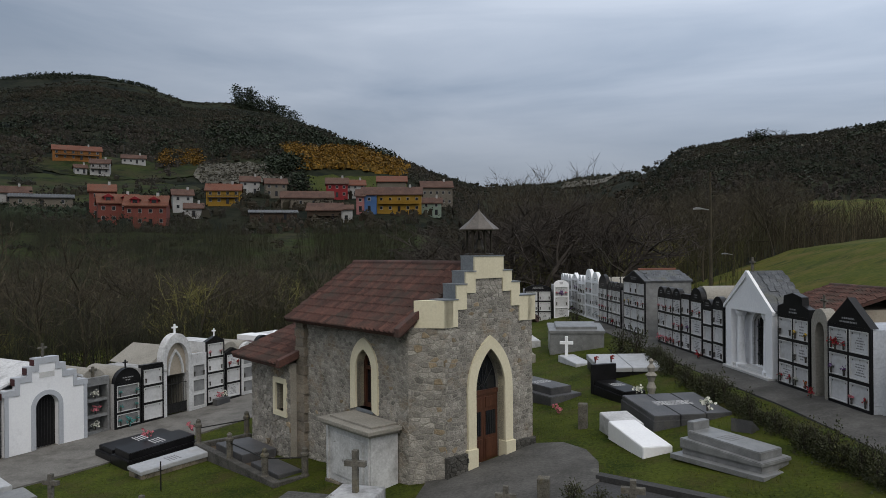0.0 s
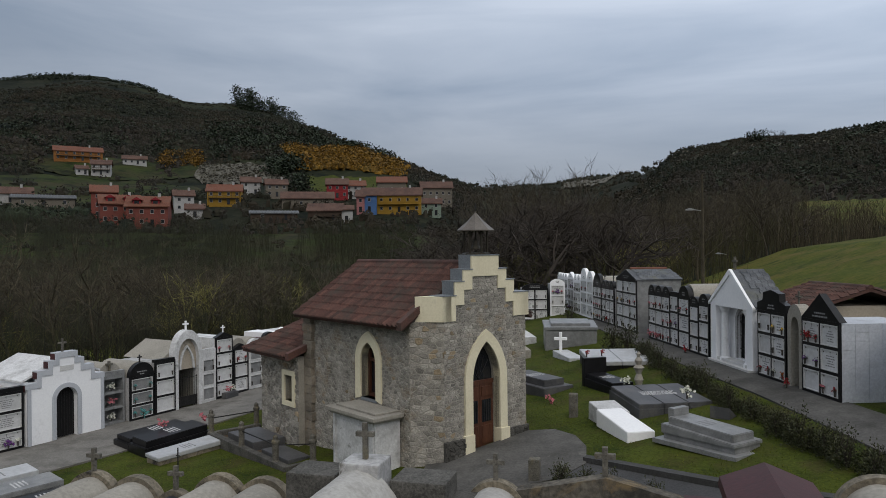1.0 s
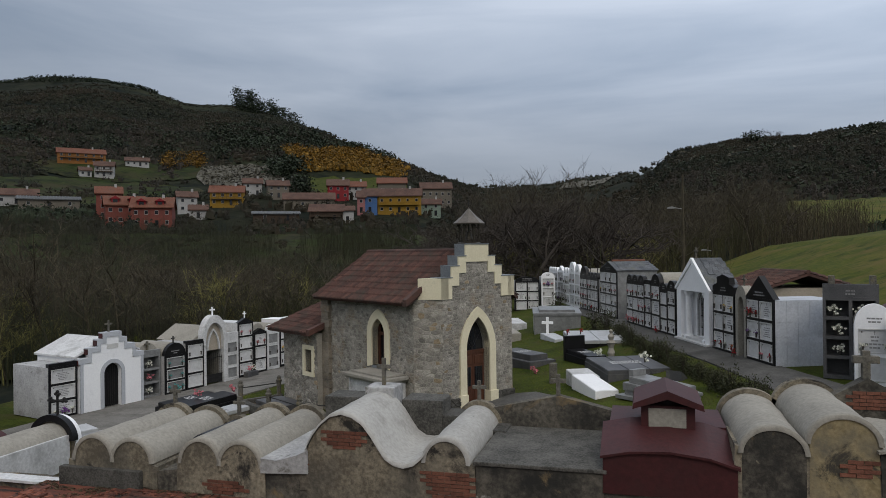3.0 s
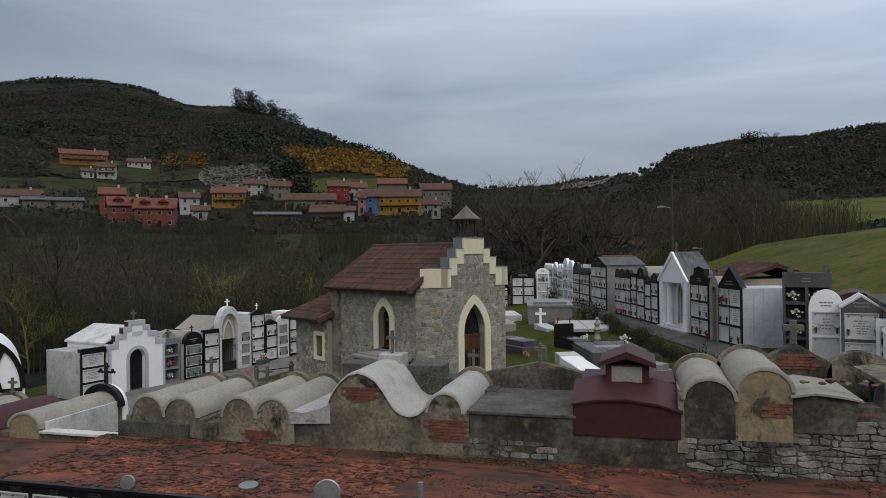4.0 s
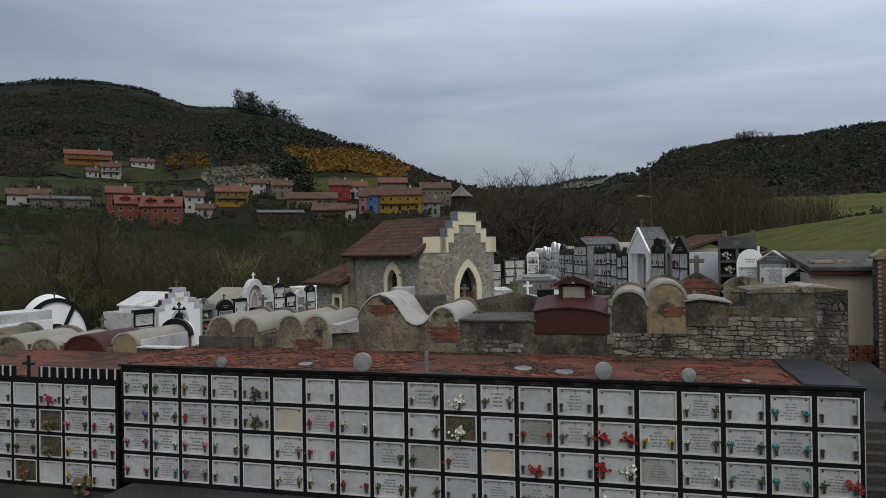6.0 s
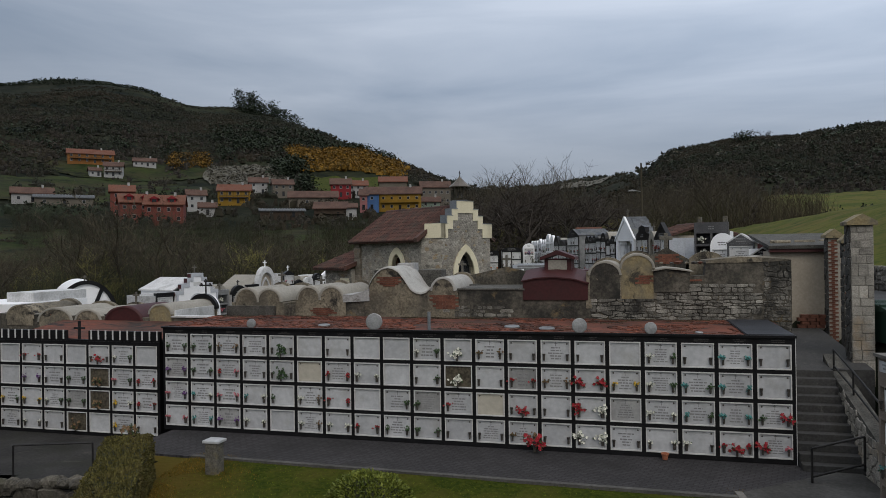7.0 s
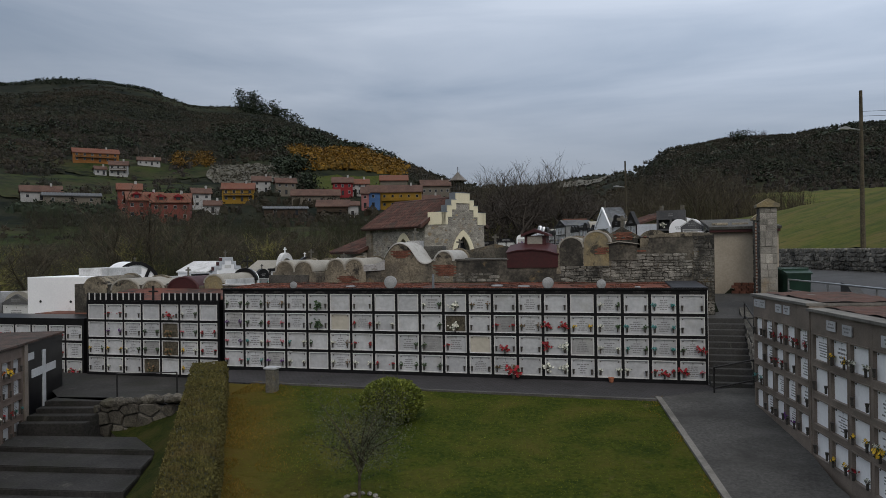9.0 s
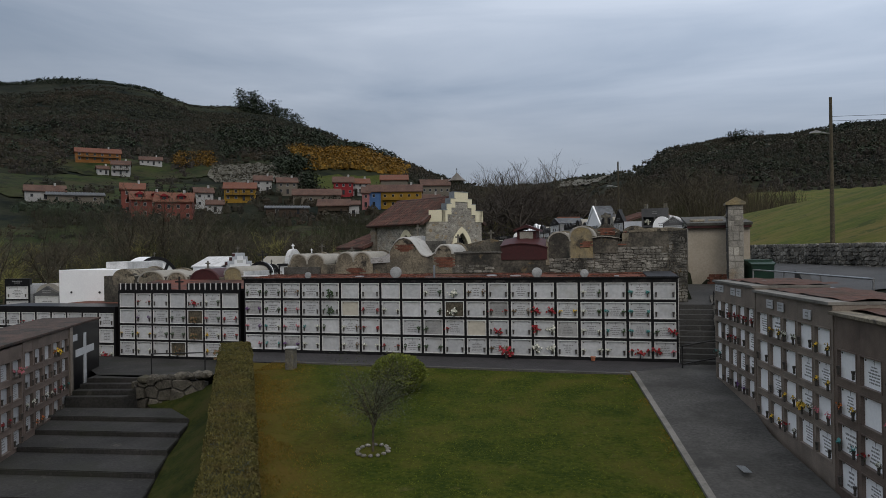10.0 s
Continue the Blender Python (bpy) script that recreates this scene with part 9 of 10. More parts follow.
bouquet("flowers on the ground", pose(-11.0, 3.2, -0.4) @ Matrix.Scale(1.6, 4), "dried", True, True, 0)

# pale stepping stones sunk in the lawn, and bits of litter on the old roofs
rngs = random.Random(44)
for k, (x, y) in enumerate(((2.2, -13.6), (2.1, -14.4), (2.25, -12.6), (3.0, -13.9), (2.15, -11.5), (3.6, -14.3), (2.0, -15.3))):
    bm = B()
    bmesh.ops.create_icosphere(bm, subdivisions=2, radius=1.0)
    for v in bm.verts:
        v.co *= 1 + 0.25 * noise.noise((v.co.x + k, v.co.y, v.co.z))
        v.co = Vector((v.co.x * 0.13, v.co.y * 0.1, v.co.z * 0.03))
    ob = part("flat_stone", bm, "pale_concrete")
    ob.matrix_world = pose(x, y, lower(x, y) + 0.01, 0, 0, 40 * k)
    tagged(ob, "small pale flat stone sunk in the lawn", "stone", "flat stones in the lawn")
v, f = [], []


def litter(x, y, z, s):
    i = len(v)
    a = rngs.uniform(0, 6.28)
    dx, dy = math.cos(a) * s, math.sin(a) * s
    v.extend([(x - dx, y - dy, z), (x + dy * 0.3, y - dx * 0.3, z + s * 0.5), (x + dx, y + dy, z + s * rngs.uniform(0, 0.7)), (x - dy * 0.3, y + dx * 0.3, z)])
    f.extend([(i, i + 1, i + 2), (i, i + 2, i + 3), (i, i + 3, i + 1)])


for _ in range(26000):
    x = rngs.uniform(-10, 8.6)
    y = 6.62 - abs(rngs.gauss(0, 0.34)) if rngs.random() < 0.55 else rngs.uniform(3.5, 6.6)
    if y < 3.45 or (x > 6.0 and y < 6.3):
        continue
    k = noise.noise((x * 0.7, y * 1.1, 31)) + (0.35 if y > 6.2 else 0.0)
    if k < 0.22:
        continue
    litter(x, y, 3.182 + 0.028 * (y - 3.3), rngs.uniform(0.012, 0.034))
for _ in range(9000):
    x, y = rngs.uniform(-16.6, -10.1), rngs.uniform(3.9, 6.6)
    if noise.noise((x * 0.6, y * 0.9, 33)) > -0.1 and not -10.2 < x:
        litter(x, y, 2.52 + 0.12 * (y - 3.7), rngs.uniform(0.014, 0.045))
me = bpy.data.meshes.new("roof_litter")
me.from_pydata(v, [], f)
tagged(piece("roof_litter", me, "debris"), "dry moss, grass and leaf litter on the old roofs", "litter", kind="stuff")
# thin flat roof bricks and flakes of red screed, lifted and broken
v, f = [], []
for _ in range(3900):
    x, y = rngs.uniform(-9.9, 6.9), rngs.uniform(3.5, 6.5)
    if noise.noise((x * 0.5, y * 0.8, 41)) < (-0.25 if x < -4 else 0.02):
        continue
    z = 3.186 + 0.028 * (y - 3.3)
    a, w, l = rngs.choice((0.0, 1.571)) + rngs.gauss(0, 0.12), rngs.uniform(0.03, 0.07), rngs.uniform(0.06, 0.16)
    ca, sa, t = math.cos(a), math.sin(a), rngs.uniform(0.006, 0.022)
    q = [(-l, -w), (l * rngs.uniform(0.6, 1), -w), (l, w * rngs.uniform(0.4, 1)), (-l * rngs.uniform(0.5, 1), w)]
    i = len(v)
    for k, (px, py) in enumerate(q):
        v.append((x + px * ca - py * sa, y + px * sa + py * ca, z + t + (0.012 if k in (0, 3) else 0.0) * rngs.random()))
    for px, py in q:
        v.append((x + px * ca - py * sa, y + px * sa + py * ca, z - 0.02))
    f += [(i, i + 1, i + 2, i + 3)] + [(i + k, i + 4 + k, i + 4 + (k + 1) % 4, i + (k + 1) % 4) for k in range(4)]
me = bpy.data.meshes.new("roof_flakes")
me.from_pydata(v, [], f)
tagged(piece("roof_flakes", me, "flake"), "broken flat red roof bricks and flakes on the niche roof", "roof flakes", kind="stuff")
# broken stones and plaster along the old wall's top
tops = [(-19.0, -13.2, 3.2), (-9.4, -7.4, 3.6), (-7.0, -5.2, 3.76), (-4.4, -1.2, 3.92), (2.9, 4.9, 4.45), (5.0, 8.6, 4.95)]
CHUNKS = []
for k in range(5):
    bm = B()
    bmesh.ops.create_icosphere(bm, subdivisions=1, radius=1.0)
    for q in bm.verts:
        q.co *= 1 + 0.5 * noise.noise((q.co.x * 1.3 + 5 * k, q.co.y * 1.3, q.co.z * 1.3))
        q.co.z *= 0.6
    me = bpy.data.meshes.new("rubble_stone")
    bm.to_mesh(me)
    bm.free()
    me.materials.append(M[("wall_stone", "vault_end", "dark_stone", "wall_stone", "brick")[k]])
    CHUNKS.append(me)
for a, b, z in tops:
    for _ in range(int((b - a) * 9)):
        x, s = rngs.uniform(a, b), rngs.uniform(0.03, 0.10)
        ob = piece("rubble_stone", CHUNKS[rngs.randrange(5)], None, old_wall)
        ob.matrix_basis = Matrix.Translation((x, WY + rngs.uniform(0.03, 0.5), z + s * 0.3 + 0.14 * (x - a) / 2 * (1 if a == 2.9 else 0))) @ Matrix.Rotation(rngs.uniform(0, 6), 4, "Z") @ Matrix.Diagonal((s * rngs.uniform(0.8, 1.6), s, s, 1))

# blades on the mown lawn, dry and yellow beside the hedge, longer along the path's edge
rngl = random.Random(91)
for nm, mat, label in (("lawn_blades", "blade", "short mown grass blades on the lawn"), ("dry_grass", "dry_blade", "dry yellow-brown grass beside the hedge and edges")):
    v, f = [], []
    for _ in range(70000 if mat == "blade" else 30000):
        y = -22 + 23.2 * rngl.random() ** 0.8
        lo_x = -7.2 + max(0.0, -0.9 - y) * 0.56
        hi_x = 6.6 + max(0.0, -y) * 0.18
        if mat == "blade":
            x, h = rngl.uniform(lo_x, hi_x), rngl.uniform(0.01, 0.03)
        else:
            x, h = (lo_x + abs(rngl.gauss(0, 1.0)), rngl.uniform(0.02, 0.05)) if rngl.random() < 0.88 else (hi_x - abs(rngl.gauss(-0.05, 0.22)), rngl.uniform(0.02, 0.06))
            if noise.noise((x * 0.8, y * 0.8, 17)) < -0.12:
                continue
        z, a = lower(max(x, -9), y) + 0.01, rngl.uniform(0, 3.14)
        w = rngl.uniform(0.005, 0.011)
        i = len(v)
        v += [(x - w * math.cos(a), y - w * math.sin(a), z), (x + w * math.cos(a), y + w * math.sin(a), z), (x + rngl.uniform(-0.04, 0.04), y + rngl.uniform(-0.04, 0.04), z + h)]
        f.append((i, i + 1, i + 2))
    me = bpy.data.meshes.new(nm)
    me.from_pydata(v, [], f)
    tagged(piece(nm, me, mat), label, "grass", kind="stuff")
# ---- village across the valley ----
def polar(az, r):
    """A place by its bearing off the valley's axis (degrees) and distance."""
    return world_at(r * math.sin(radians(az)), r * math.cos(radians(az)))


def field(name, az0, az1, r0, r1, material, label, lift=0.5, n=14, bumps=0.0, rounded=False):
    bm = B()
    g = []
    for j in range(n + 1):
        row = []
        for i in range(n * 2 + 1):
            az, r = az0 + (az1 - az0) * i / (2 * n), r0 + (r1 - r0) * j / n
            if rounded:
                r = (r0 + r1) / 2 + (r - (r0 + r1) / 2) * (math.sqrt(max(0.0, 1 - (i / n - 1) ** 2)) + 0.12 * noise.noise((i * 0.5, az0, 2)))
            wob = 1 + 0.012 * noise.noise((i * 0.4, j * 0.4, az0)) * (1 if 0 < j < n else 2)
            x, y = polar(az, r * wob)
            row.append(bm.verts.new((x, y, terrain(x, y) + lift + bumps * noise.noise((x / 4, y / 4, 0)))))
        g.append(row)
    for p, q in zip(g, g[1:]):
        for i in range(2 * n):
            bm.faces.new((p[i], p[i + 1], q[i + 1], q[i]))
    return setting(name, bm, material, label, "field", True)


field("field_valley", -44, -0.5, 92, 236, "pasture", "green meadow on the valley side below the village", 0.35)
field("field_upper", -10.6, -2.8, 325, 394, "lawn", "bright green field above the village", 1.2)
field("field_slope", -35, -18.5, 292, 392, "pasture", "rough green slope below the upper houses", 0.6, 24, 0, True)
field("field_wood", -46, -29, 46, 93, "pasture", "ivy-green ground under the bare wood", 0.2)
field("field_grove", -29.2, 1, 64, 93, "pasture", "grassy ground under the bare trees behind the chapel", 0.2)
field("field_east", 26.2, 38, 142, 186, "meadow", "green pasture under the eastern hill", 0.8, 30)
field("field_houses", -30, -17, 390, 446, "pasture", "rough grass round the upper houses", 0.5, 18, 0, True)
field("field_rock", -19.0, -12.2, 362, 440, "limestone", "pale limestone outcrop on the hillside", 0.7, 24, 1.0, True)
field("field_quarry", 9.3, 13.6, 860, 1080, "limestone", "pale quarry face far down the valley", 2.0, 14, 2, True)


def house(az, r, w, d, h, wall, roof, label, turn=0.0, storeys=2, wins=4, pitch=0.32, chimney=True, extra=None):
    x, y = polar(az, r)
    ob = thing("house", pose(x, y, terrain(x, y) - 1.0, 0, 0, 15.3 - az + turn), label, "house", "village houses")
    h += 1.0
    bm = B()
    prism(bm, [(-d / 2, 0), (d / 2, 0), (d / 2, h), (0, h + d * pitch), (-d / 2, h)], -w / 2, w / 2, "x")
    part("wall", bm, wall, ob)
    bm = B()
    o, t = 0.6, 0.3
    prism(bm, [(-d / 2 - o, h - o * pitch * 2), (0, h + d * pitch), (d / 2 + o, h - o * pitch * 2), (d / 2 + o, h - o * pitch * 2 + t), (0, h + d * pitch + t), (-d / 2 - o, h - o * pitch * 2 + t)], -w / 2 - o, w / 2 + o, "x")
    rf = part("roof", bm, roof, ob)
    n = int(w / 0.9)
    bm = B()
    for k in range(n):
        xx = -w / 2 - o + (w + 2 * o) * (k + 0.5) / n
        prism(bm, [(-d / 2 - o, h - o * pitch * 2 + t), (0, h + d * pitch + t), (0, h + d * pitch + t + 0.09), (-d / 2 - o, h - o * pitch * 2 + t + 0.09)], xx - 0.16, xx + 0.16, "x")
    part("tile_ribbing", bm, roof, rf)["kind"] = "stuff"
    if chimney:
        bm = B()
        box(bm, w * 0.22, -0.5, h + d * pitch * 0.6, w * 0.22 + 0.8, 0.3, h + d * pitch + 1.2)
        part("chimney", bm, "h_white", rf)
    for s in range(storeys):
        z = 1.9 + s * (h - 1.2) / storeys
        for k in range(wins):
            xx = -w / 2 + w * (k + 0.5) / wins
            tall = s == 0 and k == wins // 2
            bm = B()
            box(bm, xx - 0.56, -d / 2 - 0.06, z - (0.8 if tall else 0), xx + 0.56, -d / 2 + 0.02, z + 1.34)
            wn_ = part("door" if tall else "window", bm, "h_brown" if tall else "h_white", ob)
            bm = B()
            box(bm, xx - 0.48, -d / 2 - 0.1, z - (0.8 if tall else 0) + 0.15, xx + 0.48, -d / 2 - 0.05, z + 1.25)
            part("pane", bm, "glass", wn_)
    if extra:
        extra(ob, w, d, h)
    return ob


def gallery(mat):
    def add(ob, w, d, h):
        bm = B()
        box(bm, -w * 0.45, -d / 2 - 1.2, h * 0.52, w * 0.45, -d / 2, h * 0.56)
        bl = part("balcony", bm, mat, ob)
        for k in range(9):
            xx = -w * 0.45 + w * 0.9 * k / 8
            bm = B()
            box(bm, xx - 0.06, -d / 2 - 1.2, h * 0.56, xx + 0.06, -d / 2 - 1.1, h * 0.93)
            part("post", bm, mat, bl)
        bm = B()
        box(bm, -w * 0.45, -d / 2 - 1.23, h * 0.66, w * 0.45, -d / 2 - 1.2, h * 0.69)
        part("handrail", bm, mat, bl)
    return add


def dormer(ob, w, d, h):
    for q in (-0.25, 0.2):
        bm = B()
        box(bm, w * q - 1.2, -d * 0.42, h, w * q + 1.2, -d * 0.1, h + 2.0)
        prism(bm, [(w * q - 1.7, h + 1.9), (w * q, h + 2.9), (w * q + 1.7, h + 1.9)], -d * 0.46, -d * 0.02)
        part("dormer", bm, "h_red", ob)
        bm = B()
        box(bm, w * q - 0.7, -d * 0.425, h + 0.5, w * q + 0.7, -d * 0.418, h + 1.7)
        part("dormer_pane", bm, "glass", ob)


house(-24.2, 258, 12, 9, 6.5, "h_salmon", "tile_orange", "salmon-red house with an orange tiled roof", 4, 2, 4, extra=dormer)
house(-22.2, 252, 12.5, 10, 6.5, "h_salmon", "tile_orange", "salmon-red house with dormers and a stone ground floor", -8, 2, 4, extra=dormer)
house(-25.2, 272, 8, 7, 9.0, "h_salmon", "tile_orange", "tall salmon house behind its neighbours", 0, 3, 2)
house(-26.8, 428, 23, 8, 5.2, "h_orange", "tile_orange", "long orange farmhouse on the upper slope", 3, 2, 6, extra=gallery("h_brown"))
house(-25.3, 402, 9, 7, 5.5, "h_white", "tile_brown", "white house with a dark balcony and brown roof", -6, 2, 3, extra=gallery("h_brown"))
house(-26.6, 401, 5.5, 5, 3, "h_white", "tile_brown", "small white house on the upper slope", 8, 1, 2)
house(-23.1, 428, 12, 6, 3, "h_white", "tile_brown", "low white house with a brown roof", 0, 1, 4)
house(-19.8, 285, 7, 6, 6, "h_white", "tile_brown", "small white house with a brown roof", 5, 2, 2)
house(-16.8, 300, 13, 8, 5.5, "h_yellow", "tile_orange", "orange-yellow house with a balcony", -5, 2, 4, extra=gallery("h_brown"))
house(-14.9, 325, 8, 7, 5.5, "h_white", "tile_brown", "white house with a brown tiled roof", 0, 2, 2)
house(-13.0, 318, 9, 7, 5.5, "h_stone", "tile_brown", "grey stone house with a brown roof", 6, 2, 3)
house(-10.6, 292, 20, 8, 3.5, "h_stone", "tile_brown", "long low stone barn with a brown roof", 0, 1, 4, chimney=False)
house(-13.2, 262, 16, 7, 2.6, "h_brown", "slate", "open dark shed with a grey sheet roof", 2, 1, 2, 0.12, False)
house(-9.2, 264, 12, 9, 3.6, "h_brown", "tile_brown", "dark timber granary with a red tiled roof", -6, 1, 2, 0.28, False, gallery("h_brown"))
house(-7.6, 262, 4.5, 5, 4.5, "h_white", "tile_brown", "narrow white house beside the granary", 0, 1, 1, 0.28, False)
house(-8.3, 315, 9, 8, 6, "h_red", "tile_brown", "crimson house with a brown tiled roof", 0, 2, 3)
house(-6.9, 318, 8.5, 7, 5, "h_white", "tile_orange", "white house with an orange roof", 3, 2, 3)
house(-3.4, 283, 17, 9, 6.8, "h_yellow", "tile_brown", "bright yellow house with balconies and a tiled roof", -3, 2, 5, extra=gallery("h_yellow"))
house(-5.75, 281, 5.5, 9, 6.6, "h_blue", "tile_brown", "blue painted house wing", -3, 2, 1, chimney=False)
house(-6.45, 280, 3, 8, 6.2, "h_pink", "tile_brown", "narrow pink house wing", -3, 2, 1, chimney=False)
house(-4.0, 305, 12, 7, 9, "h_stone", "tile_orange", "tall house with an orange roof behind the yellow one", 0, 2, 3, chimney=False)
house(-0.5, 330, 14, 9, 8.0, "h_stone", "tile_brown", "grey stone farmhouse with many windows", 5, 2, 5)
house(-0.9, 290, 8, 6, 5.0, "h_green", "tile_brown", "pale green house half hidden by trees", 0, 2, 2)
house(-29.0, 300, 20, 8, 3.0, "h_stone", "slate", "long low shed with a dark roof", 0, 1, 3, 0.15, False)
house(-31.0, 305, 14, 7, 3.5, "h_white", "tile_brown", "low white house with a brown roof at the village edge", 0, 1, 3)
house(-19.0, 268, 6, 5, 3.2, "h_white", "tile_brown", "small white outbuilding by the houses", 0, 1, 1)
house(-33.6, 114, 5, 4, 3.6, "h_stone", "h_white", "small shed with a pale sheet roof among the trees", 12, 1, 1, 0.15, False)


# ---- woods ----
def grow(v, f, p, d, ln, r, level, rng, levels, upward, twist):
    """One limb of a few bends, and its side limbs."""
    if level == 3:
        tip = p + (d + Vector((0, 0, upward))).normalized() * ln
        u = d.orthogonal().normalized() * r
        w = d.cross(u).normalized() * r
        i = len(v)
        v += [tuple(p + u), tuple(p - u * 0.5 + w), tuple(p - u * 0.5 - w), tuple(tip)]
        f += [(i, i + 1, i + 3), (i + 1, i + 2, i + 3), (i + 2, i, i + 3)]
        return
    n = (5, 3, 2)[level]
    pts = [p]
    for k in range(n):
        d = (d + Vector((rng.gauss(0, twist), rng.gauss(0, twist), rng.gauss(0, twist) + upward))).normalized()
        pts.append(pts[-1] + d * ln / n)
    sides = 5 if level == 0 else 3
    base = len(v)
    for k, q in enumerate(pts):
        rr = r * (1 - 0.75 * k / n)
        u = d.orthogonal().normalized()
        w = d.cross(u)
        for i in range(sides):
            a = 6.283 * i / sides
            v.append(tuple(q + (u * math.cos(a) + w * math.sin(a)) * rr))
    for k in range(n):
        for i in range(sides):
            a, b = base + k * sides + i, base + k * sides + (i + 1) % sides
            f.append((a, b, b + sides, a + sides))
    if level < levels:
        count = (8, 6, 7, 0)[level]
        for _ in range(count):
            t = rng.uniform(0.28 if level == 0 else 0.15, 1.0)
            i = min(int(t * n), n - 1)
            q = pts[i] + (pts[i + 1] - pts[i]) * (t * n - i)
            side = Vector((rng.gauss(0, 1), rng.gauss(0, 1), rng.gauss(0, 0.6)))
            nd = (d * rng.uniform(0.5, 1.0) + side.normalized() * rng.uniform(0.6, 1.1)).normalized()
            grow(v, f, q, nd, ln * rng.uniform(0.42, 0.66), max(r * 0.42, 0.014), level + 1, rng, levels, upward, twist * 1.2)


def bare_tree(seed, h, r, levels, upward, twist, material, lean=0.1):
    rng = random.Random(seed)
    v, f = [], []
    grow(v, f, Vector((0, 0, -0.3)), Vector((rng.gauss(0, lean), rng.gauss(0, lean), 1)).normalized(), h * 0.62, r, 0, rng, levels, upward, twist)
    me = bpy.data.meshes.new("trunk_and_limbs")
    me.from_pydata(v, [], f)
    me.materials.append(M[material])
    return me


THIN = [bare_tree(500 + k, 9, 0.11, 3, 0.10, 0.10, "twig") for k in range(5)]
OAK = [bare_tree(520 + k, 12, 0.28, 3, 0.02, 0.22, "twig_dark") for k in range(4)]
POPLAR = [bare_tree(540 + k, 13, 0.15, 3, 0.22, 0.06, "twig") for k in range(2)]
BUDS = [bare_tree(550 + k, 8, 0.10, 3, 0.12, 0.12, "willow") for k in range(2)]


def tree(mesh, x, y, sc, rz, label, group):
    ob = tagged(new("tree", mesh), label, "tree", group)
    ob.matrix_world = pose(x, y, terrain(x, y), 0, 0, rz) @ Matrix.Diagonal((sc, sc, sc, 1))


rng = random.Random(60)


def plant(count, s0, s1, f0, f1, meshes, lo, hi, label, group, skip=None):
    k = 0
    while k < count:
        s, f = rng.uniform(s0, s1), rng.uniform(f0, f1)
        x, y = world_at(s, f)
        if skip and skip(s, f, x, y):
            continue
        tree(meshes[rng.randrange(len(meshes))], x, y, rng.uniform(lo, hi), rng.uniform(0, 360), label, group)
        k += 1


def grove(name, count, s0, s1, f0, f1, meshes, lo, hi, label, seed, ok=None):
    """Many bare trees that stand too thick to be told apart."""
    r_ = random.Random(seed)
    parts = []
    for me in meshes:
        co = np.empty(len(me.vertices) * 3)
        me.vertices.foreach_get("co", co)
        parts.append((co.reshape(-1, 3), [tuple(p.vertices) for p in me.polygons]))
    v, f, n, k = [], [], 0, 0
    while k < count:
        s, ff = r_.uniform(s0, s1), r_.uniform(f0, f1)
        x, y = world_at(s, ff)
        if ok and not ok(s, ff, x, y):
            continue
        co, fs = parts[r_.randrange(len(parts))]
        a, sc = r_.uniform(0, 6.283), r_.uniform(lo, hi)
        rot = np.array(((math.cos(a), -math.sin(a), 0), (math.sin(a), math.cos(a), 0), (0, 0, 1))) * sc
        v.extend(map(tuple, co @ rot.T + np.array((x, y, terrain(x, y)))))
        f.extend(tuple(q + n for q in p) for p in fs)
        n += len(co)
        k += 1
    me = bpy.data.meshes.new(name)
    me.from_pydata(v, [], f)
    me.materials.append(meshes[0].materials[0])
    return tagged(new(name, me), label, "wood", kind="stuff")


grove("wood", 46, -4, 24, 68, 112, OAK, 0.95, 1.4, "tangled dark crowns of bare oaks behind the chapel", 301, lambda s, f, x, y: s < f * 0.27)
grove("wood", 26, 0, 26, 80, 120, POPLAR, 0.95, 1.4, "slender grey bare poplars behind the chapel", 302, lambda s, f, x, y: 0.03 * f < s < f * 0.28)
grove("wood", 70, -78, -10, 36, 100, THIN, 0.7, 1.25, "bare brown trees of the wood behind the tombs", 303, lambda s, f, x, y: (x < -27 or y > 56) and -0.72 * f < s < -0.1 * f)
grove("wood", 40, 10, 62, 84, 150, THIN, 0.8, 1.3, "bare brown trees at the foot of the eastern hill", 304, lambda s, f, x, y: 0.1 * f < s < 0.5 * f and not (s > 21 and f < 80))
BARE = "bare brown winter tree in the wood behind the cemetery"
plant(60, -75, -17, 33, 90, THIN, 0.9, 1.35, BARE, "wood west of the cemetery", lambda s, f, x, y: x > -27 or s > f * -0.22)
plant(30, -32, 2, 58, 110, THIN, 0.8, 1.2, BARE, "wood behind the chapel", lambda s, f, x, y: y < 54)
plant(28, -2, 17, 58, 88, OAK, 0.95, 1.22, "large dark bare oak behind the cemetery", "oaks behind the cemetery")
plant(45, 5, 60, 72, 150, THIN, 0.9, 1.35, BARE, "wood east of the chapel", lambda s, f, x, y: s > f * 0.52 or s < f * 0.05)
plant(12, 9, 22, 66, 84, BUDS, 0.9, 1.25, "willow with yellow-green budding twigs", "budding willows", lambda s, f, x, y: s > f * 0.25 or s < f * 0.13)
plant(9, 8, 18, 84, 100, POPLAR, 1.15, 1.45, "tall slender bare poplar", "poplars")
plant(9, 3, 20, 76, 104, POPLAR, 0.95, 1.35, "tall slender bare poplar", "poplars")
plant(14, -1, 15, 66, 92, OAK, 1.15, 1.45, "large dark bare oak behind the cemetery", "oaks behind the cemetery")
plant(16, 2, 24, 62, 84, BUDS, 0.8, 1.2, "willow with yellow-green budding twigs", "budding willows", lambda s, f, x, y: s > f * 0.33)
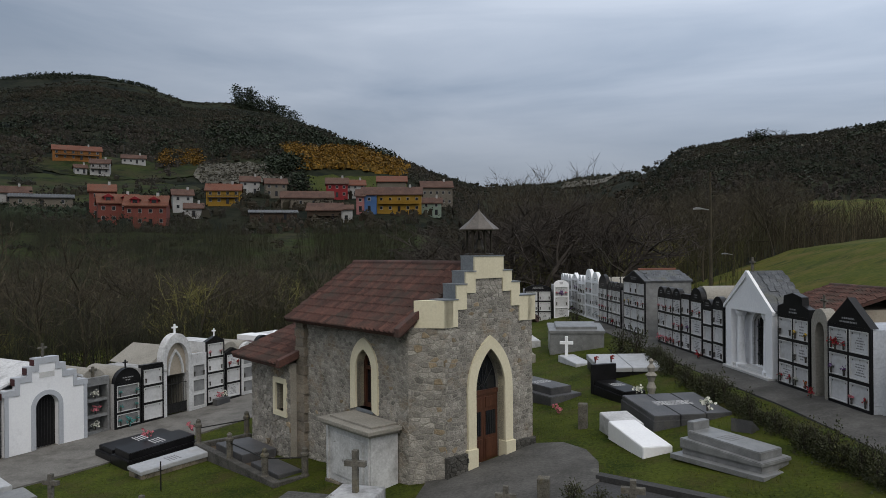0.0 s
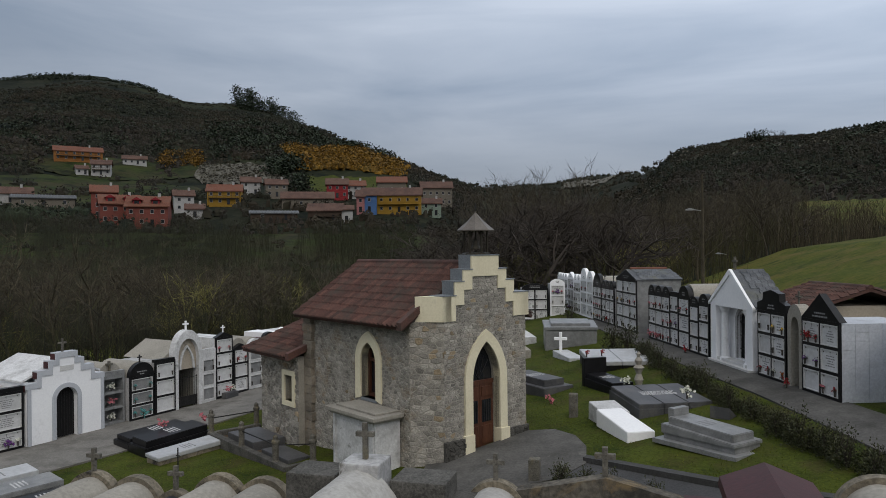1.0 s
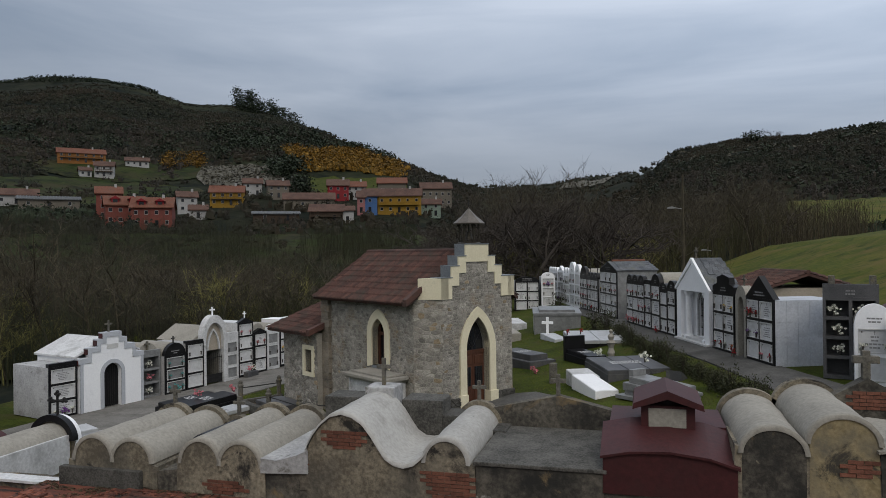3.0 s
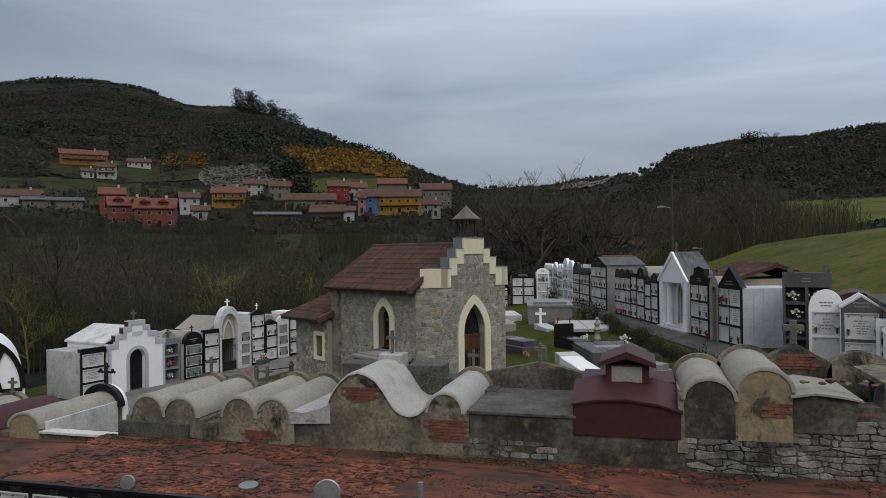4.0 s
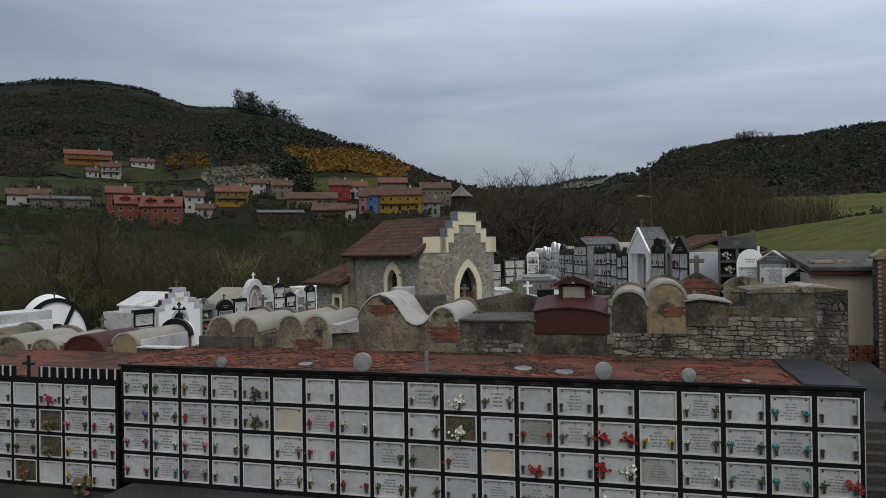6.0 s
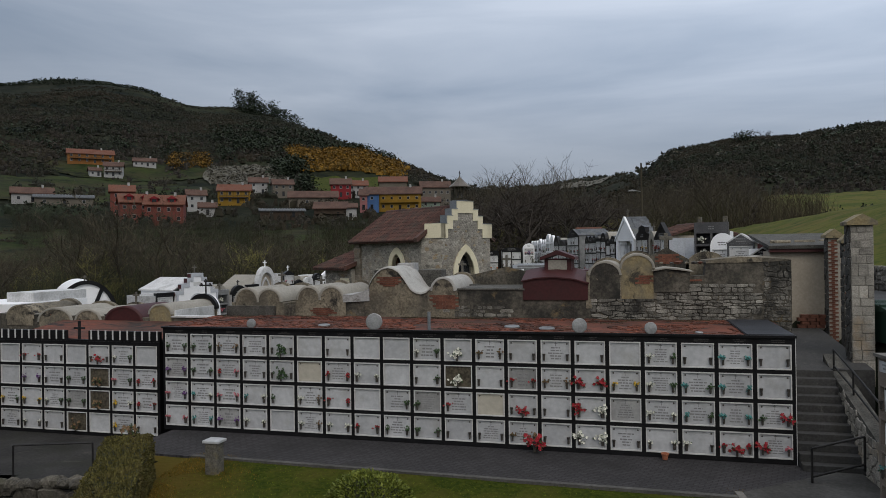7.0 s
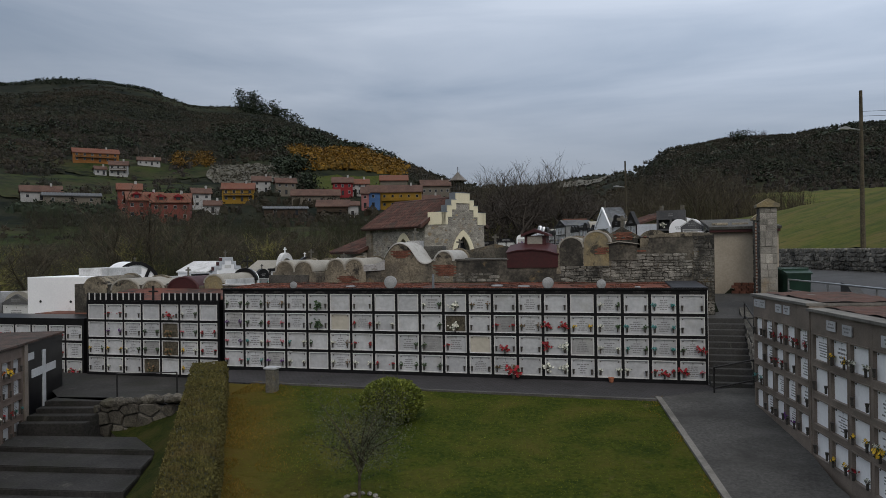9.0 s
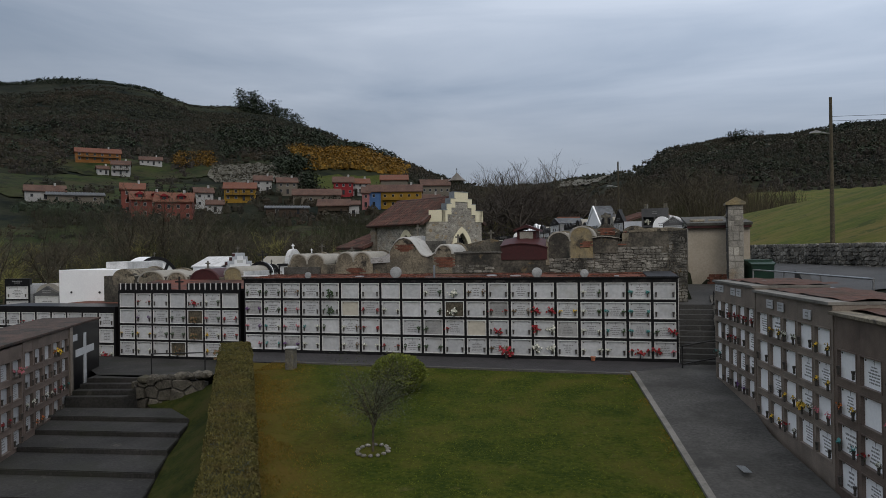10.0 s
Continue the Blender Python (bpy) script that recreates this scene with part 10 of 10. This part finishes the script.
plant(26, -62, -17, 34, 70, BUDS, 0.75, 1.2, "slender tree with yellow-green budding twigs in the wood", "wood west of the cemetery", lambda s, f, x, y: x > -27 or s > f * -0.22)
plant(12, -30, -2, 60, 90, BUDS, 0.8, 1.2, "slender tree with yellow-green budding twigs in the wood", "wood behind the chapel", lambda s, f, x, y: y < 56)
plant(10, 25, 60, 88, 150, OAK, 0.7, 1.0, "bare spreading tree below the eastern hill", "trees east of the meadow", lambda s, f, x, y: s < f * 0.3 or s > f * 0.5)
plant(20, -125, 5, 205, 262, OAK, 0.45, 0.75, "bare tree among the village houses", "trees in the village", lambda s, f, x, y: s < f * -0.6)


def thicket(name, spots, lo, hi, material, label, seed, stems=4):
    """Upright brush: thin bent stems with side twigs."""
    r_ = random.Random(seed)
    v, f = [], []
    for x, y in spots:
        z = terrain(x, y)
        for _ in range(stems):
            h = r_.uniform(lo, hi)
            px, py = x + r_.gauss(0, 0.8), y + r_.gauss(0, 0.8)
            lx, ly = r_.gauss(0, 0.09) * h, r_.gauss(0, 0.09) * h
            w = 0.016 + 0.004 * h
            segs = [((px, py, z - 0.2), (px + lx, py + ly, z + h), w)]
            for _ in range(5):
                t = r_.uniform(0.25, 0.9)
                b = (px + lx * t, py + ly * t, z + h * t)
                q = h * 0.22 * r_.uniform(0.6, 1.3)
                a = r_.uniform(0, 6.28)
                segs.append((b, (b[0] + math.cos(a) * q * 0.6, b[1] + math.sin(a) * q * 0.6, b[2] + q), w * 0.55))
            for a, b, ww in segs:
                i = len(v)
                v += [(a[0] - ww, a[1], a[2]), (a[0] + ww, a[1] - ww, a[2]), (a[0], a[1] + ww, a[2]), b]
                f += [(i, i + 1, i + 3), (i + 1, i + 2, i + 3), (i + 2, i, i + 3)]
    me = bpy.data.meshes.new(name)
    me.from_pydata(v, [], f)
    return tagged(piece(name, me, material), label, "brush", kind="stuff")


def scatter(n, s0, s1, f0, f1, ok, seed):
    r_ = random.Random(seed)
    out = []
    while len(out) < n:
        s, f = r_.uniform(s0, s1), r_.uniform(f0, f1)
        x, y = world_at(s, f)
        if ok(s, f, x, y):
            out.append((x, y))
    return out


thicket("thicket", scatter(2400, -80, 0, 34, 105, lambda s, f, x, y: (x < -25.5 or y > 53) and s < f * 0.02 and s > f * -0.8 and noise.noise((x / 9, y / 9, 4)) > -0.28, 71), 2.5, 6.0, "thicket", "brown leafless brush behind the tombs", 72)
thicket("thicket", scatter(2000, 0, 70, 66, 150, lambda s, f, x, y: s < f * 0.62 and not (s > 21 and f < 80), 73), 2.5, 6.5, "russet", "russet leafless brush east of the chapel", 74)
thicket("thicket", scatter(2000, -150, -8, 105, 225, lambda s, f, x, y: s > f * -0.64 and noise.noise((x / 16, y / 16, 1)) > -0.12, 75), 3.0, 8.0, "thicket", "brown leafless brush on the valley side", 76)


thicket("thicket", scatter(700, -80, 40, 36, 120, lambda s, f, x, y: (x < -25.5 or y > 53) and s < f * 0.4 and s > f * -0.8 and noise.noise((x / 7, y / 7, 14)) > 0.1, 171), 2.5, 6.0, "willow_brush", "budding yellow-green brush among the bare trees", 172, 5)


def mounds(name, spots, lo, hi, material, label, seed, tall=0.75, rough=0.45, sides=4, tufts=7):
    """Bushes over a slope: low ragged crowns, each overgrown with small leafy clumps."""
    r_ = random.Random(seed)
    v, f = [], []
    for x, y in spots:
        z, sz = terrain(x, y), r_.uniform(lo, hi)
        for _ in range(2):
            px, py = x + r_.gauss(0, 0.4) * sz, y + r_.gauss(0, 0.4) * sz
            s2, ht, a0 = sz * r_.uniform(0.20, 0.40), sz * tall * r_.uniform(0.45, 1.0), r_.uniform(0, 6.28)
            i = len(v)
            for q, zz in ((1.0, -0.15), (0.8, 0.55)):
                for k in range(sides):
                    a, j = a0 + 6.2832 * k / sides, 1 + r_.uniform(-rough, rough)
                    v.append((px + math.cos(a) * s2 * q * j, py + math.sin(a) * s2 * q * j, z + ht * (zz + r_.uniform(-0.15, 0.15))))
            v.append((px, py, z + ht * r_.uniform(0.75, 0.95)))
            for k in range(sides):
                b, c = i + k, i + (k + 1) % sides
                f.append((b, c, c + sides, b + sides))
                f.append((b + sides, c + sides, i + 2 * sides))
            for _ in range(tufts):
                a, q, t = r_.uniform(0, 6.283), s2 * r_.uniform(0.5, 1.15), r_.uniform(0.05, 1.15)
                cx, cy, cz = px + math.cos(a) * q * (1.15 - 0.5 * t), py + math.sin(a) * q * (1.15 - 0.5 * t), z + ht * t
                g = sz * r_.uniform(0.06, 0.15)
                i = len(v)
                v += [(cx + g * r_.uniform(-1, 1), cy + g * r_.uniform(-1, 1), cz - g * r_.uniform(0.2, 0.8)), (cx + g * r_.uniform(0.2, 1), cy + g * r_.uniform(-1, 1), cz + g * r_.uniform(-0.2, 0.6)), (cx + g * r_.uniform(-0.5, 0.5), cy + g * r_.uniform(-0.5, 0.5), cz + g * r_.uniform(0.5, 1.3)), (cx - g * r_.uniform(0.2, 1), cy + g * r_.uniform(-1, 1), cz + g * r_.uniform(-0.2, 0.6))]
                f.append((i, i + 1, i + 2, i + 3))
    me = bpy.data.meshes.new(name)
    me.from_pydata(v, [], f)
    return tagged(piece(name, me, material), label, "scrub", kind="stuff")


def canopy(name, spots, lo, hi, material, label, seed, quads=26, tall=0.8, size=1.0, wide=0.5):
    """Many clumps of small leaf faces on the hillside, with uneven outlines."""
    r_ = random.Random(seed)
    v, f = [], []
    for x, y in spots:
        z = terrain(x, y)
        sz = r_.uniform(lo, hi)
        for _ in range(quads):
            d = Vector((r_.gauss(0, wide), r_.gauss(0, wide), r_.uniform(0, 1) * tall)) * sz
            c = Vector((x, y, z - 0.1 * sz)) + d
            n = Vector((r_.gauss(0, 0.6), r_.gauss(0, 0.6), r_.gauss(1.0, 0.6))).normalized()
            u = n.orthogonal().normalized()
            w = n.cross(u)
            q = sz * r_.uniform(0.05, 0.13) * size
            i = len(v)
            v += [tuple(c + u * q), tuple(c + w * q * r_.uniform(0.6, 1.2)), tuple(c - u * q * r_.uniform(0.5, 1)), tuple(c - w * q)]
            f.append((i, i + 1, i + 2, i + 3))
    me = bpy.data.meshes.new(name)
    me.from_pydata(v, [], f)
    return tagged(piece(name, me, material), label, "scrub", kind="stuff")


def hill_spots(n, az0, az1, r0, r1, seed, keep=None):
    r_ = random.Random(seed)
    out = []
    while len(out) < n:
        az, r = r_.uniform(az0, az1), math.sqrt(r_.uniform(r0 * r0, r1 * r1))
        x, y = polar(az, r)
        if keep is None or keep(az, r, x, y):
            out.append((x, y))
    return out


def off_fields(az, r, x, y):
    if -11 < az < -2.5 and 318 < r < 400:
        return False
    if -12.6 < az < -2.8 and 400 < r < 512:
        return False
    if -29 < az < -21.5 and 385 < r < 450:
        return noise.noise((x / 9, y / 9, 8)) > 0.25 and r > 432 or noise.noise((x / 9, y / 9, 8)) > 0.25 and r < 395
    if -19.5 < az < -12 and 350 < r < 448:
        return False
    if 25.5 < az < 40 and 138 < r < 192:
        return False
    if az < -19 and 295 < r < 400:
        return noise.noise((x / 20, y / 20, 8)) > 0.05
    return True


mounds("hill_scrub", hill_spots(7500, -36, 3, 400, 830, 81, lambda az, r, x, y: off_fields(az, r, x, y) and noise.noise((x / 45, y / 45, 2)) > -0.5), 2, 5.5, "scrub", "dark green scrub and heath on the western hill", 82, 0.6)
mounds("hill_scrub", hill_spots(2500, -36, 0, 700, 930, 181), 2, 4.5, "scrub", "low dark heath on the upper hill", 182, 0.3)
mounds("hill_brush", hill_spots(2600, -36, 3, 330, 640, 83, lambda az, r, x, y: off_fields(az, r, x, y) and noise.noise((x / 35, y / 35, 12)) > 0.0), 2, 4.5, "brush", "grey-brown leafless woodland on the western hill", 84, 0.9)
mounds("hill_scrub", hill_spots(5600, 10, 36, 200, 540, 85, lambda az, r, x, y: off_fields(az, r, x, y) and noise.noise((x / 30, y / 30, 2)) > -0.45), 1.0, 3.0, "scrub", "dark scrub on the eastern hill", 86, 0.55, tufts=10)
mounds("hill_brush", hill_spots(2000, 3, 36, 150, 300, 87, off_fields), 1.0, 2.6, "brush", "brown woodland at the foot of the eastern hill", 88, 0.9, tufts=10)
mounds("hill_scrub", hill_spots(900, 0, 16, 420, 1200, 89), 3, 8, "scrub", "dark woodland down the valley", 90, 0.6)
mounds("evergreens", hill_spots(34, 26.5, 37, 128, 142, 191), 1.5, 3.5, "pine", "dark bushes along the lower edge of a pasture", 192, 0.8)
mounds("evergreens", hill_spots(90, -33, -27.2, 262, 285, 193), 2.5, 5.5, "pine", "dark evergreen bushes at the village edge", 194, 0.9)
canopy("conifers", hill_spots(10, -12.4, -10.6, 318, 332, 195), 5, 9, "pine", "dark conifers beside the field", 196, 160, 1.2, 0.7, 0.25)
mounds("gorse", hill_spots(700, -12.0, -3.2, 412, 500, 91, lambda az, r, x, y: noise.noise((x / 25, y / 25, 5)) > -0.22 and (r - 425) / 95 < 0.55 + 0.5 * noise.noise((az, 0, 3)) + (0.35 if az < -7 else 0.0)), 3, 6.5, "gorse", "bright yellow-orange gorse in flower on the hill", 92, 0.7)
canopy("gorse", hill_spots(26, -21.3, -18.6, 425, 470, 93), 4, 7.5, "gorse", "yellow gorse bushes near the upper houses", 94, 150, 0.9, 0.8, 0.3)
canopy("gorse", hill_spots(230, -12.0, -3.4, 414, 492, 191), 4, 8, "gorse", "tall gorse bushes in orange-yellow flower", 192, 70, 0.8, 0.9, 0.35)
canopy("evergreens", hill_spots(230, -18, -4, 440, 640, 193, off_fields), 5, 10, "pine", "dark green trees standing out on the slope", 194, 60, 0.9, 1.0, 0.32)
canopy("evergreens", hill_spots(70, -33, -19, 440, 560, 195, off_fields), 4, 8, "pine", "dark green trees above the upper houses", 196, 60, 0.9, 1.0, 0.32)
canopy("evergreens", hill_spots(90, 16, 34, 215, 380, 197, off_fields), 2.5, 5, "pine", "dark green bushes on the eastern slope", 198, 60, 0.8, 1.0, 0.36)
mounds("evergreens", hill_spots(330, -30, 1, 235, 340, 95, lambda az, r, x, y: noise.noise((x / 14, y / 14, 6)) > 0.1 ), 2.5, 6, "scrub", "dark evergreen bushes among the houses", 96, 0.8)
canopy("conifers", hill_spots(26, -13.2, -11.6, 395, 425, 97), 5, 9, "pine", "dark conifers beside the gorse", 98, 120, 1.2)
crest = random.Random(99)
ridge_line = [(az, lerp(az, [(a, b) for a, b, _ in RIDGE]) / math.cos(radians(az)) * crest.uniform(0.93, 0.97)) for az in (crest.uniform(-36, -21.5) for _ in range(620))]
canopy("ridge_trees", [polar(az, r) for az, r in ridge_line], 2.6, 5.0, "pine", "line of dark trees along the ridge", 100, 30, 0.9, 1.5, 0.2)
canopy("ridge_trees", hill_spots(20, -15.9, -13.2, 890, 915, 101), 15, 27, "pine", "tall dark trees standing on the ridge", 102, 190, 1.0, 0.42, 0.13)
canopy("ridge_trees", hill_spots(60, -15.9, -11.0, 860, 895, 103), 8, 13, "pine", "smaller dark trees on the ridge", 104, 90, 1.2, 0.8, 0.22)
canopy("evergreens", [world_at(s, f) for s, f in ((-24, 50), (-22, 53), (-20, 56), (-27, 52), (-18, 58), (-25, 55))], 2.0, 3.2, "bush_leaf", "green bramble and laurel behind the west row", 105, 2600, 0.7, 0.6)
canopy("valley_trees", hill_spots(600, -1, 15, 200, 420, 106), 2.5, 5.5, "brush", "brown trees along the valley", 107, 60, 1.2, 0.6)
for az, r, mesh, sc in ((22.8, 452, OAK[0], 0.7), (25.3, 432, OAK[1], 0.9), (25.1, 433, OAK[2], 0.7)):
    tree(mesh, *polar(az, r), sc, 30 * az, "lone bare tree on the eastern ridge", "ridge trees")
canopy("ridge_trees", hill_spots(3, 23.4, 23.9, 446, 450, 108), 7, 9, "pine", "dark tree on the eastern ridge", 109, 200, 0.8, 0.7, 0.3)
canopy("ridge_trees", hill_spots(6, 30.9, 31.4, 408, 412, 110), 5, 7, "pine", "dark trees on the eastern ridge", 111, 150, 0.8, 0.7, 0.3)
r_ = random.Random(112)
v, f = [], []
for x, y in hill_spots(1300, -18.6, -12.5, 366, 436, 113) + hill_spots(420, 14.5, 20, 360, 520, 114) + hill_spots(160, 22, 33, 300, 400, 115):
    z, sz = terrain(x, y) + 1.0, r_.uniform(0.4, 1.1)
    i = len(v)
    v += [(x + sz * r_.uniform(-1, 1), y + sz * r_.uniform(-1, 1), z + sz * r_.uniform(0, 1.2)) for _ in range(5)]
    f += [(i, i + 1, i + 2), (i, i + 2, i + 3), (i, i + 3, i + 4), (i + 1, i + 3, i + 4), (i + 1, i + 2, i + 4)]
me = bpy.data.meshes.new("boulders")
me.from_pydata(v, [], f)
tagged(piece("boulders", me, "limestone"), "pale broken limestone boulders on the slope", "rocks", kind="stuff")

mounds("village_bushes", hill_spots(190, -32, 0, 236, 262, 213, lambda az, r, x, y: noise.noise((x / 11, y / 11, 16)) > 0.05), 1.5, 4.0, "brush", "brown bushes and hedges below the houses", 214, 0.9)
mounds("village_bushes", hill_spots(150, -32, 0, 240, 345, 215, lambda az, r, x, y: noise.noise((x / 10, y / 10, 18)) > 0.15), 1.5, 4.5, "scrub", "dark garden bushes between the houses", 216, 0.9)
mounds("valley_bushes", hill_spots(260, -36, -1, 110, 236, 217, lambda az, r, x, y: noise.noise((x / 15, y / 15, 19)) > 0.2), 1.0, 2.8, "scrub", "dark bushes scattered on the valley side", 218, 0.8)
# ---- stones last ----
lay_stones()
